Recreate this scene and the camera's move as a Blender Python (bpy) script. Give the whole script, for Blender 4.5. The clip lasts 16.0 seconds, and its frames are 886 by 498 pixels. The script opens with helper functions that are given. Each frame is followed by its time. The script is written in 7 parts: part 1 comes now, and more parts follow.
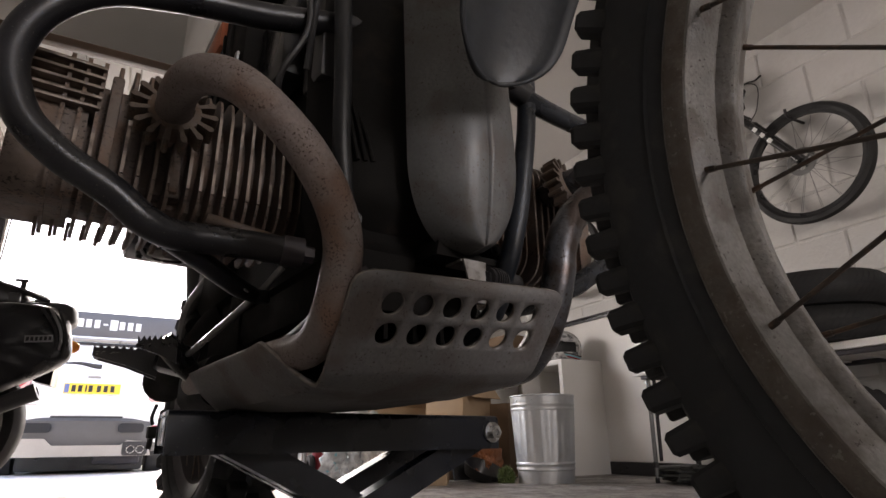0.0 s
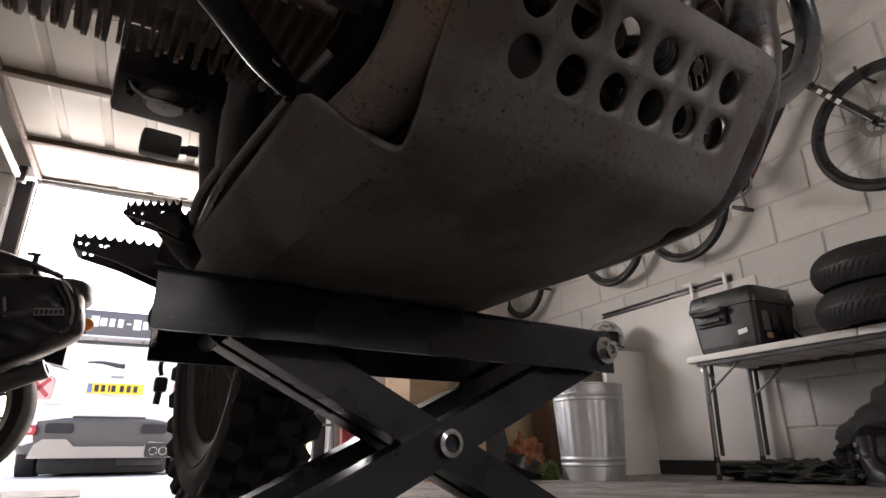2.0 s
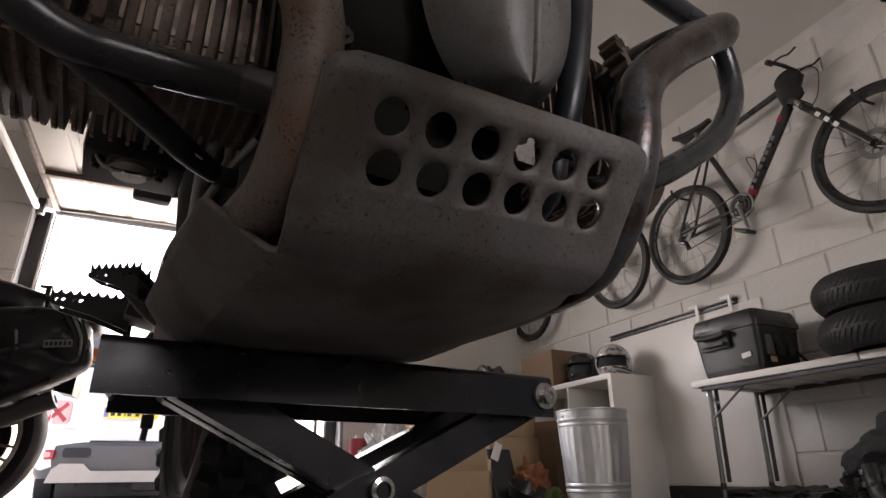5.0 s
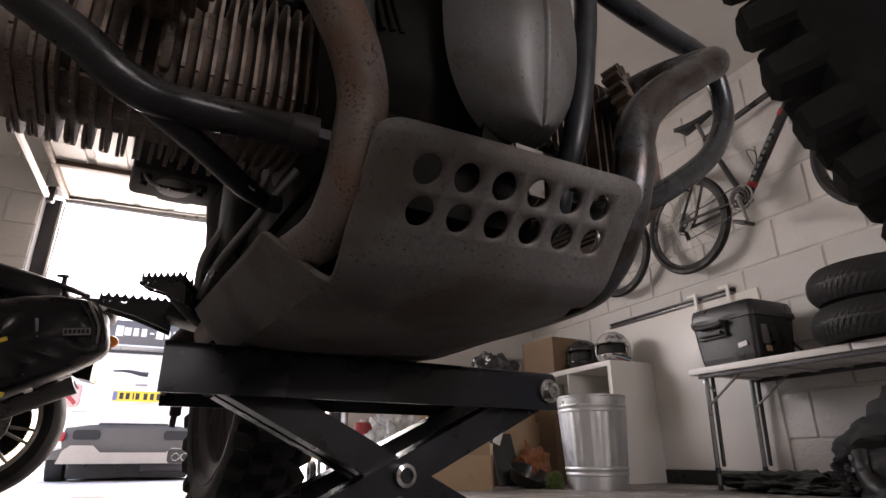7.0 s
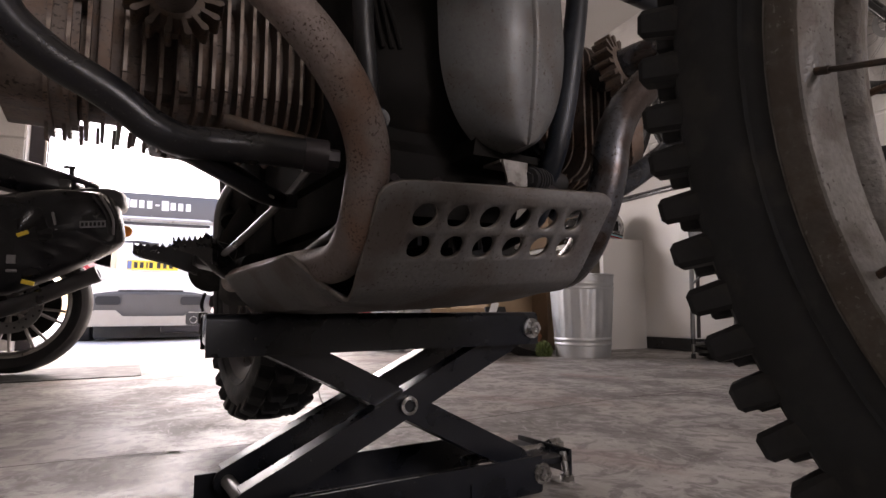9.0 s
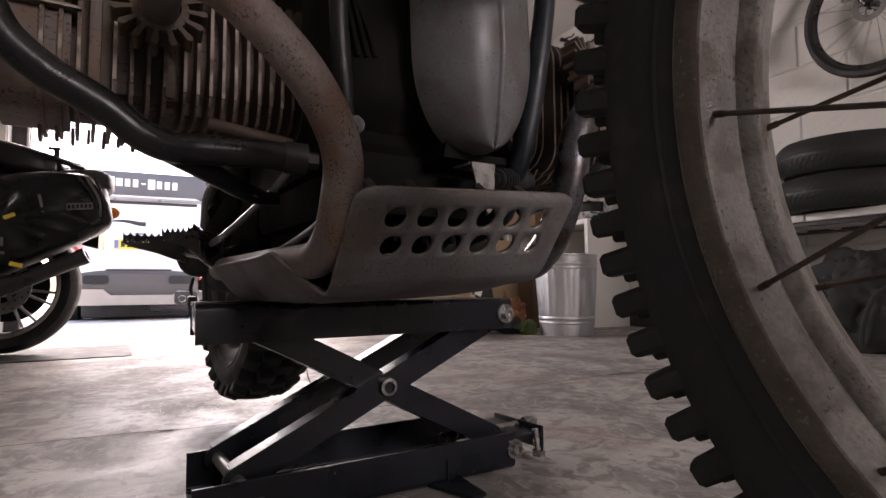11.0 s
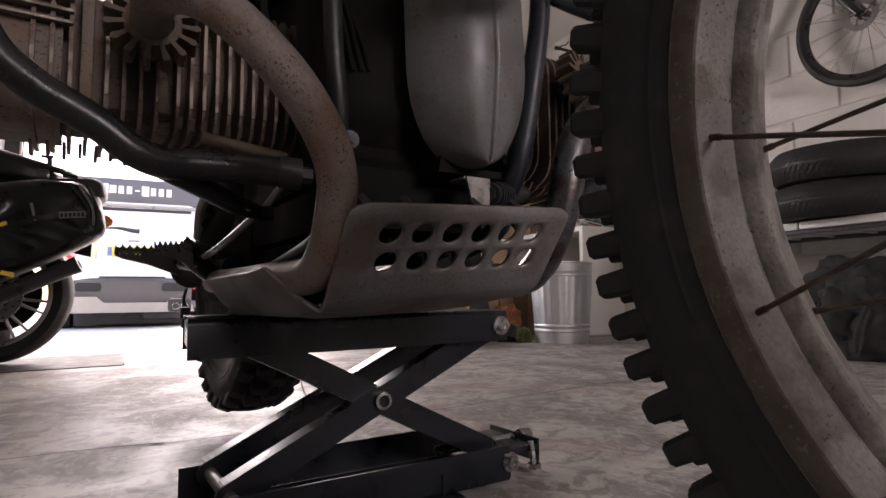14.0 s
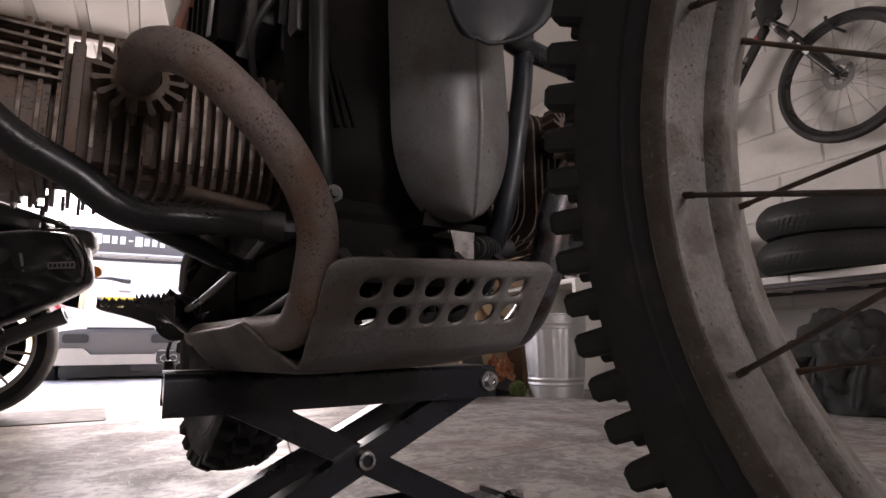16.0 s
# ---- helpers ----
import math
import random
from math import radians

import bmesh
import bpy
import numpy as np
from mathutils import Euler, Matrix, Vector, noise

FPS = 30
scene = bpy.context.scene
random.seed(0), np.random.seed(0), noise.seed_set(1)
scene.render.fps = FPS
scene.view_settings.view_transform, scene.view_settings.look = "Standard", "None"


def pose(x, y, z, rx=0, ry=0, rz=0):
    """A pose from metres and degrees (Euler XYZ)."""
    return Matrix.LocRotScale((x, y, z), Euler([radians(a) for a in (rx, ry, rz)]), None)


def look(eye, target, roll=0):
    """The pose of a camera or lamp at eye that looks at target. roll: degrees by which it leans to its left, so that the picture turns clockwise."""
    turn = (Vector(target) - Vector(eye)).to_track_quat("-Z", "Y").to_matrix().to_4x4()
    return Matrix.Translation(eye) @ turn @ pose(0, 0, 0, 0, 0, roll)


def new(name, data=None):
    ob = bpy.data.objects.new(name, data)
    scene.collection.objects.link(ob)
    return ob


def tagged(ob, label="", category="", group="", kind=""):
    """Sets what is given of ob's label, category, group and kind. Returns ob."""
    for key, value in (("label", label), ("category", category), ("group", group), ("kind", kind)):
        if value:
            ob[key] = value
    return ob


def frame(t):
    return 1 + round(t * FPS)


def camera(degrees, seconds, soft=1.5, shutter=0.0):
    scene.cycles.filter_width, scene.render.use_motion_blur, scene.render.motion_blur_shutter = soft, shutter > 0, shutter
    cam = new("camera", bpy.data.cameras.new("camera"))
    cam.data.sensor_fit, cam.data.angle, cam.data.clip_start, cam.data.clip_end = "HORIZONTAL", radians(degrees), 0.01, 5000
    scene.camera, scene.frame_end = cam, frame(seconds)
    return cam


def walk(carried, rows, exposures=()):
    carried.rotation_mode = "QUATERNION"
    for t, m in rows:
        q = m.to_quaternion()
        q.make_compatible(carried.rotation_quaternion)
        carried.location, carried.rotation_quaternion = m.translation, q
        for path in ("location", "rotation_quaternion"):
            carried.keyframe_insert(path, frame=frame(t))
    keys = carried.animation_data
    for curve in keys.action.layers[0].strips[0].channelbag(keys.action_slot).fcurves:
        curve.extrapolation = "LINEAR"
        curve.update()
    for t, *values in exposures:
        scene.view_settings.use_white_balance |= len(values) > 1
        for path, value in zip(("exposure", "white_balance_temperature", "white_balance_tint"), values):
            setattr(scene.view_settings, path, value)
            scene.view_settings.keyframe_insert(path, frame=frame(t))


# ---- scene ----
cam = camera(76.0, 16.0)
PATH = [
    (0, (0.158, 0.169, 0.246), (1.072, 1.828, 0.887), -0.7),
    (0.5, (0.178, 0.3, 0.177), (1.079, 1.964, 0.824), -0.3),
    (1, (0.191, 0.351, 0.139), (1.07, 2.021, 0.802), -0.1),
    (1.5, (0.208, 0.399, 0.129), (1.069, 2.077, 0.794), -0.2),
    (2, (0.215, 0.457, 0.146), (1.059, 2.139, 0.823), -0.5),
    (2.5, (0.227, 0.472, 0.157), (1.046, 2.158, 0.853), -0.4),
    (3, (0.241, 0.471, 0.172), (1.042, 2.157, 0.891), -0.4),
    (3.5, (0.27, 0.445, 0.174), (1.051, 2.13, 0.913), -0.2),
    (4, (0.283, 0.415, 0.173), (1.062, 2.096, 0.927), -0.5),
    (6.5, (0.231, 0.32, 0.164), (1.013, 2.017, 0.877), -0.4),
    (7, (0.223, 0.308, 0.174), (1.007, 2.014, 0.864), -0.3),
    (7.5, (0.227, 0.302, 0.189), (1.028, 2.049, 0.74), -0.2),
    (8, (0.212, 0.29, 0.233), (1.034, 2.081, 0.576), -0.2),
    (8.5, (0.204, 0.246, 0.271), (1.03, 2.046, 0.55), -0.3),
    (9, (0.18, 0.202, 0.286), (1.008, 2.009, 0.504), -0.3),
    (9.5, (0.172, 0.147, 0.31), (1.017, 1.954, 0.454), -0.4),
    (10, (0.174, 0.15, 0.301), (1.035, 1.95, 0.439), -0.4),
    (12.5, (0.18, 0.153, 0.302), (1.046, 1.95, 0.446), -0.5),
    (13, (0.181, 0.153, 0.304), (1.051, 1.947, 0.452), -0.7),
    (13.5, (0.181, 0.154, 0.314), (1.055, 1.946, 0.465), -0.5),
    (14, (0.179, 0.155, 0.311), (1.058, 1.945, 0.471), -0.5),
    (14.5, (0.183, 0.159, 0.31), (1.061, 1.942, 0.533), -0.4),
    (15, (0.183, 0.159, 0.31), (1.056, 1.926, 0.648), -0.5),
    (15.5, (0.183, 0.158, 0.311), (1.058, 1.924, 0.651), -0.4),
    (16, (0.192, 0.155, 0.315), (1.079, 1.915, 0.653), -0.4),
]
walk(cam, [(t, look(eye, target, roll)) for t, eye, target, roll in PATH],
     exposures=[(0, 3.36, 7100, 17), (2, 3.32, 7100, 17), (3.5, 3.26, 7100, 18), (6.5, 3.30, 7100, 20), (8.5, 3.40, 7200, 22), (10, 3.40, 7150, 24), (12.5, 3.38, 7150, 24), (16, 3.40, 7150, 24)])

# ---- daylight from a bright hazy sky, through the open garage door; and a window at the closed end ----
world = bpy.data.worlds.new("sky")
scene.world = world
world.use_nodes = True
wn = world.node_tree.nodes
sky = wn.new("ShaderNodeTexSky")
sky.sky_type = 'NISHITA'
sky.sun_disc = False
sky.sun_elevation = radians(48)
sky.sun_rotation = radians(20)
sky.air_density = 1.0
sky.dust_density = 3.0
world.node_tree.links.new(sky.outputs[0], wn["Background"].inputs[0])
wn["Background"].inputs[1].default_value = 0.09
sun = new("sun", bpy.data.lights.new("sun", 'SUN'))
sun.data.energy, sun.data.angle, sun.data.color = 0.7, radians(30), (1.0, 0.95, 0.88)
sun.matrix_world = look((0, 0, 0), (-math.sin(radians(20)) * math.cos(radians(48)), -math.cos(radians(20)) * math.cos(radians(48)), -math.sin(radians(48))))
# the bright sky in the upper part of the door opening
skylight = new("door_skylight", bpy.data.lights.new("door_skylight", 'AREA'))
skylight.data.shape, skylight.data.size, skylight.data.size_y, skylight.data.energy, skylight.data.color = 'RECTANGLE', 2.3, 0.55, 6.5, (1.0, 0.97, 0.93)
skylight.matrix_world = pose(0.31, 5.08, 1.76, -90, 0, 0)


# ---- materials ----
def mat(name, color, rough=0.6, metal=0.0, vary=0.25, scale=6.0, fine=60.0, bump=0.15, tint=None, tint_at=0.55, tint_amount=0.6,
        spots=None, spot_scale=40.0, spot_at=0.66, per_piece=0.0, emit=0.0, coat=0.0, stretch=(1, 1, 1), gloss_vary=0.15, bump_dist=0.002, shine=0.5):
    """A procedural surface: a base colour with broad and fine variation, a second colour in patches, spots, relief."""
    m = bpy.data.materials.new(name)
    m.use_nodes = True
    nt = m.node_tree
    n, l = nt.nodes, nt.links
    b = n["Principled BSDF"]
    b.inputs["Metallic"].default_value = metal
    b.inputs["Coat Weight"].default_value = coat
    b.inputs["Specular IOR Level"].default_value = shine
    co = n.new("ShaderNodeTexCoord")
    mp = n.new("ShaderNodeMapping")
    mp.inputs["Scale"].default_value = stretch
    l.new(co.outputs["Object"], mp.inputs["Vector"])

    def noise_at(sc, detail=5.0):
        t = n.new("ShaderNodeTexNoise")
        t.inputs["Scale"].default_value, t.inputs["Detail"].default_value = sc, detail
        l.new(mp.outputs[0], t.inputs["Vector"])
        return t.outputs["Fac"]

    def ramp(src, lo, hi, a=0.0, z=1.0):
        r = n.new("ShaderNodeMapRange")
        r.inputs["From Min"].default_value, r.inputs["From Max"].default_value = lo, hi
        r.inputs["To Min"].default_value, r.inputs["To Max"].default_value = a, z
        l.new(src, r.inputs["Value"])
        return r.outputs["Result"]

    def mix(fac, a, c):
        x = n.new("ShaderNodeMix")
        x.data_type = 'RGBA'
        for sock, val in ((x.inputs["Factor"], fac), (x.inputs["A"], a), (x.inputs["B"], c)):
            if isinstance(val, (tuple, float, int)):
                sock.default_value = (*val, 1) if isinstance(val, tuple) else val
            else:
                l.new(val, sock)
        return x.outputs["Result"]

    broad, grain = noise_at(scale), noise_at(fine, 3.0)
    dark = tuple(c * (1 - vary) for c in color)
    light = tuple(min(1.0, c * (1 + vary)) for c in color)
    col = mix(ramp(broad, 0.3, 0.7), dark, light)
    col = mix(ramp(grain, 0.35, 0.75, 0.0, 0.5), col, dark)
    if tint:
        col = mix(ramp(noise_at(scale * 1.7, 8.0), tint_at, tint_at + 0.12, 0.0, tint_amount), col, tint)
    if spots:
        both = n.new("ShaderNodeMath")
        both.operation = 'MULTIPLY'
        l.new(ramp(noise_at(spot_scale, 6.0), spot_at, spot_at + 0.06, 0.0, 0.9), both.inputs[0])
        l.new(ramp(noise_at(spot_scale * 0.11, 4.0), 0.42, 0.60, 0.15, 1.0), both.inputs[1])
        col = mix(both.outputs[0], col, spots)
    if per_piece:
        oi = n.new("ShaderNodeObjectInfo")
        hs = n.new("ShaderNodeHueSaturation")
        l.new(ramp(oi.outputs["Random"], 0, 1, 1 - per_piece, 1 + per_piece), hs.inputs["Value"])
        l.new(col, hs.inputs["Color"])
        col = hs.outputs["Color"]
    l.new(col, b.inputs["Base Color"])
    l.new(ramp(broad, 0.3, 0.7, max(0.03, rough - gloss_vary), min(1.0, rough + gloss_vary)), b.inputs["Roughness"])
    if bump:
        bp = n.new("ShaderNodeBump")
        bp.inputs["Strength"].default_value, bp.inputs["Distance"].default_value = bump, bump_dist
        l.new(grain, bp.inputs["Height"])
        l.new(bp.outputs[0], b.inputs["Normal"])
    if emit:
        l.new(col, b.inputs["Emission Color"])
        b.inputs["Emission Strength"].default_value = emit
    return m


def floor_mat():
    """Worn concrete: pale trowelled skin rubbed through to darker patches, reddish stains, oil spots, fine scratches, a dull polish."""
    m = bpy.data.materials.new("worn_concrete")
    m.use_nodes = True
    n, l = m.node_tree.nodes, m.node_tree.links
    b = n["Principled BSDF"]
    co = n.new("ShaderNodeTexCoord")

    def field(sc, detail, stretch=(1, 1, 1), warp=0.0):
        mp = n.new("ShaderNodeMapping")
        mp.inputs["Scale"].default_value = stretch
        l.new(co.outputs["Object"], mp.inputs["Vector"])
        t = n.new("ShaderNodeTexNoise")
        t.inputs["Scale"].default_value, t.inputs["Detail"].default_value, t.inputs["Distortion"].default_value = sc, detail, warp
        t.inputs["Roughness"].default_value = 0.62
        l.new(mp.outputs[0], t.inputs["Vector"])
        return t.outputs["Fac"]

    def ramp(src, lo, hi, a=0.0, z=1.0):
        r = n.new("ShaderNodeMapRange")
        for key, val in (("From Min", lo), ("From Max", hi), ("To Min", a), ("To Max", z)):
            r.inputs[key].default_value = val
        l.new(src, r.inputs["Value"])
        return r.outputs["Result"]

    def mix(fac, a, c):
        x = n.new("ShaderNodeMix")
        x.data_type = 'RGBA'
        l.new(fac, x.inputs["Factor"])
        for sock, val in ((x.inputs["A"], a), (x.inputs["B"], c)):
            if isinstance(val, tuple):
                sock.default_value = (*val, 1)
            else:
                l.new(val, sock)
        return x.outputs["Result"]

    worn = field(3.2, 9.0, (1, 1, 1), 0.6)
    col = mix(ramp(field(1.1, 4.0), 0.35, 0.65), (0.30, 0.287, 0.275), (0.39, 0.375, 0.36))
    col = mix(ramp(worn, 0.47, 0.57, 0.0, 0.8), col, (0.165, 0.157, 0.152))
    col = mix(ramp(field(15.0, 10.0, (1, 1, 1), 1.2), 0.48, 0.57, 0.0, 0.75), col, (0.125, 0.118, 0.112))
    col = mix(ramp(field(19.0, 10.0, (1.4, 0.8, 1), 1.6), 0.54, 0.62, 0.0, 0.5), col, (0.43, 0.415, 0.40))
    col = mix(ramp(field(1.6, 7.0, (1.6, 0.8, 1), 0.4), 0.54, 0.66, 0.0, 0.5), col, (0.28, 0.195, 0.17))
    col = mix(ramp(field(14.0, 7.0, (1, 1.6, 1), 0.5), 0.57, 0.66, 0.0, 0.6), col, (0.14, 0.125, 0.115))
    col = mix(ramp(field(9.0, 8.0), 0.60, 0.68, 0.0, 0.5), col, (0.52, 0.49, 0.46))
    col = mix(ramp(field(55.0, 3.0), 0.64, 0.68, 0.0, 0.7), col, (0.10, 0.09, 0.08))
    col = mix(ramp(field(6.0, 3.0, (14, 1, 1), 0.2), 0.66, 0.69, 0.0, 0.4), col, (0.50, 0.475, 0.45))
    l.new(col, b.inputs["Base Color"])
    l.new(ramp(worn, 0.35, 0.65, 0.40, 0.72), b.inputs["Roughness"])
    b.inputs["Specular IOR Level"].default_value = 0.38
    bp = n.new("ShaderNodeBump")
    bp.inputs["Strength"].default_value, bp.inputs["Distance"].default_value = 0.35, 0.004
    l.new(field(22.0, 7.0), bp.inputs["Height"])
    l.new(bp.outputs[0], b.inputs["Normal"])
    return m


def glass_mat(name, color=(0.9, 0.95, 1.0), rough=0.02, see=1.0):
    m = bpy.data.materials.new(name)
    m.use_nodes = True
    b = m.node_tree.nodes["Principled BSDF"]
    b.inputs["Base Color"].default_value = (*color, 1)
    b.inputs["Roughness"].default_value = rough
    b.inputs["Transmission Weight"].default_value = see
    b.inputs["IOR"].default_value = 1.45
    return m


# ---- mesh tools ----
def V(*a):
    return Vector(a)


def box(bm, cx, cy, cz, sx, sy, sz, rot=None, bevel=0.0):
    m = Matrix.Translation((cx, cy, cz)) @ (rot if rot else Matrix()) @ Matrix.Diagonal((sx, sy, sz, 1))
    r = bmesh.ops.create_cube(bm, size=1, matrix=m)
    if bevel:
        es = list({e for v in r["verts"] for e in v.link_edges})
        bmesh.ops.bevel(bm, geom=es, offset=bevel, segments=2, affect='EDGES', profile=0.6)
    return bm


def rod(bm, p0, p1, r0, r1=None, seg=16, caps=True):
    p0, p1 = Vector(p0), Vector(p1)
    d = p1 - p0
    m = Matrix.Translation((p0 + p1) / 2) @ d.to_track_quat('Z', 'Y').to_matrix().to_4x4()
    bmesh.ops.create_cone(bm, cap_ends=caps, segments=seg, radius1=r0, radius2=r0 if r1 is None else r1, depth=d.length, matrix=m)
    return bm


def smooth_line(pts, n=8):
    """A Catmull-Rom line through the points."""
    p = [Vector(q) for q in pts]
    p = [2 * p[0] - p[1]] + p + [2 * p[-1] - p[-2]]
    out = []
    for i in range(1, len(p) - 2):
        for k in range(n):
            t = k / n
            a, b, c, d = p[i - 1], p[i], p[i + 1], p[i + 2]
            out.append(0.5 * (2 * b + (c - a) * t + (2 * a - 5 * b + 4 * c - d) * t * t + (3 * b - a - 3 * c + d) * t ** 3))
    out.append(p[-2])
    return out


def tube(bm, pts, r, seg=14, n=8, smooth=True, caps=True):
    """A round pipe along a line; r is one radius or one for each given point."""
    line = smooth_line(pts, n) if smooth else [Vector(q) for q in pts]
    rs = r if isinstance(r, (list, tuple)) else [r] * len(pts)
    rad = [rs[0]] * len(line)
    for i in range(len(line)):
        f = i / max(1, len(line) - 1) * (len(rs) - 1)
        k = min(int(f), len(rs) - 2) if len(rs) > 1 else 0
        rad[i] = rs[k] + (rs[min(k + 1, len(rs) - 1)] - rs[k]) * (f - k)
    up = Vector((0.13, 0.31, 0.94))
    rings = []
    side = None
    for i, p in enumerate(line):
        d = (line[min(i + 1, len(line) - 1)] - line[max(i - 1, 0)]).normalized()
        if side is None:
            side = d.cross(up).normalized()
        side = (side - d * side.dot(d)).normalized()
        w = d.cross(side)
        rings.append([bm.verts.new(p + rad[i] * (math.cos(a) * side + math.sin(a) * w)) for a in (2 * math.pi * k / seg for k in range(seg))])
    for a, b in zip(rings, rings[1:]):
        for k in range(seg):
            bm.faces.new((a[k], a[(k + 1) % seg], b[(k + 1) % seg], b[k]))
    if caps:
        bm.faces.new(rings[0][::-1])
        bm.faces.new(rings[-1])
    return bm


def lathe(bm, prof, seg=48, m=None, close=False, arc=(0.0, 2 * math.pi)):
    """Turns a profile of (radius, height) round z, then moves it by m."""
    m = m or Matrix()
    full = abs(arc[1] - arc[0] - 2 * math.pi) < 1e-6
    steps = seg if full else seg + 1
    cols = []
    for k in range(steps):
        a = arc[0] + (arc[1] - arc[0]) * k / seg
        cols.append([bm.verts.new(m @ Vector((r * math.cos(a), r * math.sin(a), h))) for r, h in prof])
    np_ = len(prof)
    for k in range(seg):
        a, b = cols[k], cols[(k + 1) % steps]
        for i in range(np_ if close else np_ - 1):
            j = (i + 1) % np_
            quad = [a[i], b[i], b[j], a[j]]
            try:
                bm.faces.new(quad)
            except ValueError:
                pass
    return bm


def prism(bm, pts, d, m=None):
    """A flat outline of (x, y) given a thickness d along z, then moved by m."""
    m = m or Matrix()
    lo = [bm.verts.new(m @ Vector((x, y, 0))) for x, y in pts]
    hi = [bm.verts.new(m @ Vector((x, y, d))) for x, y in pts]
    bm.faces.new(lo[::-1])
    bm.faces.new(hi)
    for i in range(len(pts)):
        j = (i + 1) % len(pts)
        bm.faces.new((lo[i], lo[j], hi[j], hi[i]))
    return bm


def sheet(bm, rows):
    """A skin over rows of points, all of one length."""
    vs = [[bm.verts.new(Vector(p)) for p in r] for r in rows]
    for a, b in zip(vs, vs[1:]):
        for i in range(len(a) - 1):
            bm.faces.new((a[i], a[i + 1], b[i + 1], b[i]))
    return bm


def rounded(w, h, r, n=5):
    """A rounded rectangle's outline round 0, 0."""
    out = []
    for cx, cy, a0 in ((w / 2 - r, h / 2 - r, 0), (-w / 2 + r, h / 2 - r, 90), (-w / 2 + r, -h / 2 + r, 180), (w / 2 - r, -h / 2 + r, 270)):
        for k in range(n + 1):
            a = radians(a0 + 90 * k / n)
            out.append((cx + r * math.cos(a), cy + r * math.sin(a)))
    return out


def to_mesh(name, bm, material, flat=False, angle=35):
    bmesh.ops.recalc_face_normals(bm, faces=bm.faces[:])
    if not flat:
        for f in bm.faces:
            f.smooth = True
        for e in bm.edges:
            if len(e.link_faces) == 2 and e.calc_face_angle(0) > radians(angle):
                e.smooth = False
    me = bpy.data.meshes.new(name)
    bm.to_mesh(me)
    bm.free()
    for x in (material if isinstance(material, (list, tuple)) else [material]):
        me.materials.append(x)
    return me


def part(name, bm, material, parent, label="", flat=False, m=None):
    ob = new(name, to_mesh(name, bm, material, flat))
    ob.parent = parent
    if m:
        ob.matrix_basis = m
    if label:
        tagged(ob, label)
    return ob


def same_part(ob, parent, m=None, name=None):
    """The same mesh again as another part."""
    o = new(name or ob.name.split(".")[0], ob.data)
    o.parent = parent
    if m:
        o.matrix_basis = m
    return o


def thing(name, m, label, category, group="", kind=""):
    ob = new(name)
    ob.empty_display_size = 0.1
    ob.matrix_basis = m
    return tagged(ob, label, category, group, kind)


def solid(name, bm, material, label, category="", kind="", m=None, flat=False, group=""):
    ob = new(name, to_mesh(name, bm, material, flat))
    if m:
        ob.matrix_basis = m
    return tagged(ob, label, category, group, kind)


def B():
    return bmesh.new()


PAINT = mat("white_wall_paint", (0.58, 0.566, 0.548), 0.75, vary=0.08, scale=2.0, fine=46, bump=0.6, bump_dist=0.006, tint=(0.46, 0.435, 0.41), tint_at=0.58, tint_amount=0.35, per_piece=0.03)
MORTAR = mat("painted_mortar", (0.57, 0.556, 0.538), 0.9, vary=0.15, fine=90, bump=0.5)
CEILING = mat("ceiling_board", (0.60, 0.585, 0.56), 0.8, vary=0.05, scale=1.5, bump=0.05)
DRIVE = mat("pale_drive", (0.52, 0.50, 0.47), 0.8, vary=0.15, scale=1.2, fine=60, bump=0.3)
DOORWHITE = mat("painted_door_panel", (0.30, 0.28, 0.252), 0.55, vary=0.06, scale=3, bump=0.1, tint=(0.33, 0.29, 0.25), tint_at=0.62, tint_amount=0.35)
DARKSTEEL = mat("dark_steel_frame", (0.045, 0.04, 0.045), 0.5, 0.3, vary=0.3, scale=5, bump=0.1)
GALV = mat("galvanised_steel", (0.58, 0.59, 0.595), 0.52, 0.9, vary=0.05, scale=14, fine=50, bump=0.06, tint=(0.42, 0.425, 0.43), tint_amount=0.25)
WHITEBOARD = mat("white_laminate", (0.72, 0.70, 0.67), 0.42, vary=0.04, scale=3, bump=0.02)
PLASTICTABLE = mat("white_plastic", (0.74, 0.72, 0.70), 0.45, vary=0.05, scale=5, fine=150, bump=0.12, tint=(0.5, 0.47, 0.44), tint_at=0.63, tint_amount=0.3)
GREYSTEEL = mat("grey_painted_steel", (0.20, 0.20, 0.20), 0.4, 0.6, vary=0.15, scale=20, bump=0.05)
BLACKPAINT = mat("black_satin_paint", (0.014, 0.014, 0.016), 0.34, 0.0, vary=0.3, scale=9, fine=80, bump=0.05, tint=(0.02, 0.02, 0.021), tint_at=0.62, tint_amount=0.4, gloss_vary=0.12)
JACKBLACK = mat("black_powder_coat", (0.0068, 0.0085, 0.0130), 0.32, 0.0, vary=0.2, scale=12, fine=300, bump=0.06, tint=(0.024, 0.025, 0.029), tint_at=0.62, tint_amount=0.15, spots=(0.05, 0.05, 0.05), spot_scale=240, spot_at=0.66, bump_dist=0.0008, shine=0.4)
CHROME = mat("bright_zinc", (0.42, 0.42, 0.42), 0.25, 1.0, vary=0.08, scale=60, bump=0.05)
RUBBER = mat("black_rubber", (0.026, 0.028, 0.031), 0.72, vary=0.25, scale=25, fine=140, bump=0.25, tint=(0.050, 0.048, 0.046), tint_at=0.54, tint_amount=0.6, shine=0.35)
RUBBERCLEAN = mat("tyre_rubber", (0.012, 0.012, 0.013), 0.65, vary=0.2, scale=12, fine=120, bump=0.15)
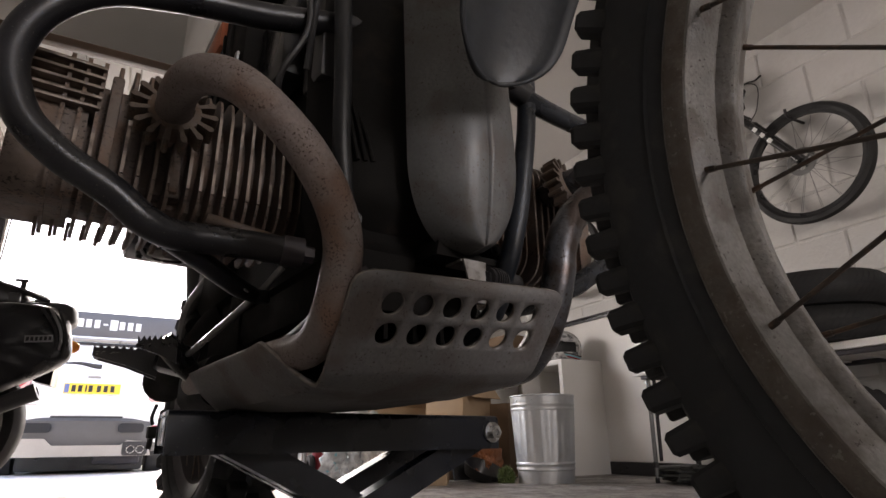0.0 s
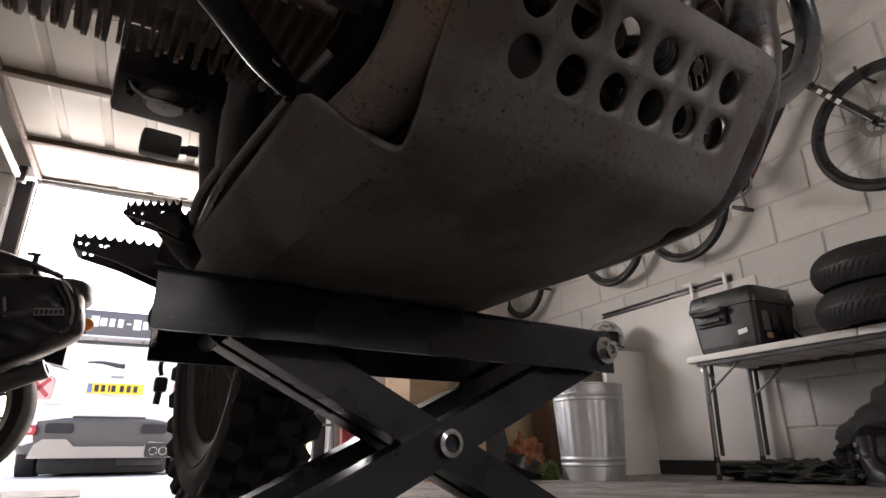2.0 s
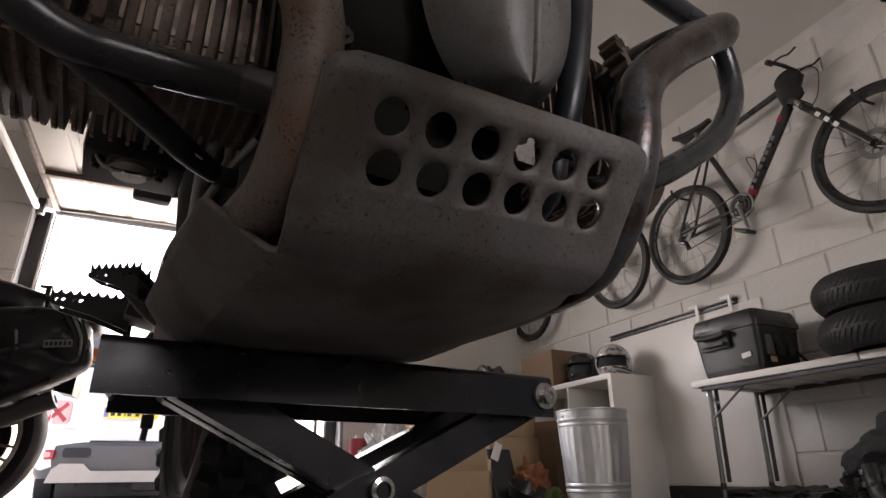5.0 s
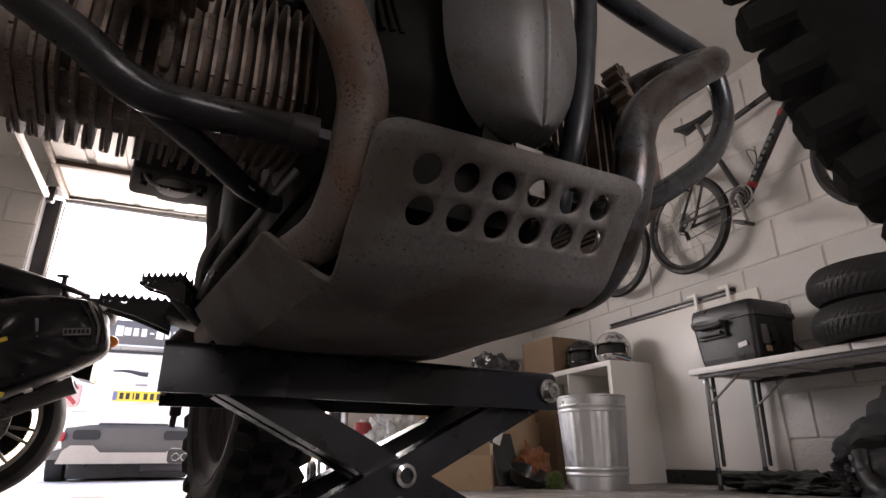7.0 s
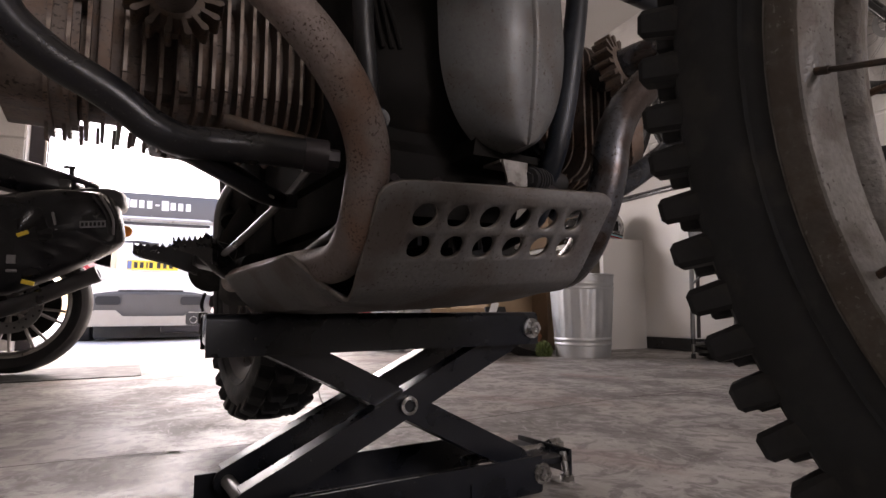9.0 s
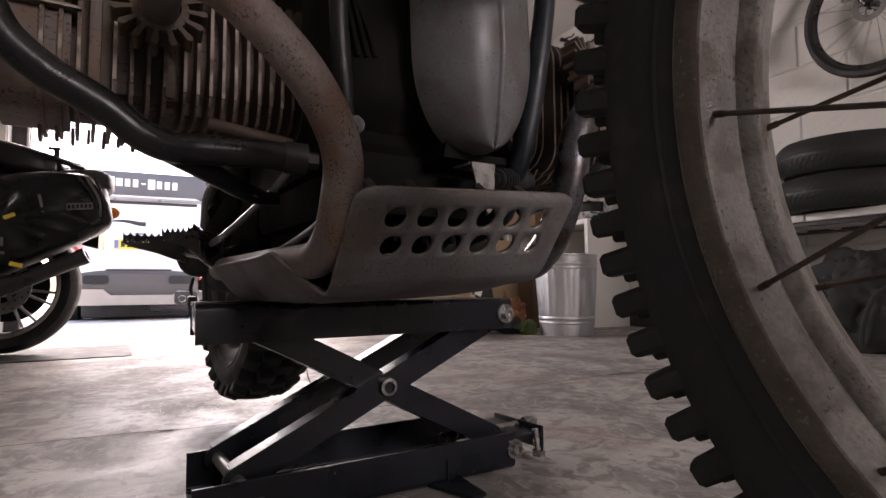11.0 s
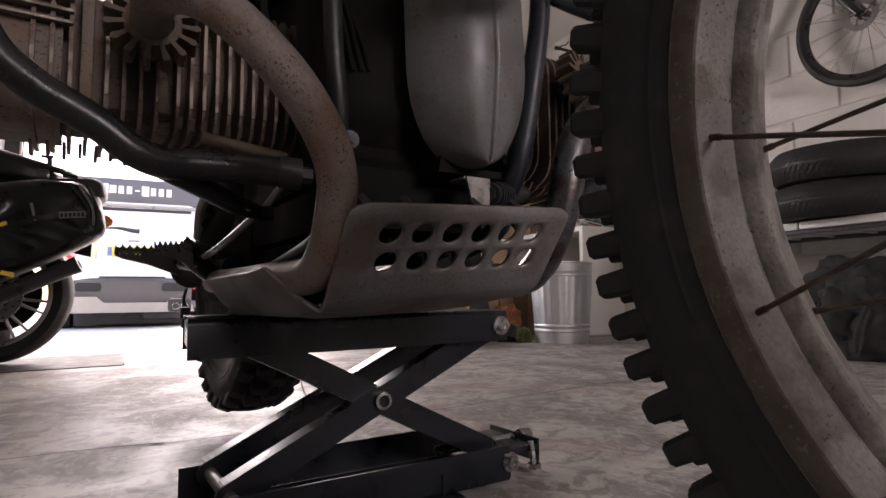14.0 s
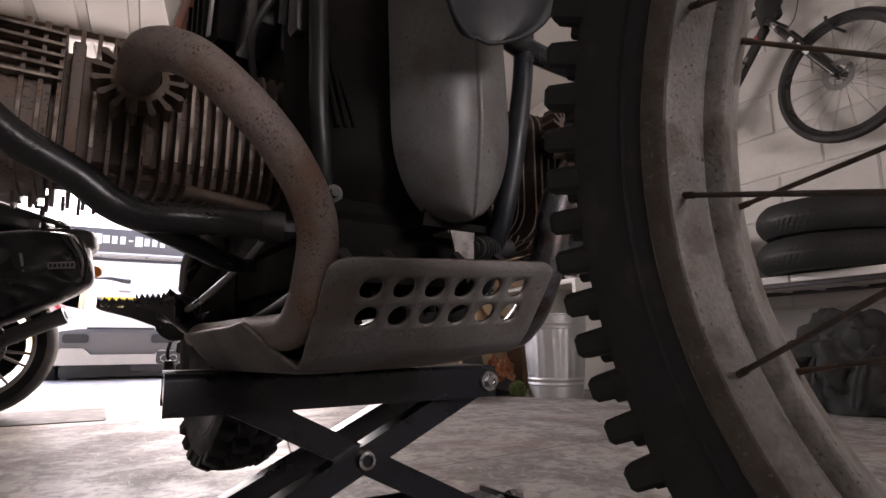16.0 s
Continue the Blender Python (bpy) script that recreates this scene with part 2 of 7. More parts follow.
ALUDULL = mat("dirty_cast_aluminium", (0.34, 0.32, 0.30), 0.55, 0.75, vary=0.2, scale=16, fine=140, bump=0.25, tint=(0.16, 0.13, 0.11), tint_at=0.52, tint_amount=0.75, spots=(0.10, 0.06, 0.04), spot_scale=110, spot_at=0.69)
COVER = mat("silver_painted_cover", (0.130, 0.133, 0.135), 0.55, 0.2, vary=0.3, scale=13, fine=260, bump=0.15, tint=(0.085, 0.072, 0.064), tint_at=0.52, tint_amount=0.6, spots=(0.05, 0.030, 0.022), spot_scale=320, spot_at=0.60, bump_dist=0.001)
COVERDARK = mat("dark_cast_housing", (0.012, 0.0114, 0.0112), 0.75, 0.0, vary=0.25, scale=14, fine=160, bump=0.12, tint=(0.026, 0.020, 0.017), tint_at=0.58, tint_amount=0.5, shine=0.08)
FINMETAL = mat("sooty_fin_metal", (0.145, 0.115, 0.10), 0.65, 0.25, vary=0.35, scale=18, fine=120, bump=0.3, tint=(0.15, 0.098, 0.072), tint_at=0.48, tint_amount=0.8, spots=(0.03, 0.022, 0.018), spot_scale=250, spot_at=0.56)
FINEDGE = mat("worn_fin_edge", (0.23, 0.188, 0.160), 0.55, 0.4, vary=0.35, scale=30, bump=0.25, tint=(0.09, 0.068, 0.055), tint_at=0.46, tint_amount=0.85)
NUTRUST = mat("rusty_nut", (0.11, 0.085, 0.07), 0.65, 0.3, vary=0.3, scale=30, fine=160, bump=0.35, tint=(0.12, 0.075, 0.05), tint_at=0.5, tint_amount=0.7, spots=(0.05, 0.035, 0.028), spot_scale=400, spot_at=0.56)
HEADER = mat("rusty_header_pipe", (0.20, 0.168, 0.155), 0.58, 0.4, vary=0.38, scale=7, fine=260, bump=0.45, tint=(0.165, 0.098, 0.068), tint_at=0.48, tint_amount=0.8, spots=(0.045, 0.024, 0.016), spot_scale=460, spot_at=0.56, bump_dist=0.0012)
HEADERSHINE = mat("blued_header_pipe", (0.095, 0.098, 0.108), 0.27, 0.8, vary=0.4, scale=14, fine=200, bump=0.2, tint=(0.050, 0.034, 0.027), tint_at=0.45, tint_amount=0.85, spots=(0.03, 0.022, 0.018), spot_scale=300, spot_at=0.58)
SKID = mat("scuffed_skid_plate", (0.155, 0.152, 0.152), 0.6, 0.40, vary=0.3, scale=7, fine=240, bump=0.4, tint=(0.098, 0.078, 0.068), tint_at=0.49, tint_amount=0.7, spots=(0.050, 0.034, 0.028), spot_scale=330, spot_at=0.60, bump_dist=0.0012, shine=0.3)
BRACKET = mat("scraped_grey_steel", (0.26, 0.25, 0.24), 0.5, 0.5, vary=0.3, scale=50, fine=260, bump=0.3, tint=(0.10, 0.085, 0.075), tint_at=0.52, tint_amount=0.7)
SKIDEDGE = mat("bare_metal_edge", (0.23, 0.215, 0.20), 0.45, 0.6, vary=0.3, scale=40, bump=0.2, tint=(0.10, 0.08, 0.07), tint_at=0.52, tint_amount=0.7)
RIM = mat("oxidised_rim", (0.23, 0.222, 0.212), 0.58, 0.2, vary=0.45, scale=22, fine=380, bump=0.5, tint=(0.095, 0.078, 0.065), tint_at=0.49, tint_amount=0.75, spots=(0.03, 0.020, 0.016), spot_scale=420, spot_at=0.61, bump_dist=0.0012, gloss_vary=0.15)
RIMFLANGE = mat("stained_rim_flange", (0.125, 0.110, 0.097), 0.65, 0.15, vary=0.4, scale=40, fine=420, bump=0.5, tint=(0.08, 0.064, 0.052), tint_at=0.48, tint_amount=0.7, spots=(0.20, 0.19, 0.18), spot_scale=330, spot_at=0.60, bump_dist=0.0012)
SPOKE = mat("rusty_spoke", (0.085, 0.072, 0.064), 0.6, 0.4, vary=0.35, scale=60, fine=300, bump=0.4, tint=(0.15, 0.095, 0.065), tint_at=0.50, tint_amount=0.7, bump_dist=0.0008)
GUARD = mat("black_crash_bar", (0.0137, 0.0140, 0.0169), 0.36, 0.2, vary=0.3, scale=14, fine=160, bump=0.12, tint=(0.042, 0.042, 0.046), tint_at=0.6, tint_amount=0.5, spots=(0.10, 0.09, 0.085), spot_scale=420, spot_at=0.64)
GUARDBLUE = mat("worn_crash_bar", (0.04, 0.045, 0.054), 0.30, 0.5, vary=0.3, scale=14, bump=0.1, tint=(0.02, 0.02, 0.022), tint_at=0.50, tint_amount=0.7, spots=(0.11, 0.10, 0.095), spot_scale=420, spot_at=0.64)
ORANGETRIM = mat("faded_orange_plastic", (0.34, 0.085, 0.03), 0.5, vary=0.2, scale=12, bump=0.1)
MUD = mat("dark_mudguard", (0.028, 0.032, 0.038), 0.5, vary=0.3, scale=12, fine=120, bump=0.2, tint=(0.06, 0.06, 0.06), tint_at=0.58, tint_amount=0.5)
FRAMEBLACK = mat("black_frame_tube", (0.010, 0.011, 0.013), 0.4, 0.0, vary=0.3, scale=20, bump=0.1, tint=(0.022, 0.021, 0.020), tint_at=0.6, tint_amount=0.5, shine=0.4)
FRAMEBLUE = mat("blue_black_frame_tube", (0.010, 0.014, 0.020), 0.42, 0.2, vary=0.35, scale=22, bump=0.15, tint=(0.034, 0.036, 0.040), tint_at=0.52, tint_amount=0.6, spots=(0.06, 0.055, 0.05), spot_scale=300, spot_at=0.62)
PLASTICBLACK = mat("black_plastic", (0.02, 0.02, 0.022), 0.5, vary=0.2, scale=12, fine=150, bump=0.12)
CASESTRIP = mat("grey_case_strip", (0.11, 0.105, 0.098), 0.45, vary=0.2, scale=10, bump=0.1)
CASEBLACK = mat("black_case_plastic", (0.008, 0.009, 0.011), 0.38, vary=0.2, scale=8, fine=250, bump=0.18, tint=(0.03, 0.03, 0.03), tint_at=0.63, tint_amount=0.3)
FABRIC = mat("black_coated_fabric", (0.0060, 0.0060, 0.0080), 0.34, vary=0.3, scale=7, fine=90, bump=0.22, shine=0.28)
CLOTH = mat("black_cloth", (0.022, 0.022, 0.023), 0.85, vary=0.35, scale=12, fine=160, bump=0.4)
CARD = mat("brown_cardboard", (0.42, 0.30, 0.19), 0.8, vary=0.1, scale=4, fine=60, bump=0.1, tint=(0.34, 0.23, 0.14), tint_amount=0.4)
CARDDARK = mat("dark_cardboard", (0.20, 0.13, 0.08), 0.8, vary=0.12, scale=4, fine=60, bump=0.1)
CARWHITE = mat("white_car_paint", (0.75, 0.75, 0.74), 0.25, vary=0.02, scale=2, bump=0.0, coat=0.6)
CARGREY = mat("grey_car_plastic", (0.075, 0.073, 0.072), 0.5, vary=0.1, scale=6, bump=0.1)
CARRECESS = mat("dark_grey_recess", (0.030, 0.030, 0.031), 0.8, vary=0.1, scale=8, bump=0.1, shine=0.2)
CARSILVER = mat("silver_bumper_trim", (0.33, 0.315, 0.29), 0.4, 0.4, vary=0.08, scale=6)
CARGLASS = mat("dark_car_glass", (0.03, 0.033, 0.035), 0.06, vary=0.1, scale=2, bump=0.0, gloss_vary=0.02)
REDLAMP = mat("red_lamp_lens", (0.34, 0.03, 0.04), 0.12, vary=0.1, scale=30, bump=0.0)
PALELAMP = mat("pale_lamp_lens", (0.55, 0.33, 0.32), 0.15, vary=0.1, scale=30, bump=0.0)
AMBER = mat("amber_lens", (0.75, 0.22, 0.02), 0.25, vary=0.1, scale=30, bump=0.0)
YELLOW = mat("yellow_plate", (0.75, 0.55, 0.05), 0.45, vary=0.04, scale=6, bump=0.0)
INK = mat("black_print", (0.02, 0.02, 0.02), 0.6, vary=0.1, bump=0.0)
WHITEPRINT = mat("white_print", (0.75, 0.75, 0.74), 0.6, vary=0.05, bump=0.0)
GREYPRINT = mat("grey_print", (0.14, 0.14, 0.145), 0.6, vary=0.1, bump=0.0)
BIKEBLACK = mat("black_bicycle_paint", (0.02, 0.02, 0.021), 0.35, vary=0.2, scale=10, bump=0.03)
ORANGE = mat("orange_plastic", (0.22, 0.075, 0.025), 0.5, vary=0.25, scale=12, bump=0.3)
GREEN = mat("green_leaves_plastic", (0.07, 0.10, 0.025), 0.6, vary=0.3, scale=20, bump=0.3)
TEAL = mat("teal_film", (0.20, 0.48, 0.55), 0.3, vary=0.3, scale=15)
REDTIN = mat("red_tin", (0.28, 0.02, 0.03), 0.4, vary=0.15, scale=10)
ALLOY = mat("machined_alloy", (0.36, 0.345, 0.33), 0.4, 0.8, vary=0.15, scale=20, bump=0.05)
WOOD = mat("brown_timber", (0.06, 0.036, 0.022), 0.6, vary=0.2, scale=5, bump=0.2, stretch=(1, 8, 8))
HELMETWHITE = mat("patterned_helmet_shell", (0.50, 0.49, 0.48), 0.22, vary=0.1, scale=12, bump=0.0, coat=0.5, tint=(0.05, 0.05, 0.055), tint_at=0.50, tint_amount=0.85)
CONCRETE = floor_mat()
INKDUST = mat("dirt_filled_crack", (0.07, 0.06, 0.052), 0.9, vary=0.3, scale=20, bump=0.2)


# ---- the garage: right, left, door and back walls, ceiling height ----
XR, XL, YD, YB, ZC = 3.4, -3.1, 5.1, -1.6, 2.65
JL, JR, DOORH = -0.90, 1.52, 2.08

bm = B()
box(bm, (XL + XR) / 2, (YB + YD) / 2, -0.06, XR - XL + 0.4, YD - YB + 0.3, 0.12)
floor = solid("floor", bm, CONCRETE, "worn stained grey concrete garage floor", "floor", "structure")
CRACKS = [[(-3.0, 1.545), (-0.128, 1.537), (0.19, 1.522), (0.55, 1.54), (0.872, 1.566), (1.545, 1.684), (3.3, 1.86)], [(1.545, 1.684), (1.70, 1.66), (1.813, 1.663), (1.80, 1.53)], [(0.62, 1.55), (0.58, 1.9), (0.66, 2.4)]]
for line in CRACKS:
    bm = B()
    rows = []
    for k, p in enumerate(smooth_line([(x, y, 0) for x, y in line], 14)):
        w = 0.0030 + 0.0016 * noise.noise(Vector((p.x * 9, p.y * 9, 0)))
        off = 0.006 * noise.noise(Vector((p.x * 7, p.y * 7, 3)))
        rows.append([(p.x - w, p.y + off - w, 0.002), (p.x + w, p.y + off + w, 0.002)])
    sheet(bm, rows)
    part("crack", bm, INKDUST, floor, "fine dark crack in the concrete")
bm = B()
box(bm, 0, 45, -0.12, 160, 79.4, 0.1)
ground = solid("ground", bm, DRIVE, "pale concrete drive outside the garage", "ground", "structure")
bm = B()
box(bm, (XL + XR) / 2, (YB + YD) / 2, ZC + 0.06, XR - XL + 0.4, YD - YB + 0.4, 0.12)
ceiling = solid("ceiling", bm, CEILING, "plain white boarded garage ceiling", "ceiling", "structure")


def wall(name, m, length, height, label, hole=None):
    """A wall of painted mortar, local x along it, its inner face at y = 0, thickness behind; hole is (x0, x1, z0, z1)."""
    bm = B()
    for x0, x1, z0, z1 in ((0, hole[0], 0, height), (hole[1], length, 0, height), (hole[0], hole[1], 0, hole[2]), (hole[0], hole[1], hole[3], height)) if hole else ((0, length, 0, height),):
        box(bm, (x0 + x1) / 2, 0.1 + 0.006, (z0 + z1) / 2, x1 - x0, 0.2, z1 - z0)
    return solid(name, bm, MORTAR, label, "wall", "structure", m)


# local x runs along the wall, local -y is the inner side
wall_east = wall("wall_east", pose(XR, YD, 0, 0, 0, -90), YD - YB, ZC, "white painted concrete block wall with hung bicycles")
wall_west = wall("wall_west", pose(XL, YB - 0.25, 0, 0, 0, 90), YD - YB + 0.5, ZC, "plain painted block wall at the far side")
wall_south = wall("wall_south", pose(XR + 0.25, YB, 0, 0, 0, 180), XR - XL + 0.25, ZC, "plain painted block wall with a window at the closed end", (XR + 0.25 - 1.65, XR + 0.25 - 0.35, 0.85, 1.70))
bm = B()
box(bm, (JR + XR + 0.25) / 2, YD + 0.1, ZC / 2, XR + 0.25 - JR, 0.2, ZC)
box(bm, (JL + JR) / 2, YD + 0.1, (DOORH + 0.06 + ZC) / 2, JR - JL, 0.2, ZC - DOORH - 0.06)
wall_north = solid("wall_north", bm, PAINT, "white painted wall round the garage door opening", "wall", "structure")

wall_nib = wall("wall_nib", pose(XL, YD, 0), JL - XL, ZC, "white painted block wall beside the garage door")

# window in the closed end wall, behind the camera
window_1 = thing("window_1", pose(1.0, YB - 0.11, 1.275), "plain white framed window in the closed end wall", "window", kind="structure")
bm = B()
for sgn in (-1, 1):
    box(bm, sgn * 0.625, 0, 0, 0.05, 0.06, 0.85, bevel=0.004)
    box(bm, 0, 0, sgn * 0.40, 1.20, 0.06, 0.05, bevel=0.004)
part("window_frame", bm, WHITEBOARD, window_1)
bm = B()
box(bm, 0, 0, 0, 1.20, 0.006, 0.75)
pane = part("pane", bm, glass_mat("window_glass"), window_1)
pane.visible_shadow = False
area = new("window_light", bpy.data.lights.new("window_light", 'AREA'))
area.data.shape, area.data.size, area.data.size_y, area.data.energy, area.data.color = 'RECTANGLE', 1.18, 0.74, 3.4, (1.0, 0.965, 0.93)
area.matrix_world = pose(1.0, YB - 0.06, 1.275, 90)


# ================= the lifted motorcycle =================
# its own frame: x across (the machine's left), y rearwards, z up from the floor
BIKE = pose(0.447, 0.654, 0, 0, 0, 6.87)
bike = thing("motorcycle", BIKE, "old black and silver boxer-engined trail motorcycle lifted on a jack", "motorcycle")


def turned(v, z, u=0.0):
    """The place of a wheel: local z becomes the machine's sideways axis."""
    return Matrix.Translation((u, v, z)) @ Matrix.Rotation(radians(90), 4, 'Y')


def knob_mesh(name, a, b, h, taper, material):
    """A tread block: a along the tread, b across, h high, standing on z = 0."""
    bm = B()
    r = bmesh.ops.create_cube(bm, size=1, matrix=Matrix.Diagonal((a, b, h, 1)) @ Matrix.Translation((0, 0, 0.5)))
    for v in r["verts"]:
        if v.co.z > h / 2:
            v.co.x *= taper
            v.co.y *= taper
    bmesh.ops.bevel(bm, geom=[e for e in bm.edges if e.verts[0].co.z > h / 2 or e.verts[1].co.z > h / 2], offset=h * 0.12, segments=1, affect='EDGES')
    return to_mesh(name, bm, material, flat=True)


def knobs(parent, mesh, count, rad, across, lean_deg, phase, wobble, cut=None):
    for k in range(count):
        a = 2 * math.pi * (k + phase) / count
        m = Matrix.Rotation(a, 4, 'Z') @ Matrix.Translation((rad, 0, across)) @ Matrix.Rotation(radians(lean_deg), 4, 'Y') @ Matrix.Rotation(radians(90), 4, 'Y')
        m = m @ Matrix.Rotation(radians(90 + wobble * (1 if k % 2 else -1)), 4, 'Z')
        o = new("tread_block", mesh)
        o.parent = parent
        o.matrix_basis = m


def wheel(name, v, z, bead, crown, half, count, size, rim_prof, spokes, nip_h, nip_r, label, place=None):
    w = new(name)
    w.parent = bike
    w.matrix_basis = place or turned(v, z)
    tagged(w, label)
    # carcass
    bm = B()
    d = crown - bead
    prof = [(bead - 0.004, -half * 0.62), (bead + d * 0.10, -half * 0.80), (bead + d * 0.28, -half * 0.95), (bead + d * 0.55, -half), (bead + d * 0.78, -half * 0.90),
            (bead + d * 0.93, -half * 0.62), (crown, 0), (bead + d * 0.93, half * 0.62), (bead + d * 0.78, half * 0.90), (bead + d * 0.55, half),
            (bead + d * 0.28, half * 0.95), (bead + d * 0.10, half * 0.80), (bead - 0.004, half * 0.62)]
    lathe(bm, prof, 96)
    # moulded ridges round the side wall
    for sgn in (-1, 1):
        lathe(bm, [(bead + d * 0.20, sgn * half * 0.86), (bead + d * 0.215, sgn * (half * 0.90 + 0.0022)), (bead + d * 0.235, sgn * half * 0.90)], 96)
    tyre = part("tyre", bm, RUBBER, w, "worn knobbly black tyre")
    a, b, h = size
    shoulder = knob_mesh("tread_block", a, b, h + 0.006, 0.86, RUBBER)
    middle = knob_mesh("tread_block", a * 0.8, b * 1.1, h, 0.88, RUBBER)
    for sgn in (-1, 1):
        knobs(tyre, shoulder, count, crown - 0.012, sgn * half * 0.70, sgn * -28 if sgn > 0 else 28, 0.5 if sgn > 0 else 0.0, 4)
    for sgn in (-1, 1):
        knobs(tyre, middle, count, crown - 0.002, sgn * half * 0.22, sgn * -4, 0.25 if sgn > 0 else 0.75, 4)
    bm = B()
    lathe(bm, rim_prof, 96, close=True)
    rim = part("rim", bm, RIM if "front" in name else DARKSTEEL, w, "dull oxidised alloy rim" if "front" in name else "dark dirty rim")
    if "front" in name:
        # browner, darker rings: shade on the flange's side face is put into the colour
        for sgn in (-1, 1):
            bm = B()
            lathe(bm, [(0.2858, sgn * 0.0362), (0.2846, sgn * 0.0373), (0.2742, sgn * 0.0371), (0.2728, sgn * 0.0362)], 96)
            part("flange", bm, RIMFLANGE, rim, "brown rim flange, darkened for its unlit face")
    # hub and spokes
    bm = B()
    lathe(bm, [(0.012, -0.055), (0.055, -0.05), (0.074, -0.044), (0.03, -0.036), (0.026, 0), (0.03, 0.036), (0.074, 0.044), (0.055, 0.05), (0.012, 0.055)], 32, close=True)
    part("hub", bm, ALUDULL, w)
    for side, turns in ((-1, (36, -30)), (1, (-30, 48))):
        made = []
        for turn_deg in turns:
            bm = B()
            p0 = Vector((nip_r + 0.003, 0, side * nip_h))
            p1 = Vector((0.068 * math.cos(radians(turn_deg)), 0.068 * math.sin(radians(turn_deg)), side * 0.045))
            rod(bm, p0, p1, 0.0014, seg=8)
            rod(bm, p0, p0 + (p1 - p0).normalized() * 0.008, 0.0019, seg=8)
            made.append(to_mesh("spoke", bm, SPOKE))
        for k in range(spokes // 2):
            o = new("spoke", made[k % 2])
            o.parent = w
            o.matrix_basis = Matrix.Rotation(radians(90 + (22.8 if side < 0 else 21.0) - k * 720 / spokes), 4, 'Z')
    return w


# the front wheel is turned a little to one side, and so leans
STEERED = Matrix(((0.1575, -0.0102, 0.9874, -0.0197), (0.0020, 0.9999, 0.0100, -0.5656), (-0.9875, 0.0004, 0.1576, 0.3827), (0, 0, 0, 1)))
FRONT_RIM = [(0.2870, -0.0335), (0.2865, -0.0360), (0.2845, -0.0368), (0.2735, -0.0362), (0.2718, -0.0350), (0.2712, -0.0310), (0.2700, -0.0290), (0.2685, -0.0200), (0.2672, -0.0115), (0.2690, -0.0095), (0.2720, -0.0060), (0.2730, -0.0032),
             (0.2718, -0.0008), (0.2645, 0.0022), (0.2628, 0.0048), (0.2632, 0.0100), (0.2655, 0.0160), (0.2685, 0.0230), (0.2700, 0.0300), (0.2715, 0.0350), (0.2735, 0.0366), (0.2845, 0.0368), (0.2870, 0.0345), (0.2800, 0.027), (0.2800, 0.0), (0.2800, -0.027)]
front_wheel = wheel("front_wheel", -0.5656, 0.3827, 0.2815, 0.3425, 0.0445, 86, (0.0160, 0.021, 0.0155), FRONT_RIM, 36, 0.026, 0.2685,
                    "muddy spoked front wheel with a knobbly tyre", STEERED)
rear_wheel = wheel("rear_wheel", 0.92, 0.375, 0.232, 0.308, 0.066, 32, (0.034, 0.034, 0.019),
                   [(0.240, -0.045), (0.236, -0.05), (0.218, -0.047), (0.210, -0.04), (0.206, -0.02), (0.198, 0.0), (0.206, 0.02), (0.210, 0.04), (0.218, 0.047), (0.236, 0.05), (0.240, 0.045), (0.222, 0.03), (0.215, 0), (0.222, -0.03)],
                   36, 0.03, 0.209, "dirty rear wheel with a knobbly tyre", turned(0.92, 0.375, 0.015))

# ---- skid plate: a bent plate with two rows of round holes ----
FOLD = [(-0.026, 0.402), (0.030, 0.325), (0.046, 0.310), (0.066, 0.302), (0.085, 0.2985), (0.105, 0.297), (0.14, 0.2955), (0.20, 0.294), (0.28, 0.293), (0.36, 0.292), (0.42, 0.295)]
FLEN = math.hypot(0.056, 0.077)


def plate_face(u, s):
    """A point of the sloping front face, s metres down from the top edge, its upper corners rounded."""
    r, w = 0.024, 0.1335 if u < 0 else 0.128
    over = max(0.0, abs(u) - (w - r))
    cut = r - math.sqrt(max(0.0, r * r - over * over))
    if s < 0.0215:
        s = cut * 0.85 + s * (1 - cut * 0.85 / 0.0215)
    f = s / FLEN
    return (u + 0.002, FOLD[0][0] + 0.056 * f, FOLD[0][1] - 0.077 * f + u * 0.055)


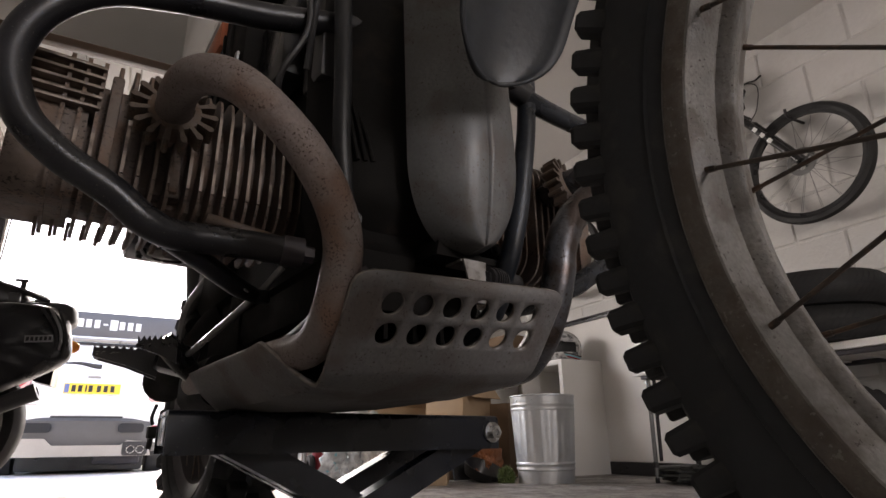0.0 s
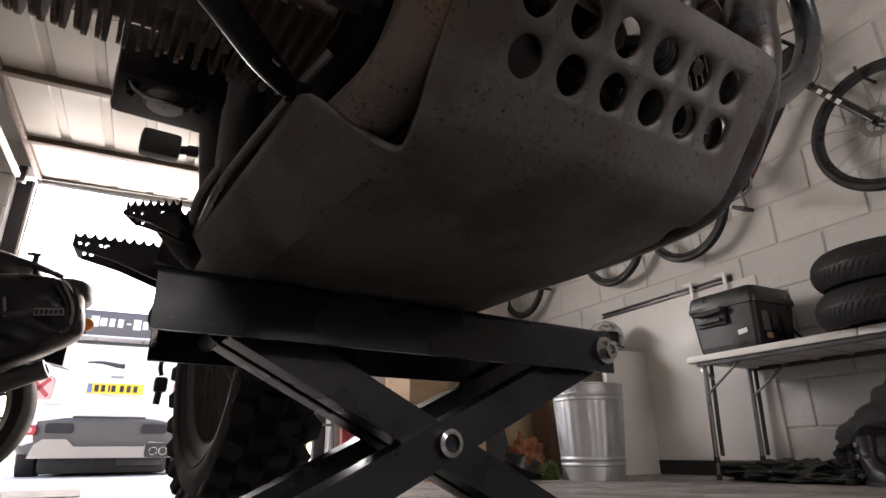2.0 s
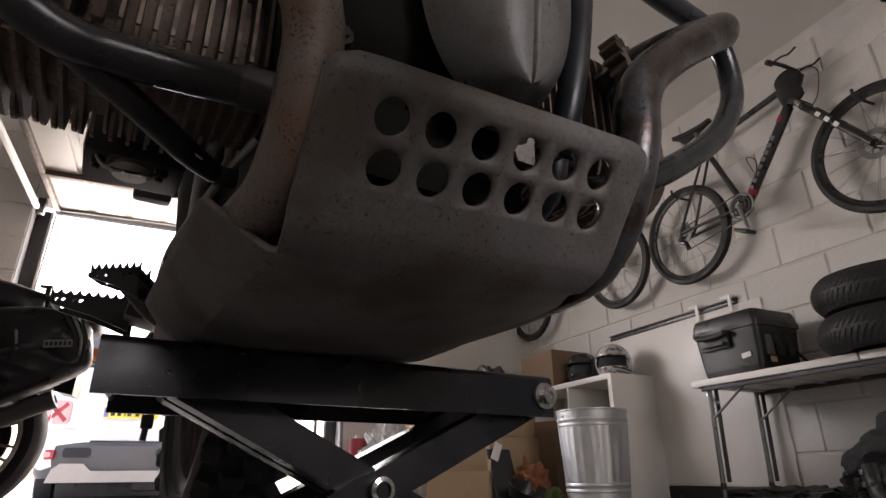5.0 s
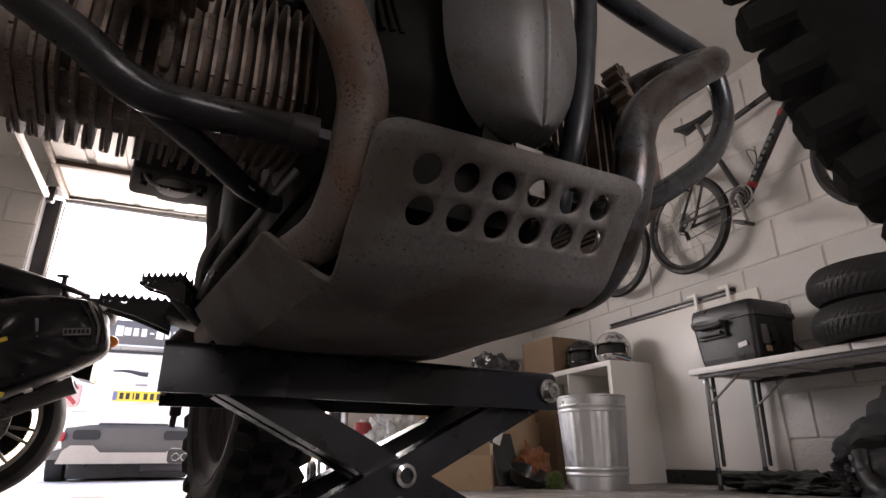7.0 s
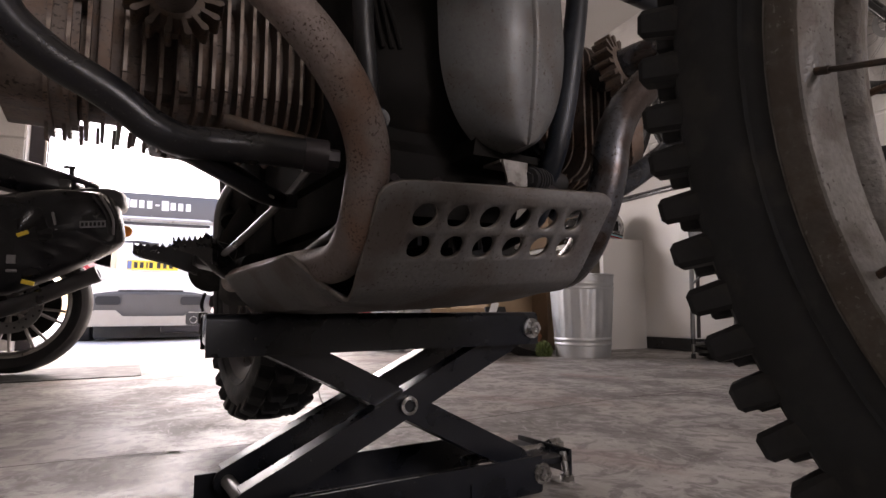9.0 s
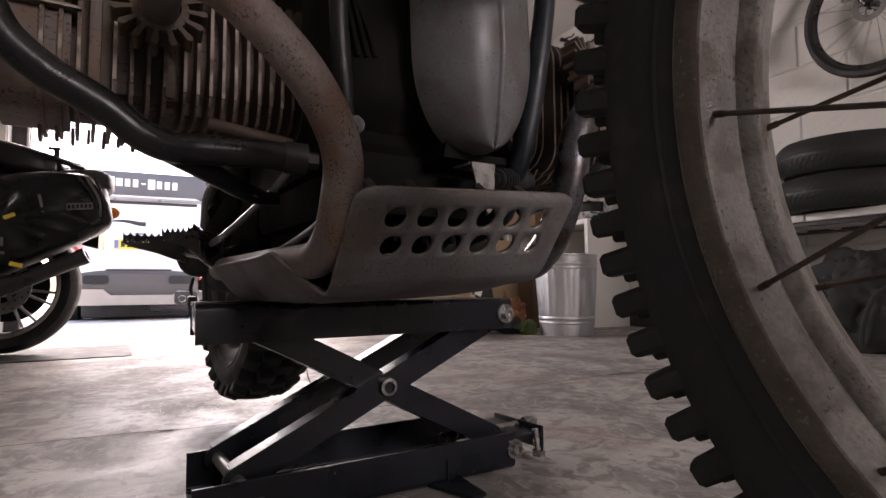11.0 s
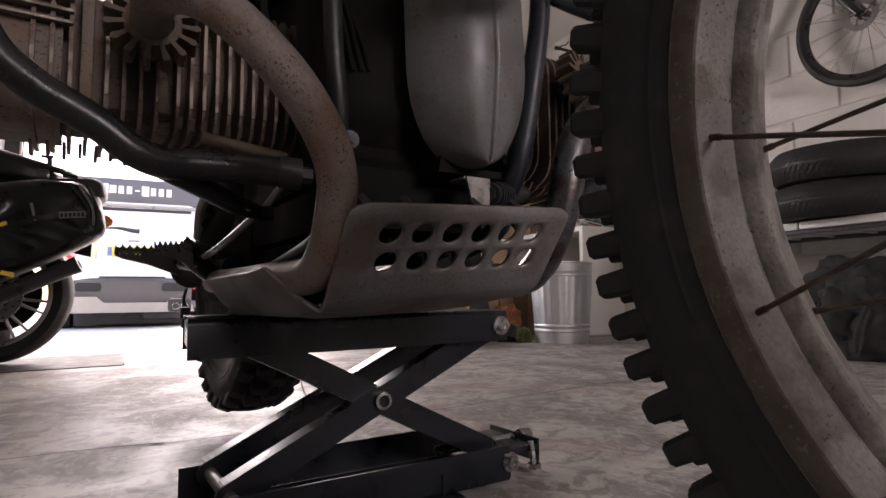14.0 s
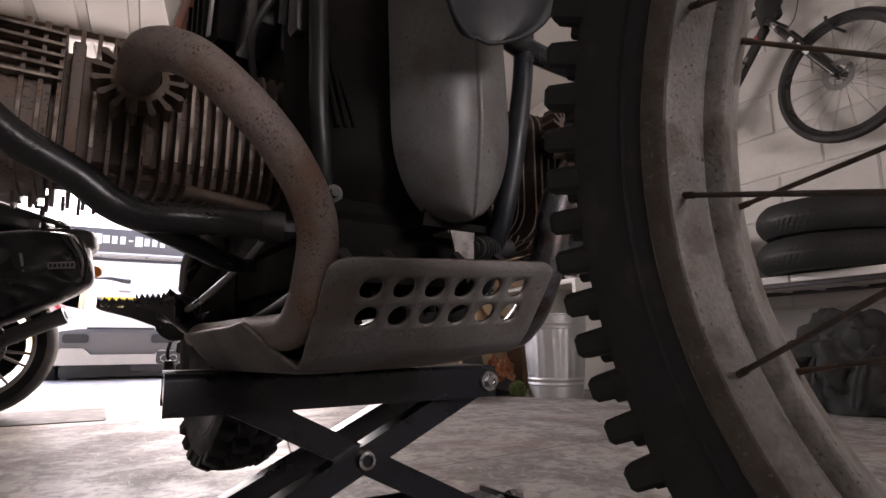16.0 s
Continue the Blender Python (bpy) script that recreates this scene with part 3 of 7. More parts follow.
bm = B()
US = [-0.1335, -0.131, -0.126, -0.117, -0.1032] + [-0.1032 + 0.0344 * k for k in range(1, 7)] + [0.114, 0.121, 0.1255, 0.128]
SS = [0.006, 0.0215, 0.0525, 0.0835, FLEN]
N = 24
for i in range(len(US) - 1):
    for j in range(len(SS) - 1):
        u0, u1, s0, s1 = US[i], US[i + 1], SS[j], SS[j + 1]
        if 4 <= i <= 9 and j in (1, 2):
            cu, cs = (u0 + u1) / 2 + (0.003 if j == 2 else -0.001), (s0 + s1) / 2
            inner, outer = [], []
            for k in range(N):
                a = 2 * math.pi * k / N
                inner.append(bm.verts.new(plate_face(cu + 0.0118 * math.cos(a), cs + 0.0118 * math.sin(a))))
                q = max(abs(math.cos(a)), abs(math.sin(a)))
                outer.append(bm.verts.new(plate_face((u0 + u1) / 2 + (u1 - u0) / 2 * math.cos(a) / q, cs + (s1 - s0) / 2 * math.sin(a) / q)))
            for k in range(N):
                bm.faces.new((inner[k], inner[(k + 1) % N], outer[(k + 1) % N], outer[k]))
        else:
            # neighbours of a pierced cell take over the points along its side
            side_u = [(u0 + u1) / 2 - (u1 - u0) / 2 * f for f in ((1.0, math.tan(radians(30)), math.tan(radians(15)), 0.0, -math.tan(radians(15)), -math.tan(radians(30)), -1.0) if 4 <= i <= 9 else (1.0, -1.0))]
            side_s = [(s0 + s1) / 2 - (s1 - s0) / 2 * f for f in ((1.0, math.tan(radians(30)), math.tan(radians(15)), 0.0, -math.tan(radians(15)), -math.tan(radians(30)), -1.0) if j in (1, 2) else (1.0, -1.0))]
            ring = [(u, s0) for u in (side_u if j == 3 else (u0, u1))] + [(u1, s) for s in (side_s[1:] if i == 3 else (s1,))]
            ring += [(u, s1) for u in (side_u[::-1][1:] if j == 0 else (u0,))] + [(u0, s) for s in (side_s[::-1][1:-1] if i == 10 else ())]
            bm.faces.new([bm.verts.new(plate_face(u, s)) for u, s in ring])
ROWS_PAN = []
for v, z in [(p.x, p.y) for p in smooth_line([(a, b, 0) for a, b in FOLD], 4) if p.x > 0.0299]:
    f = min(1.0, max(0.0, (v - 0.060) / 0.045))
    f = f * f * (3 - 2 * f)
    hw = 0.128 - 0.004 * min(1, max(0, (v - 0.03) / 0.03)) + 0.040 * f + 0.006 * min(1.0, max(0.0, (v - 0.10) / 0.25))
    end = min(1.0, max(0.0, (0.42 - v) / 0.06))
    row = []
    for x in [u / 0.128 for u in US]:
        curl = (0.040 * f * max(0.0, (abs(x) - 0.72) / 0.28) ** 1.7) * (0.5 + 0.5 * end)
        sag = 0.004 * (1 - x * x) * f
        row.append((0.002 + x * hw * (0.80 + 0.20 * end), v, z + x * hw * 0.055 + curl - sag + 0.0015 * min(1.0, (v - 0.03) / 0.04) * noise.noise(Vector((x * 6, v * 30, 0)))))
    ROWS_PAN.append(row)
sheet(bm, ROWS_PAN)
bmesh.ops.remove_doubles(bm, verts=bm.verts[:], dist=0.0004)
skid = part("skid_plate", bm, [SKID, SKIDEDGE], bike, "scuffed bent steel skid plate drilled with round holes")
sol = skid.modifiers.new("thick", 'SOLIDIFY')
sol.thickness, sol.offset, sol.material_offset_rim = 0.0042, 0.0, 1

# ---- engine middle ----
bm = B()
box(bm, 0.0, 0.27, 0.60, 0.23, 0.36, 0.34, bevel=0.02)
engine_case = part("engine_case", bm, COVERDARK, bike, "near-black engine casing with faint brown patches")
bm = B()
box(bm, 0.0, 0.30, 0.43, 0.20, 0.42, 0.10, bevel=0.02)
sump = part("sump", bm, COVERDARK, bike, "near-black sump")
rib = B()
box(rib, 0, 0.30, 0.372, 0.006, 0.36, 0.03, bevel=0.001)
rib_mesh = to_mesh("sump_rib", rib, COVERDARK)
for k in range(9):
    o = new("sump_rib", rib_mesh)
    o.parent = sump
    o.matrix_basis = Matrix.Translation((-0.08 + 0.02 * k, 0, 0))
LEAN = Matrix.Translation((0, 0, 0.28)) @ Matrix.Rotation(radians(-2.5), 4, 'Y') @ Matrix.Translation((0, 0, -0.28))


def cover_rows(cx, w, z0, z1, v0, depth, n=26, m=24, power=(3.2, 3.2), band=0.0, foot=0.085, round_to=2.3, chin=0.25, tuck=0.045):
    """A domed cover whose lower end is round; power gives how square its two sides are."""
    rows = []
    for i in range(n + 1):
        f = i / n
        z = z0 + (z1 - z0) * f * f ** 0.25
        g = min(1.0, (z - z0) / foot)
        hw = w * (1 - (1 - g) ** round_to) ** (1 / round_to) * (1 - 0.05 * f) + 0.0005
        row = []
        for k in range(m + 1):
            x = -1 + 2 * k / m
            bulge = (1 - abs(x) ** power[0 if x < 0 else 1]) * min(1.0, chin + g * (1 - chin))
            step = band * min(1.0, max(0.0, (0.19 - abs(x - 0.20)) / 0.028))
            row.append((cx + x * hw, v0 - depth * bulge - step + tuck * (1 - g) ** 2, z))
        rows.append(row)
    return rows


bm = B()
sheet(bm, cover_rows(0.048, 0.0765, 0.448, 0.80, 0.046, 0.056, n=36, m=72, power=(2.5, 4.2), band=0.0028, foot=0.110, round_to=2.1, chin=0.80, tuck=0.008))
front_cover = part("front_cover", bm, COVER, bike, "grey speckled front engine cover with a raised band", m=LEAN)
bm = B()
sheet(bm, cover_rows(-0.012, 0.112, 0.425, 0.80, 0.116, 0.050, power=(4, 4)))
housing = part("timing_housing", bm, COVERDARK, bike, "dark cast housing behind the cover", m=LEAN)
for k in range(3):
    bm = B()
    tube(bm, [(-0.086 + 0.010 * k, 0.0705 - 0.001 * k, 0.672 - 0.028 * k), (-0.075 + 0.010 * k, 0.0685 - 0.001 * k, 0.612 - 0.014 * k), (-0.066 + 0.009 * k, 0.0695 - 0.001 * k, 0.552)], 0.0026, 8, 5)
    part("louvre", bm, COVERDARK, housing, m=LEAN)
for u, v, z in ((-0.100, 0.052, 0.466), (0.10, 0.06, 0.47)):
    bm = B()
    rod(bm, (u, v + 0.02, z), (u, v - 0.002, z), 0.009, seg=20)
    rod(bm, (u, v - 0.002, z), (u, v - 0.006, z), 0.005, seg=6)
    part("bolt", bm, FRAMEBLACK, bike)
# tray and bracket under the cover
bm = B()
prism(bm, [(-0.018, 0.0), (-0.014, 0.020), (0.006, 0.008), (0.074, 0.008), (0.088, 0.022), (0.090, 0.0)], 0.06, Matrix.Translation((0.018, 0.055, 0.444)) @ Matrix.Rotation(radians(90), 4, 'X') @ Matrix.Translation((0, 0, -0.05)))
part("cover_foot", bm, COVERDARK, bike)
bm = B()
prism(bm, [(-0.017, 0.024), (0.015, 0.024), (0.013, -0.024), (-0.004, -0.024)], 0.003, Matrix.Translation((0.041, 0.030, 0.414)) @ Matrix.Rotation(radians(90), 4, 'X'))
box(bm, 0.040, 0.045, 0.437, 0.034, 0.03, 0.003)
part("mount_bracket", bm, BRACKET, bike, "bare scraped steel bracket")
bm = B()
rod(bm, (0.0577, 0.030, 0.4215), (0.1296, 0.060, 0.4310), 0.0125, seg=20)
for k in range(5):
    rod(bm, (0.064 + 0.0055 * k, 0.0326 + 0.0023 * k, 0.4223 + 0.0007 * k), (0.067 + 0.0055 * k, 0.0339 + 0.0023 * k, 0.4227 + 0.0007 * k), 0.0142, seg=20)
rod(bm, (0.0545, 0.0287, 0.4211), (0.0580, 0.0301, 0.4215), 0.0085, seg=6)
part("oil_line", bm, PLASTICBLACK, bike, "ribbed black oil hose end")
for x in (-0.10, -0.055, 0.03, 0.085):
    bm = B()
    rod(bm, (x, 0.012, 0.398 + x * 0.055), (x, 0.026, 0.408 + x * 0.055), 0.006, seg=6)
    part("mount_bolt", bm, DARKSTEEL, bike)


# ---- cylinders with cooling fins ----
def side_cylinder(sgn, v, z, shift, wide, deep, tall, fins_at, name):
    c = new(name)
    c.parent = bike
    c.matrix_basis = Matrix.Translation((shift, v, z)) @ (Matrix() if sgn < 0 else Matrix.Rotation(math.pi, 4, 'Z')) @ Matrix.Diagonal((wide, deep, tall, 1))
    tagged(c, "sooty finned boxer cylinder and head")
    # built for the side of negative x; local x along the cylinder
    bm = B()
    rod(bm, (-0.10, 0, 0), (-0.36, 0, 0), 0.076, seg=40)
    box(bm, -0.30, 0, 0, 0.11, 0.15, 0.13, bevel=0.02)
    box(bm, -0.235, 0.01, -0.01, 0.24, 0.125, 0.125, bevel=0.015)
    part("barrel", bm, FINMETAL, c, "dark sooty barrel between the fins")
    # barrel fins: thin plates across the axis
    TURN = Matrix.Rotation(radians(90), 4, 'Y')
    fin = B()
    prism(fin, rounded(0.176, 0.205, 0.036, 6), 0.0026, Matrix())
    fm = to_mesh("fin", fin, FINMETAL)
    for k in range(11):
        o = new("fin", fm)
        o.parent = c
        o.matrix_basis = Matrix.Translation((-0.135 - 0.0115 * k, 0, 0)) @ TURN
    fin = B()
    prism(fin, rounded(0.180, 0.215, 0.032, 6), 0.0034, Matrix())
    fm = to_mesh("fin", fin, FINMETAL)
    for k in range(8):
        o = new("fin", fm)
        o.parent = c
        o.matrix_basis = Matrix.Translation((-0.268 - 0.0135 * k, 0, -0.002)) @ TURN
    # teeth below: the fins' ends stand out under the head
    tooth = B()
    prism(tooth, [(-0.030, 0.0), (-0.024, -0.009), (-0.010, -0.015), (0.010, -0.015), (0.024, -0.009), (0.030, 0.0)], 0.0030, Matrix())
    tm = to_mesh("fin_tip", tooth, FINMETAL)
    for k in range(17):
        o = new("fin_tip", tm)
        o.parent = c
        o.matrix_basis = Matrix.Translation((-0.15 - 0.0135 * k, 0.052, -0.087)) @ Matrix.Rotation(radians(90), 4, 'Z') @ Matrix.Rotation(radians(90), 4, 'X') @ Matrix.Diagonal((1, 0.75 + 0.25 * math.sin(k * 1.7) ** 2, 1, 1))
    # worn light fin edges facing forwards
    for k in range(19):
        x = -0.1337 - 0.0115 * k if k < 11 else -0.2663 - 0.0135 * (k - 11)
        bm = B()
        if x < -0.325:
            box(bm, x, -0.1085, -0.042, 0.0030, 0.003, 0.050)
        else:
            box(bm, x, -0.1035 if k < 11 else -0.1085, -0.002, 0.0030, 0.003, 0.108)
        part("fin_edge", bm, FINEDGE, c)
    # level fins on the head's upper front
    for k in range(5):
        bm = B()
        box(bm, -0.385, -0.090, (fins_at + 0.0116 * k) / tall, 0.105, 0.050, 0.0038, bevel=0.0012)
        part("head_fin", bm, FINEDGE, c)
    bm = B()
    box(bm, -0.322, -0.105, -0.002, 0.010, 0.014, 0.125, bevel=0.003)
    part("head_rib", bm, FINMETAL, c)
    bm = B()
    box(bm, -0.262, -0.105, -0.002, 0.009, 0.012, 0.13, bevel=0.003)
    part("head_rib", bm, FINMETAL, c)
    bm = B()
    prism(bm, rounded(0.20, 0.165, 0.05, 6), 0.055, Matrix.Translation((-0.395, 0.0, -0.004)) @ Matrix.Rotation(radians(90), 4, 'Y') @ Matrix.Rotation(radians(90), 4, 'Z'))
    part("rocker_cover", bm, FINMETAL, c, "sooty alloy rocker cover")
    bm = B()
    rod(bm, (-0.145, -0.098, -0.099), (-0.228, -0.100, -0.087), 0.0075, seg=14)
    part("push_rod_tube", bm, NUTRUST, c, "rusty push rod tube")
    return c


cyl_right = side_cylinder(-1, 0.250, 0.559, 0.034, 1.11, 0.78, 0.91, 0.012, "cylinder")
cyl_left = side_cylinder(1, 0.237, 0.568, -0.03, 1.0, 1.1, 1.1, -0.009, "cylinder")


# ---- exhaust: finned nuts and header pipes ----
def exhaust_nut(at, towards, name="exhaust_nut"):
    d = (Vector(towards) - Vector(at)).normalized()
    m = Matrix.Translation(at) @ d.to_track_quat('Z', 'Y').to_matrix().to_4x4()
    bm = B()
    lathe(bm, [(0.019, -0.012), (0.027, -0.012), (0.026, 0.010), (0.019, 0.013)], 32, m, close=True)
    nut = part(name, bm, NUTRUST, bike, "finned exhaust nut")
    f = B()
    prism(f, [(0.022, -0.0022), (0.033, -0.0024), (0.039, -0.0034), (0.0420, -0.0020), (0.0428, 0.0), (0.0420, 0.0020), (0.039, 0.0034), (0.033, 0.0024), (0.022, 0.0022)], 0.022)
    fm = to_mesh("nut_fin", f, NUTRUST)
    for k in range(15):
        o = new("nut_fin", fm)
        o.parent = nut
        o.matrix_basis = m @ Matrix.Rotation(2 * math.pi * k / 15, 4, 'Z') @ Matrix.Translation((0, 0, -0.011))
    return nut


HEAD_R = [(-0.266, 0.175, 0.570), (-0.266, 0.150, 0.5730), (-0.2696, 0.115, 0.5720), (-0.2718, 0.075, 0.5675), (-0.2676, 0.042, 0.5635), (-0.2550, 0.016, 0.5560), (-0.2350, -0.003, 0.5420), (-0.2070, -0.016, 0.5150), (-0.1760, -0.021, 0.4820),
          (-0.1470, -0.012, 0.447), (-0.131, 0.000, 0.414), (-0.129, 0.013, 0.377), (-0.129, 0.032, 0.348), (-0.130, 0.060, 0.332), (-0.134, 0.10, 0.329), (-0.140, 0.17, 0.330), (-0.142, 0.30, 0.330), (-0.13, 0.52, 0.335)]
bm = B()
tube(bm, [(u - 0.004, v, z) for u, v, z in HEAD_R], 0.0182, 22, 8)
part("header_pipe", bm, HEADER, bike, "thick rust-speckled exhaust header pipe")
exhaust_nut((-0.2705, 0.138, 0.5735), (-0.2740, 0.098, 0.5810))
HEAD_L = [(0.262, 0.120, 0.606), (0.266, 0.085, 0.612), (0.285, 0.045, 0.620), (0.306, 0.015, 0.624), (0.312, -0.004, 0.620), (0.278, -0.002, 0.595), (0.222, 0.003, 0.551), (0.178, 0.004, 0.508),
          (0.156, 0.003, 0.468), (0.148, 0.003, 0.430), (0.142, 0.015, 0.385), (0.142, 0.045, 0.345), (0.145, 0.10, 0.328), (0.145, 0.30, 0.328), (0.13, 0.52, 0.335)]
bm = B()
tube(bm, HEAD_L, 0.0200, 22, 8)
part("header_pipe", bm, HEADERSHINE, bike, "blued and polished exhaust header pipe")
exhaust_nut((0.264, 0.088, 0.612), (0.272, 0.06, 0.618))

bm = B()
prism(bm, rounded(0.26, 0.075, 0.02), 0.16, Matrix.Translation((-0.01, 0.60, 0.335)) @ Matrix.Rotation(radians(90), 4, 'X'))
part("exhaust_collector", bm, COVERDARK, bike, "dark exhaust collector box under the gearbox")

bm = B()
rod(bm, (0.03, 0.17, 0.352), (0.125, 0.175, 0.356), 0.036, seg=24)
part("oil_filter", bm, PLASTICBLACK, bike, "black oil filter canister")

# ---- crash bars ----
bm = B()
tube(bm, [(-0.085, 0.085, 0.735), (-0.13, 0.090, 0.725), (-0.20, 0.098, 0.708), (-0.29, 0.104, 0.690), (-0.352, 0.106, 0.668), (-0.393, 0.107, 0.625), (-0.408, 0.107, 0.570), (-0.392, 0.107, 0.518), (-0.360, 0.107, 0.488),
          (-0.331, 0.107, 0.4720), (-0.309, 0.107, 0.4595), (-0.286, 0.108, 0.4430), (-0.262, 0.113, 0.4355), (-0.235, 0.118, 0.4375), (-0.186, 0.117, 0.4395), (-0.150, 0.110, 0.4378)], 0.0150, 20, 8)
guard_r = part("crash_bar", bm, GUARD, bike, "black tubular crash bar with worn paint")
bm = B()
rod(bm, (-0.154, 0.1108, 0.4380), (-0.132, 0.1075, 0.4370), 0.0166, seg=20)
rod(bm, (-0.134, 0.1078, 0.4370), (-0.120, 0.1055, 0.4365), 0.0092, seg=6)
part("clamp", bm, DARKSTEEL, guard_r)
bm = B()
tube(bm, [(-0.262, 0.118, 0.431), (-0.22, 0.145, 0.421), (-0.178, 0.178, 0.411), (-0.152, 0.198, 0.408)], [0.010, 0.011, 0.011, 0.009], 14, 6)
box(bm, -0.142, 0.202, 0.408, 0.02, 0.012, 0.016, bevel=0.003)
part("strut", bm, GUARD, guard_r)
bm = B()
tube(bm, [(0.085, 0.02, 0.690), (0.14, 0.02, 0.678), (0.21, 0.028, 0.680), (0.30, 0.038, 0.687), (0.370, 0.043, 0.690), (0.404, 0.046, 0.668), (0.412, 0.048, 0.620), (0.394, 0.048, 0.577), (0.345, 0.048, 0.520), (0.245, 0.050, 0.450), (0.17, 0.055, 0.415), (0.12, 0.06, 0.40)], 0.0135, 20, 8)
guard_l = part("crash_bar", bm, GUARDBLUE, bike, "scratched blue-black tubular crash bar")
bm = B()
rod(bm, (0.092, 0.005, 0.692), (0.092, 0.035, 0.692), 0.017, seg=20)
rod(bm, (0.092, 0.0, 0.692), (0.092, 0.006, 0.692), 0.010, seg=6)
rod(bm, (0.100, 0.02, 0.690), (0.128, 0.02, 0.682), 0.0175, seg=20)
part("clamp", bm, BLACKPAINT, guard_l)
# ---- frame ----
for pts, r in (([(0.145, 0.03, 0.80), (0.132, 0.022, 0.66), (0.118, 0.020, 0.575), (0.104, 0.025, 0.49), (0.097, 0.045, 0.43), (0.095, 0.10, 0.375), (0.095, 0.42, 0.335)], 0.0125),
               ([(-0.125, 0.06, 0.80), (-0.120, 0.055, 0.66), (-0.117, 0.055, 0.56), (-0.108, 0.06, 0.48), (-0.100, 0.085, 0.42), (-0.097, 0.14, 0.375), (-0.097, 0.42, 0.335)], 0.0100)):
    bm = B()
    tube(bm, pts, r, 18, 6)
    part("frame_tube", bm, FRAMEBLACK if pts[0][0] < 0 else FRAMEBLUE, bike)
bm = B()
box(bm, -0.143, 0.20, 0.745, 0.035, 0.10, 0.12, bevel=0.008)
box(bm, -0.112, 0.115, 0.75, 0.045, 0.06, 0.20, bevel=0.01)
part("coil_bracket", bm, BLACKPAINT, bike)
# air box above the gearbox, and the tank over it
bm = B()
box(bm, -0.105, 0.37, 0.785, 0.165, 0.26, 0.175, bevel=0.018)
box(bm, -0.125, 0.36, 0.88, 0.12, 0.30, 0.06, bevel=0.01)
for k in range(4):
    box(bm, -0.189, 0.30 + 0.045 * k, 0.785, 0.006, 0.008, 0.13, bevel=0.002)
air_box = part("air_box", bm, COVERDARK, bike, "black ribbed air filter box")
bm = B()
box(bm, -0.1905, 0.255, 0.735, 0.004, 0.012, 0.050, Matrix.Rotation(radians(14), 4, 'X'), bevel=0.001)
part("clip", bm, GREYSTEEL, air_box, "bent bright steel clip")
bm = B()
box(bm, 0.0, 0.50, 1.02, 0.42, 0.40, 0.26, bevel=0.07)
tank = part("fuel_tank", bm, CARWHITE, bike, "white painted fuel tank")
bm = B()
box(bm, -0.186, 0.49, 0.868, 0.018, 0.26, 0.050, bevel=0.006)
part("side_trim", bm, ORANGETRIM, tank, "faded orange trim under the tank")
for k, pts in enumerate(([(-0.17, 0.06, 0.78), (-0.155, 0.075, 0.70), (-0.175, 0.10, 0.64), (-0.16, 0.14, 0.60)], [(-0.14, 0.055, 0.80), (-0.15, 0.07, 0.72), (-0.145, 0.10, 0.66)])):
    bm = B()
    tube(bm, pts, 0.004, 8, 6)
    part("cable", bm, PLASTICBLACK, bike)
# ---- front mudguard: its rear end hangs over the engine ----
bm = B()
rows = []
for i in range(37):
    f = (i / 36) ** 2
    a = radians(19.5 + 112 * f)
    v, z = -0.516 + 0.495 * math.cos(a), 0.447 + 0.495 * math.sin(a)
    e = min(1.0, (f + 0.0002) / 0.07)
    half = 0.073 * (1 - (1 - e) ** 2.3) ** (1 / 2.3)
    row = []
    for k in range(-8, 9):
        x = k / 8
        lip = 0.006 if (abs(k) == 8 or i == 0) else (0.003 if (abs(k) == 7 or i == 1) else 0.0)
        row.append((0.002 + half * x, v - 0.024 * abs(x) ** 2.2 * half / 0.073 - lip, z - 0.004 * abs(x)))
    rows.append(row)
sheet(bm, rows)
mg = part("mudguard", bm, MUD, bike, "scratched dark grey front mudguard")
sol = mg.modifiers.new("thick", 'SOLIDIFY')
sol.thickness = 0.004

# ---- carburettor, air box and rear parts on the near side ----
bm = B()
box(bm, -0.211, 0.45, 0.542, 0.108, 0.085, 0.064, bevel=0.008)
carb = part("carburettor", bm, PLASTICBLACK, bike, "black carburettor with a float bowl")
bm = B()
rod(bm, (-0.21, 0.30, 0.560), (-0.21, 0.42, 0.556), 0.026, seg=24)
part("intake_stub", bm, RUBBERCLEAN, carb)
bm = B()
lathe(bm, [(0.001, -0.0135), (0.018, -0.0125), (0.024, -0.006), (0.025, 0.004), (0.001, 0.004)], 28, Matrix.Translation((-0.214, 0.435, 0.5125)))
part("float_bowl", bm, ALLOY, carb, "shiny float bowl")
bm = B()
tube(bm, [(-0.252, 0.42, 0.512), (-0.240, 0.415, 0.497), (-0.215, 0.412, 0.494), (-0.190, 0.415, 0.499), (-0.178, 0.42, 0.514)], 0.0024, 8, 6)
part("bail_clip", bm, CHROME, carb)
for u in (-0.248, -0.182):
    bm = B()
    box(bm, u, 0.425, 0.508, 0.014, 0.014, 0.014, bevel=0.003)
    rod(bm, (u, 0.425, 0.504), (u - 0.002, 0.425, 0.496), 0.004, seg=8)
    part("bowl_lug", bm, PLASTICBLACK, carb)
bm = B()
box(bm, -0.164, 1.115, 0.802, 0.082, 0.045, 0.060, Matrix.Rotation(radians(8), 4, 'X'), bevel=0.012)
ind = part("indicator", bm, PLASTICBLACK, bike, "black square rear indicator pod")
bm = B()
rod(bm, (-0.126, 1.115, 0.802), (-0.105, 1.115, 0.806), 0.010, seg=14)
rod(bm, (-0.108, 1.115, 0.806), (-0.085, 1.115, 0.808), 0.013, seg=14)
part("stalk", bm, RUBBERCLEAN, ind)
bm = B()
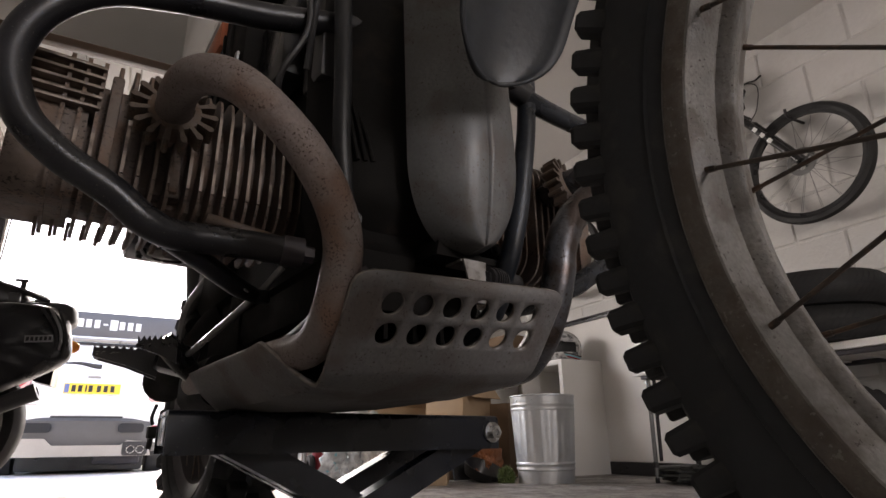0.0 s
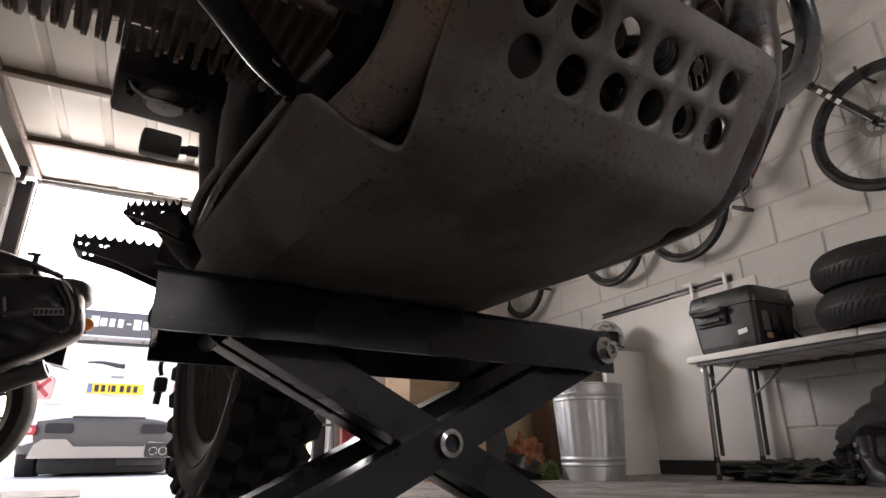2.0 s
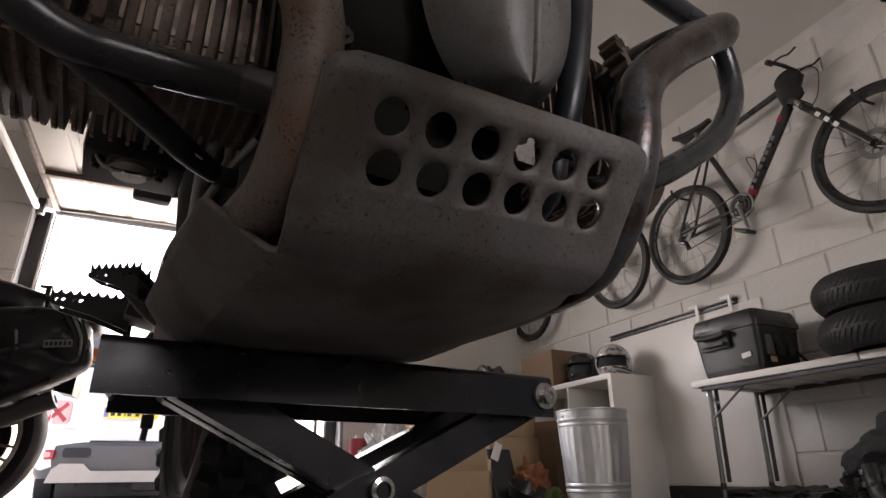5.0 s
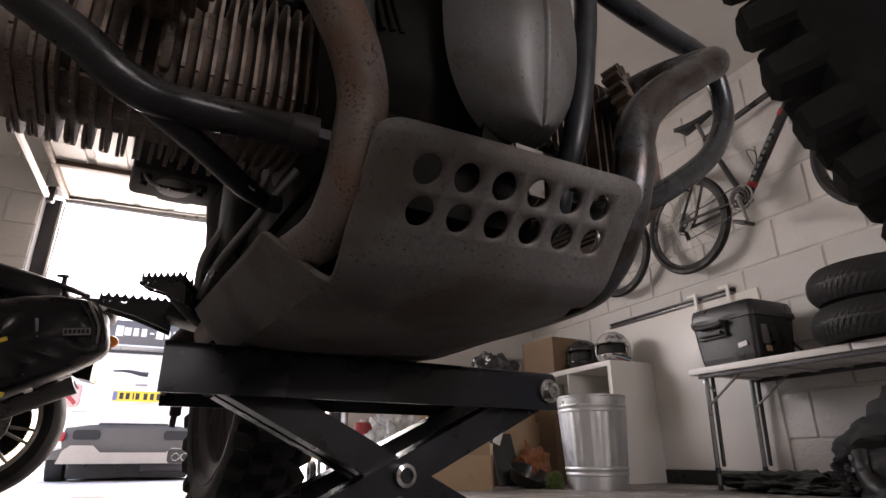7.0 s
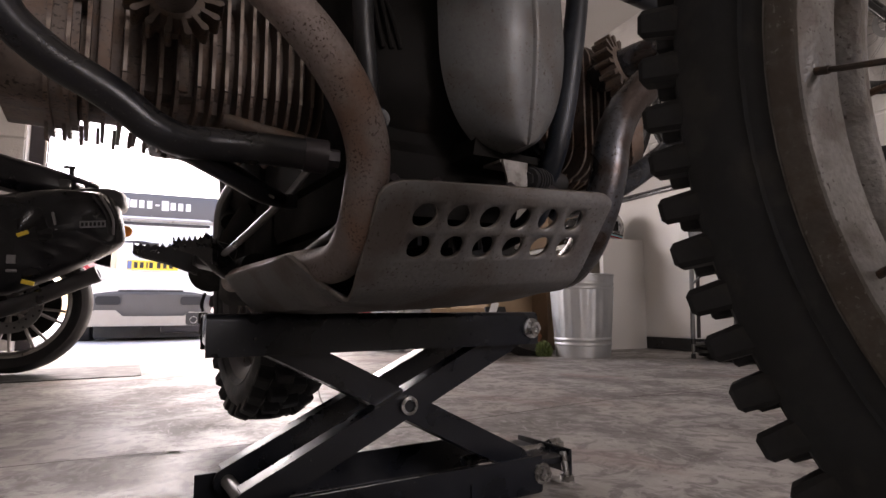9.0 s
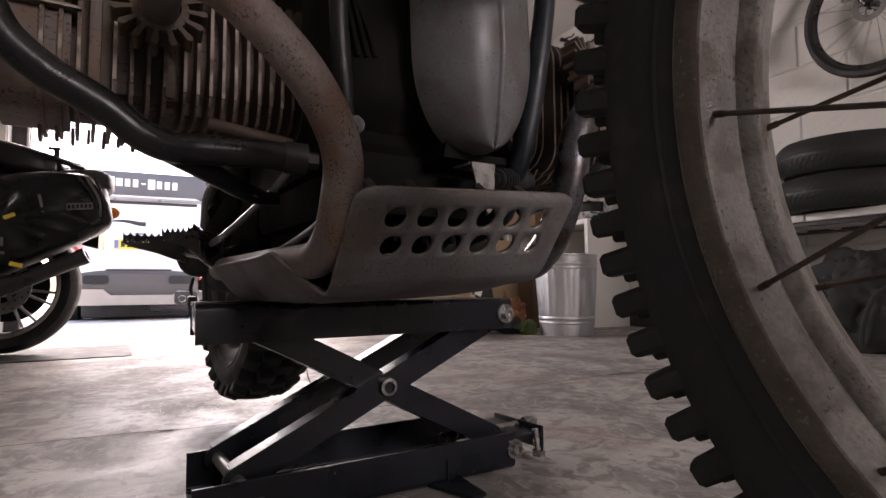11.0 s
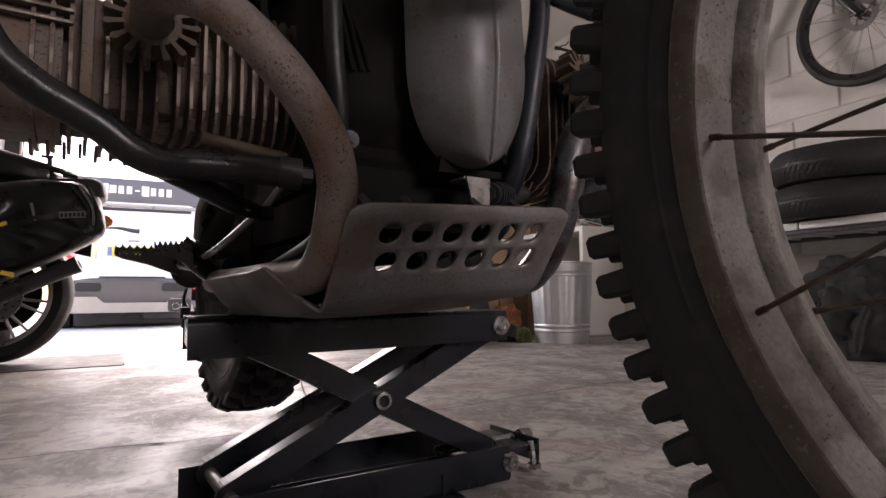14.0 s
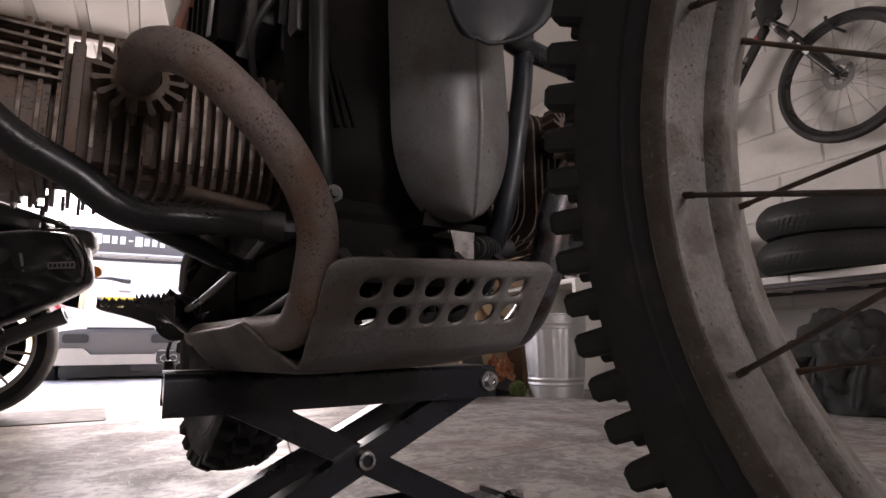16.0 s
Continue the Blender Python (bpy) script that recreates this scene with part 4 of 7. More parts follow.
tube(bm, [(-0.085, 0.50, 0.46), (-0.10, 0.62, 0.42), (-0.105, 0.78, 0.39), (-0.105, 0.92, 0.375)], [0.036, 0.034, 0.032, 0.045], 18, 6)
part("swing_arm", bm, COVERDARK, bike, "near-black swinging arm with faint brown patches")
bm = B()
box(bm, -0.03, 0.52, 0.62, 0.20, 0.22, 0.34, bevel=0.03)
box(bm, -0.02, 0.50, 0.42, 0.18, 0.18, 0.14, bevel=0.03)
part("gearbox", bm, COVERDARK, bike, "near-black gearbox casing")
bm = B()
tube(bm, [(-0.115, 0.80, 0.80), (-0.12, 0.72, 0.66), (-0.115, 0.66, 0.52), (-0.12, 0.60, 0.44)], 0.022, 16, 6)
box(bm, -0.06, 0.80, 0.83, 0.16, 0.30, 0.10, bevel=0.02)
part("rear_subframe", bm, FRAMEBLACK, bike)
bm = B()
tube(bm, [(-0.12, 0.56, 0.52), (-0.14, 0.60, 0.47), (-0.135, 0.66, 0.42)], 0.010, 10, 6)
part("shift_link", bm, GREYSTEEL, bike)
bm = B()
tube(bm, [(-0.1235, 0.188, 0.444), (-0.1400, 0.206, 0.416)], 0.0042, 10, 2, smooth=False)
tube(bm, [(-0.1400, 0.206, 0.416), (-0.1555, 0.27, 0.3927), (-0.1647, 0.34, 0.3765), (-0.160, 0.46, 0.372)], 0.0046, 10, 5)
part("brake_rod", bm, GREYSTEEL, bike, "grey steel brake rod")
bm = B()
tube(bm, [(-0.239, 0.161, 0.433), (-0.200, 0.167, 0.418), (-0.165, 0.173, 0.405)], 0.0016, 6, 4)
part("cable", bm, CHROME, bike)


def holed(bm, outline, holes, d, m):
    """A flat plate of outline (x, y) pierced by round holes (x, y, radius), d thick, moved by m."""
    edges = []
    for ring in [outline] + [[(x + r * math.cos(2 * math.pi * k / 10), y + r * math.sin(2 * math.pi * k / 10)) for k in range(10)] for x, y, r in holes]:
        vs = [bm.verts.new((x, y, 0)) for x, y in ring]
        edges += [bm.edges.new((vs[k], vs[(k + 1) % len(vs)])) for k in range(len(vs))]
    r = bmesh.ops.triangle_fill(bm, use_beauty=True, use_dissolve=False, edges=edges)
    faces = [g for g in r["geom"] if isinstance(g, bmesh.types.BMFace)]
    ext = bmesh.ops.extrude_face_region(bm, geom=faces)
    bmesh.ops.translate(bm, verts=[g for g in ext["geom"] if isinstance(g, bmesh.types.BMVert)], vec=(0, 0, d))
    verts = {v for f in faces for v in f.verts} | {g for g in ext["geom"] if isinstance(g, bmesh.types.BMVert)}
    bmesh.ops.transform(bm, matrix=m, verts=list(verts))
    return bm


def footpeg(root, tip, wide, tall0, tall1, teeth, name, hole_at):
    """A steel footpeg: two tapering plates with scalloped teeth along the top and holes through the side, joined by cross bars."""
    root, tip = Vector(root), Vector(tip)
    d = tip - root
    ln = d.length
    side = d.cross(Vector((0, 0, 1))).normalized()
    m = Matrix.Translation(root) @ Matrix((d.normalized(), d.normalized().cross(side) * -1, side)).transposed().to_4x4()
    outline = [(0, -tall0), (ln * 0.5, -tall0 + (tall0 - tall1) * 0.62), (ln * 0.95, -tall1), (ln, -tall1 * 0.7)]
    step = ln / teeth
    for k in range(teeth, 0, -1):
        x1, x0 = k * step, (k - 1) * step
        outline.append((x1, 0.003))
        for q in range(1, 6):
            f = q / 6
            outline.append((x1 + (x0 - x1) * f, 0.003 - 0.0065 * math.sin(math.pi * f)))
    outline.append((0, 0.003))
    holes = [(ln * f, -0.0115, r) for f, r in hole_at]
    peg = None
    for off in (-wide / 2, wide / 2 - 0.004):
        bm = B()
        holed(bm, outline, holes, 0.004, m @ Matrix.Translation((0, 0, off)))
        if peg is None:
            peg = part(name, bm, BLACKPAINT, bike, "toothed black steel footpeg", flat=True)
        else:
            part("side_plate", bm, BLACKPAINT, peg, flat=True)
    for f in (0.03, 0.5, 0.97):
        bm = B()
        p = root + d * f - Vector((0, 0, tall1 * 0.75))
        rod(bm, p - side * wide / 2, p + side * wide / 2, 0.0035, seg=8)
        part("cross_bar", bm, BLACKPAINT, peg)
    return peg


footpeg((-0.176, 0.601, 0.394), (-0.269, 0.615, 0.3945), 0.044, 0.046, 0.018, 9, "footpeg", ((0.93, 0.0028), (0.84, 0.0028), (0.70, 0.0026), (0.63, 0.0030)))
footpeg((-0.178, 0.437, 0.391), (-0.2245, 0.460, 0.388), 0.030, 0.038, 0.014, 7, "brake_pedal", ((0.88, 0.0021), (0.70, 0.0023), (0.52, 0.0025), (0.34, 0.0027), (0.17, 0.0027)))
bm = B()
box(bm, -0.155, 0.575, 0.378, 0.060, 0.055, 0.046, Matrix.Rotation(radians(12), 4, 'Y'), bevel=0.008)
part("peg_mount", bm, BLACKPAINT, bike)
bm = B()
tube(bm, [(-0.196, 0.470, 0.392), (-0.176, 0.474, 0.374), (-0.152, 0.482, 0.352), (-0.13, 0.50, 0.345)], [0.016, 0.018, 0.016, 0.014], 12, 6)
part("pedal_arm", bm, BLACKPAINT, bike)
bm = B()
tube(bm, [(-0.10, 1.01, 0.33), (-0.103, 1.03, 0.305), (-0.098, 1.04, 0.29)], 0.004, 8, 5)
box(bm, -0.097, 1.04, 0.272, 0.022, 0.02, 0.028, bevel=0.005)
rod(bm, (-0.098, 1.04, 0.262), (-0.100, 1.04, 0.236), 0.006, seg=10)
part("wiring_plug", bm, PLASTICBLACK, bike, "black plug hanging on its wire")


# ================= scissor jack under the skid plate =================
jack = thing("scissor_jack", BIKE, "black steel scissor jack standing on the concrete floor", "scissor jack")
VF, VR = 0.292, 0.458
def channel(name, z_web, z_lip, v0, v1, label):
    """A pressed channel: a web with two lips, rounded along the bends."""
    d = 1 if z_lip > z_web else -1
    t, r = 0.005, 0.009
    outer = [(v0, z_lip)] + [(v0 + r - r * math.cos(a), z_web + d * (r - r * math.sin(a))) for a in (radians(18 * k) for k in range(6))]
    outer += [(v1 - r + r * math.sin(a), z_web + d * (r - r * math.cos(a))) for a in (radians(18 * k) for k in range(6))] + [(v1, z_lip)]
    q = r - t
    inner = [(v0 + t, z_lip)] + [(v0 + r - q * math.cos(a), z_web + d * (r - q * math.sin(a))) for a in (radians(18 * k) for k in range(6))]
    inner += [(v1 - r + q * math.sin(a), z_web + d * (r - q * math.cos(a))) for a in (radians(18 * k) for k in range(6))] + [(v1 - t, z_lip)]
    bm = B()
    ends = []
    for x in (-0.208, 0.2905):
        ends.append(([bm.verts.new((x + (0.020 * (v - v0) / (v1 - v0) if x < 0 else 0), v, z)) for v, z in outer], [bm.verts.new((x + (0.020 * (v - v0) / (v1 - v0) if x < 0 else 0), v, z)) for v, z in inner]))
    (oa, ia), (ob_, ib) = ends
    n = len(oa)
    for k in range(n - 1):
        bm.faces.new((oa[k], oa[k + 1], ob_[k + 1], ob_[k]))
        bm.faces.new((ia[k + 1], ia[k], ib[k], ib[k + 1]))
        bm.faces.new((oa[k + 1], oa[k], ia[k], ia[k + 1]))
        bm.faces.new((ob_[k], ob_[k + 1], ib[k + 1], ib[k]))
    for k in (0, n - 1):
        bm.faces.new((oa[k], ob_[k], ib[k], ia[k]))
    return part(name, bm, JACKBLACK, jack, label)


top_channel = channel("top_channel", 0.284, 0.2335, VF - 0.003, VR + 0.003, "black pressed steel top channel")
bm = B()
box(bm, -0.194, (VF + VR) / 2, 0.262, 0.005, VR - VF - 0.012, 0.036, Matrix.Rotation(radians(-6.7), 4, 'Z'), bevel=0.002)
part("end_plate", bm, JACKBLACK, jack)
base_channel = channel("base_channel", 0.003, 0.061, VF - 0.007, VR + 0.007, "black pressed steel base channel")
bm = B()
box(bm, 0.33, (VF + VR) / 2, 0.042, 0.09, VR - VF - 0.03, 0.010, bevel=0.002)
screw_block = part("screw_bracket", bm, JACKBLACK, jack)
bm = B()
box(bm, 0.372, (VF + VR) / 2, 0.036, 0.006, VR - VF - 0.03, 0.04, bevel=0.002)
part("bracket_lip", bm, JACKBLACK, screw_block)


def arm(p, q, v, wide, deep):
    """A scissor arm from p to q (x, z), at depth v: a channel with rounded ends and a turned-in lip."""
    (x0, z0), (x1, z1) = p, q
    ln, a = math.hypot(x1 - x0, z1 - z0), math.atan2(z1 - z0, x1 - x0)
    m = Matrix.Translation((x0, v, z0)) @ Matrix.Rotation(-a, 4, 'Y') @ Matrix.Rotation(radians(90), 4, 'X')
    bm = B()
    out = []
    for k in range(9):
        t = radians(90 + 180 * k / 8)
        out.append((wide / 2 * math.cos(t), wide / 2 * math.sin(t)))
    for k in range(9):
        t = radians(-90 + 180 * k / 8)
        out.append((ln + wide / 2 * math.cos(t), wide / 2 * math.sin(t)))
    prism(bm, out, 0.005, m)
    for s in (-1, 1):
        c = m @ Vector((ln / 2, s * (wide / 2 - 0.002), -deep / 2 + 0.004))
        box(bm, c.x, c.y, c.z, ln, 0.004, deep, m.to_3x3().to_4x4())
    return part("arm", bm, JACKBLACK, jack)


LO_L, HI_R, LO_R, HI_L = (-0.150, 0.0547), (0.268, 0.251), (0.272, 0.050), (-0.135, 0.255)
arm(LO_L, HI_R, VF + 0.022, 0.037, 0.028)
arm(LO_L, HI_R, VR - 0.022, 0.037, 0.028)
arm(LO_R, HI_L, VF + 0.034, 0.037, 0.028)
arm(LO_R, HI_L, VF + 0.075, 0.037, 0.028)


def bolt_at(u, v, z, r=0.011, length=0.02, washer=True):
    bm = B()
    if washer:
        rod(bm, (u, v + 0.002, z), (u, v - 0.003, z), r * 1.45, seg=24)
    b = part("washer", bm, CHROME, jack)
    bm = B()
    lathe(bm, [(r * 0.45, -0.001), (r, -0.001), (r, 0.009), (r * 0.55, 0.009), (r * 0.5, 0.004)], 6, Matrix.Translation((u, v - 0.003, z)) @ Matrix.Rotation(radians(90), 4, 'X'), close=True)
    rod(bm, (u, v, z), (u, v - 0.009, z), r * 0.52, seg=12)
    part("bolt", bm, CHROME, jack, "bright zinc hexagon bolt")
    return b


bolt_at(0.276, VF - 0.004, 0.2585)
bolt_at(0.288, VF - 0.008, 0.035)
bm = B()
lathe(bm, [(0.0075, 0.0), (0.013, 0.0), (0.0138, 0.004), (0.013, 0.009), (0.0085, 0.010), (0.0075, 0.006)], 32, Matrix.Translation((0.0650, VF + 0.018, 0.1545)) @ Matrix.Rotation(radians(90), 4, 'X'), close=True)
part("pivot_ring", bm, CHROME, jack, "bright pivot tube end")
bm = B()
rod(bm, (0.0650, VF + 0.012, 0.1545), (0.0650, VR, 0.1545), 0.0078, seg=18)
part("pivot_pin", bm, JACKBLACK, jack)
for p in (LO_L, HI_L):
    bm = B()
    rod(bm, (p[0], VF - 0.001, p[1]), (p[0], VR + 0.001, p[1]), 0.009, seg=18)
    part("roller_pin", bm, GREYSTEEL, jack)
bm = B()
rod(bm, (0.20, (VF + VR) / 2, 0.045), (0.405, (VF + VR) / 2, 0.045), 0.008, seg=16)
rod(bm, (0.385, (VF + VR) / 2, 0.045), (0.41, (VF + VR) / 2, 0.045), 0.013, seg=6)
part("lead_screw", bm, CHROME, jack, "bright threaded lead screw")
bm = B()
rod(bm, (0.352, VF + 0.012, 0.055), (0.352, VF + 0.006, 0.018), 0.0055, seg=14)
lathe(bm, [(0.001, -0.004), (0.012, -0.003), (0.012, 0.006), (0.001, 0.007)], 6, Matrix.Translation((0.352, VF + 0.004, 0.014)))
part("levelling_bolt", bm, CHROME, jack, "bright levelling bolt")
bm = B()
prism(bm, [(-0.028, 0.0), (0.028, 0.0), (0.020, -0.075), (-0.006, -0.080)], 0.005, Matrix.Translation((0.155, VF - 0.006, 0.002)))
prism(bm, [(-0.004, 0.0), (-0.004, 0.034), (0.0, 0.034), (0.0, -0.06), (-0.004, -0.06)], 0.004, Matrix.Translation((0.155, VF - 0.006, 0.004)) @ Matrix.Rotation(radians(90), 4, 'X') @ Matrix.Rotation(radians(90), 4, 'Y'))
part("foot_tab", bm, JACKBLACK, jack)
bm = B()
box(bm, -0.145, VF - 0.0078, 0.030, 0.045, 0.001, 0.016)
part("sticker", bm, GREYPRINT, jack, "torn white and grey sticker")


# ================= fixed parts of the garage =================
# the up-and-over door, open and lying level under the ceiling
door = thing("garage_door", pose(0, 0, 0), "white panelled up-and-over garage door hanging open overhead", "garage door")
ZD = 2.075
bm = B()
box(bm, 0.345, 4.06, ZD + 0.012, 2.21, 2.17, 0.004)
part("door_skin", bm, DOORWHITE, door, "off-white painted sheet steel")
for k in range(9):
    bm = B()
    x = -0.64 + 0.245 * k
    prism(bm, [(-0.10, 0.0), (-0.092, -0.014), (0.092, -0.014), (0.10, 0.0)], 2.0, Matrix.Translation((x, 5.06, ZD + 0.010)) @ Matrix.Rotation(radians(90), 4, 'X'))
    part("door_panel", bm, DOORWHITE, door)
for y, w in ((5.135, 0.045), (4.47, 0.05), (3.70, 0.05), (2.985, 0.05)):
    bm = B()
    box(bm, 0.345, y, ZD - 0.018, 2.21, w, 0.040, bevel=0.004)
    part("cross_rib", bm, WOOD if y < 5 else GREYSTEEL, door, "dark brown cross rib" if y < 5 else "")
for x in (-0.745, 1.435):
    bm = B()
    box(bm, x, 4.06, ZD - 0.012, 0.035, 2.17, 0.05, bevel=0.004)
    part("side_rail", bm, WOOD, door)
bm = B()
tube(bm, [(-0.73, 5.06, 2.04), (0.3, 4.98, 2.03), (1.4, 4.92, 2.04)], 0.004, 6, 4)
part("pull_cord", bm, GREYSTEEL, door)
bm = B()
rod(bm, (-0.752, 5.11, 2.02), (-0.80, 5.16, 0.1), 0.005, seg=6)
part("lift_cable", bm, GREYSTEEL, door)
track = thing("door_track", pose(0, 0, 0), "white steel door track fixed beside the opening", "door track")
bm = B()
box(bm, -0.865, 3.9, 2.03, 0.03, 2.4, 0.035, bevel=0.004)
part("rail", bm, WHITEBOARD, track)
bm = B()
box(bm, -0.845, 5.06, 2.05, 0.05, 0.06, 0.12, bevel=0.004)
part("bracket", bm, DARKSTEEL, track)
# dark steel frame set into the opening
bm = B()
box(bm, JL + 0.045, YD + 0.16, 1.04, 0.09, 0.08, 2.08, bevel=0.004)
box(bm, JR - 0.045, YD + 0.16, 1.04, 0.09, 0.08, 2.08, bevel=0.004)
solid("door_frame", bm, DARKSTEEL, "dark steel posts of the garage door frame", "door frame", "structure")
bm = B()
box(bm, JL + 0.098, YD + 0.16, 1.04, 0.014, 0.06, 2.08)
solid("trim", bm, WHITEBOARD, "white weather strip on the door frame", "trim", "structure")

# ---- white board on the wall under a rail ----
bm = B()
box(bm, XR - 0.008, 3.27, 0.62, 0.016, 1.42, 1.06, bevel=0.003)
solid("wall_panel", bm, WHITEBOARD, "plain white board fixed to the block wall", "panel", "structure")
bm = B()
box(bm, XR - 0.010, 3.27, 0.045, 0.02, 1.42, 0.085)
solid("baseboard", bm, BLACKPAINT, "black skirting under the white board", "skirting", "structure")
rail = thing("wall_rail", pose(0, 0, 0), "slotted metal rail screwed along the block wall", "wall rail")
bm = B()
box(bm, XR - 0.014, 3.31, 1.186, 0.022, 1.19, 0.012, bevel=0.002)
box(bm, XR - 0.014, 3.31, 1.156, 0.022, 1.19, 0.012, bevel=0.002)
part("flange", bm, DARKSTEEL, rail)
bm = B()
box(bm, XR - 0.006, 3.31, 1.171, 0.008, 1.19, 0.02)
part("slot", bm, BLACKPAINT, rail)
for y in (3.02, 2.76):
    bm = B()
    prism(bm, [(0, -0.06), (0.02, -0.06), (0.02, 0.05), (-0.055, 0.05), (-0.055, 0.035), (0, 0.03)], 0.012, Matrix.Translation((XR - 0.03, y, 1.165)) @ Matrix.Rotation(radians(-90), 4, 'Z') @ Matrix.Rotation(radians(90), 4, 'X'))
    part("hook", bm, WHITEBOARD, rail, "white plastic hook")

# ================= bin =================
bin_ = thing("metal_bin", pose(2.49, 3.13, 0), "galvanised steel bin with ribbed sides on the concrete floor", "bin")
bm = B()
prof = [(0.0, 0.008), (0.160, 0.008), (0.168, 0.0), (0.170, 0.015), (0.173, 0.070), (0.178, 0.076), (0.178, 0.084), (0.174, 0.090), (0.175, 0.100), (0.180, 0.106), (0.180, 0.114), (0.176, 0.120)]
lathe(bm, prof, 72)
ribs = []
for i, (h, amp) in enumerate(((0.120, 0.0), (0.135, 1.0), (0.40, 1.0), (0.415, 0.0))):
    ribs.append([])
    for k in range(145):
        a = 2 * math.pi * k / 144
        r = 0.176 + (0.196 - 0.176) * (h - 0.12) / 0.295 + amp * (0.0015 if (k % 6) in (0, 1, 2) else -0.0012)
        ribs[-1].append((r * math.cos(a), r * math.sin(a), h))
sheet(bm, ribs)
lathe(bm, [(0.196, 0.415), (0.199, 0.421), (0.199, 0.429), (0.196, 0.434), (0.197, 0.444), (0.200, 0.449), (0.200, 0.456), (0.197, 0.461), (0.200, 0.498), (0.204, 0.502), (0.204, 0.508), (0.200, 0.510), (0.196, 0.506), (0.194, 0.46), (0.170, 0.09), (0.16, 0.012), (0.0, 0.012)], 72)
part("body", bm, GALV, bin_)
for a in (200, 20):
    c, s = math.cos(radians(a)), math.sin(radians(a))
    bm = B()
    pts = [(0.200 * c - 0.055 * s, 0.200 * s + 0.055 * c, 0.475), (0.215 * c - 0.055 * s, 0.215 * s + 0.055 * c, 0.468), (0.232 * c - 0.03 * s, 0.232 * s + 0.03 * c, 0.448),
           (0.232 * c + 0.03 * s, 0.232 * s - 0.03 * c, 0.448), (0.215 * c + 0.055 * s, 0.215 * s - 0.055 * c, 0.468), (0.200 * c + 0.055 * s, 0.200 * s - 0.055 * c, 0.475)]
    tube(bm, pts, 0.004, 8, 6)
    part("handle", bm, GALV, bin_)
bm = B()
bmesh.ops.create_icosphere(bm, subdivisions=3, radius=0.06, matrix=Matrix.Translation((2.56, 3.16, 0.49)) @ Matrix.Diagonal((1.1, 0.8, 0.55, 1)))
for v in bm.verts:
    v.co += v.normal * 0.02 * noise.noise(v.co * 25)
rag = solid("rag", bm, CLOTH, "crumpled black rag lying in the metal bin", "rag")


# ================= white cube shelf with things on it =================
shelf = thing("cube_shelf", pose(2.99, 3.50, 0), "white laminate cube shelf standing against the wall", "shelf unit")
SL, SD, SH = 1.14, 0.40, 0.82
for nm, c, s in (("side_panel", (SD / 2, 0.019, SH / 2), (SD, 0.038, SH)), ("side_panel", (SD / 2, SL - 0.019, SH / 2), (SD, 0.038, SH)),
                 ("top_panel", (SD / 2, SL / 2, SH - 0.019), (SD, SL - 0.078, 0.038)), ("bottom_panel", (SD / 2, SL / 2, 0.019), (SD, SL - 0.078, 0.038)),
                 ("shelf_board", (SD / 2, SL / 2, SH / 2), (SD - 0.004, SL - 0.078, 0.018)), ("divider", (SD / 2, 0.51, SH * 0.75), (SD - 0.006, 0.018, 0.36)),
                 ("divider", (SD / 2, 0.51, SH * 0.25), (SD - 0.006, 0.018, 0.36)), ("back_panel", (SD - 0.004, SL / 2, SH / 2), (0.005, SL - 0.08, SH - 0.08))):
    bm = B()
    box(bm, *c, *s, bevel=0.0015)
    part(nm, bm, WHITEBOARD, shelf)


def helmet(name, m, shell, label, marks=False):
    h = thing(name, m, label, "helmet")
    bm = B()
    bmesh.ops.create_uvsphere(bm, u_segments=40, v_segments=26, radius=0.128)
    kill = []
    for v in bm.verts:
        x, y, z = v.co
        v.co.y *= 1.16
        v.co.z = z * 1.02 + (0.02 if z > 0 else 0)
    for f in bm.faces:
        c = f.calc_center_median()
        if c.z < -0.085 or (c.y < -0.05 and -0.035 < c.z < 0.045):
            kill.append(f)
    bmesh.ops.delete(bm, geom=kill, context='FACES')
    sh = part("shell", bm, shell, h)
    sol = sh.modifiers.new("thick", 'SOLIDIFY')
    sol.thickness = 0.012
    sh.matrix_basis = Matrix.Translation((0, 0, 0.093))
    bm = B()
    bmesh.ops.create_uvsphere(bm, u_segments=28, v_segments=18, radius=0.110)
    for v in bm.verts:
        v.co.y *= 1.1
    bmesh.ops.delete(bm, geom=[f for f in bm.faces if f.calc_center_median().z < -0.07], context='FACES')
    part("lining", bm, CLOTH, h, m=Matrix.Translation((0, 0.004, 0.09)))
    # raised visor
    bm = B()
    rows = []
    for i in range(6):
        el = radians(34 + 9 * i)
        rows.append([(0.134 * math.sin(a) * math.cos(el) * 1.02, -0.158 * math.cos(a) * math.cos(el), 0.095 + 0.142 * math.sin(el)) for a in (radians(-75 + 10 * k) for k in range(16))])
    sheet(bm, rows)
    vis = part("visor", bm, glass_mat("clear_visor", (0.85, 0.87, 0.9), 0.04, 0.8), h, "clear raised visor")
    sol = vis.modifiers.new("thick", 'SOLIDIFY')
    sol.thickness = 0.002
    if marks:
        for k, (mt, z0) in enumerate(((REDLAMP, 0.020), (INK, 0.042), (TEAL, 0.030))):
            bm = B()
            rows = []
            for z in (z0, z0 + 0.009):
                rr = 0.1305 * math.sqrt(max(0.01, 1 - ((z - 0.093) / 0.131) ** 2))
                rows.append([((rr + 0.001) * math.sin(a), -(rr + 0.001) * 1.16 * math.cos(a), z + 0.012 * math.cos(a * 2)) for a in (radians(20 + 8 * q) for q in range(12))])
            sheet(bm, rows)
            part("stripe", bm, mt, h)
    return h


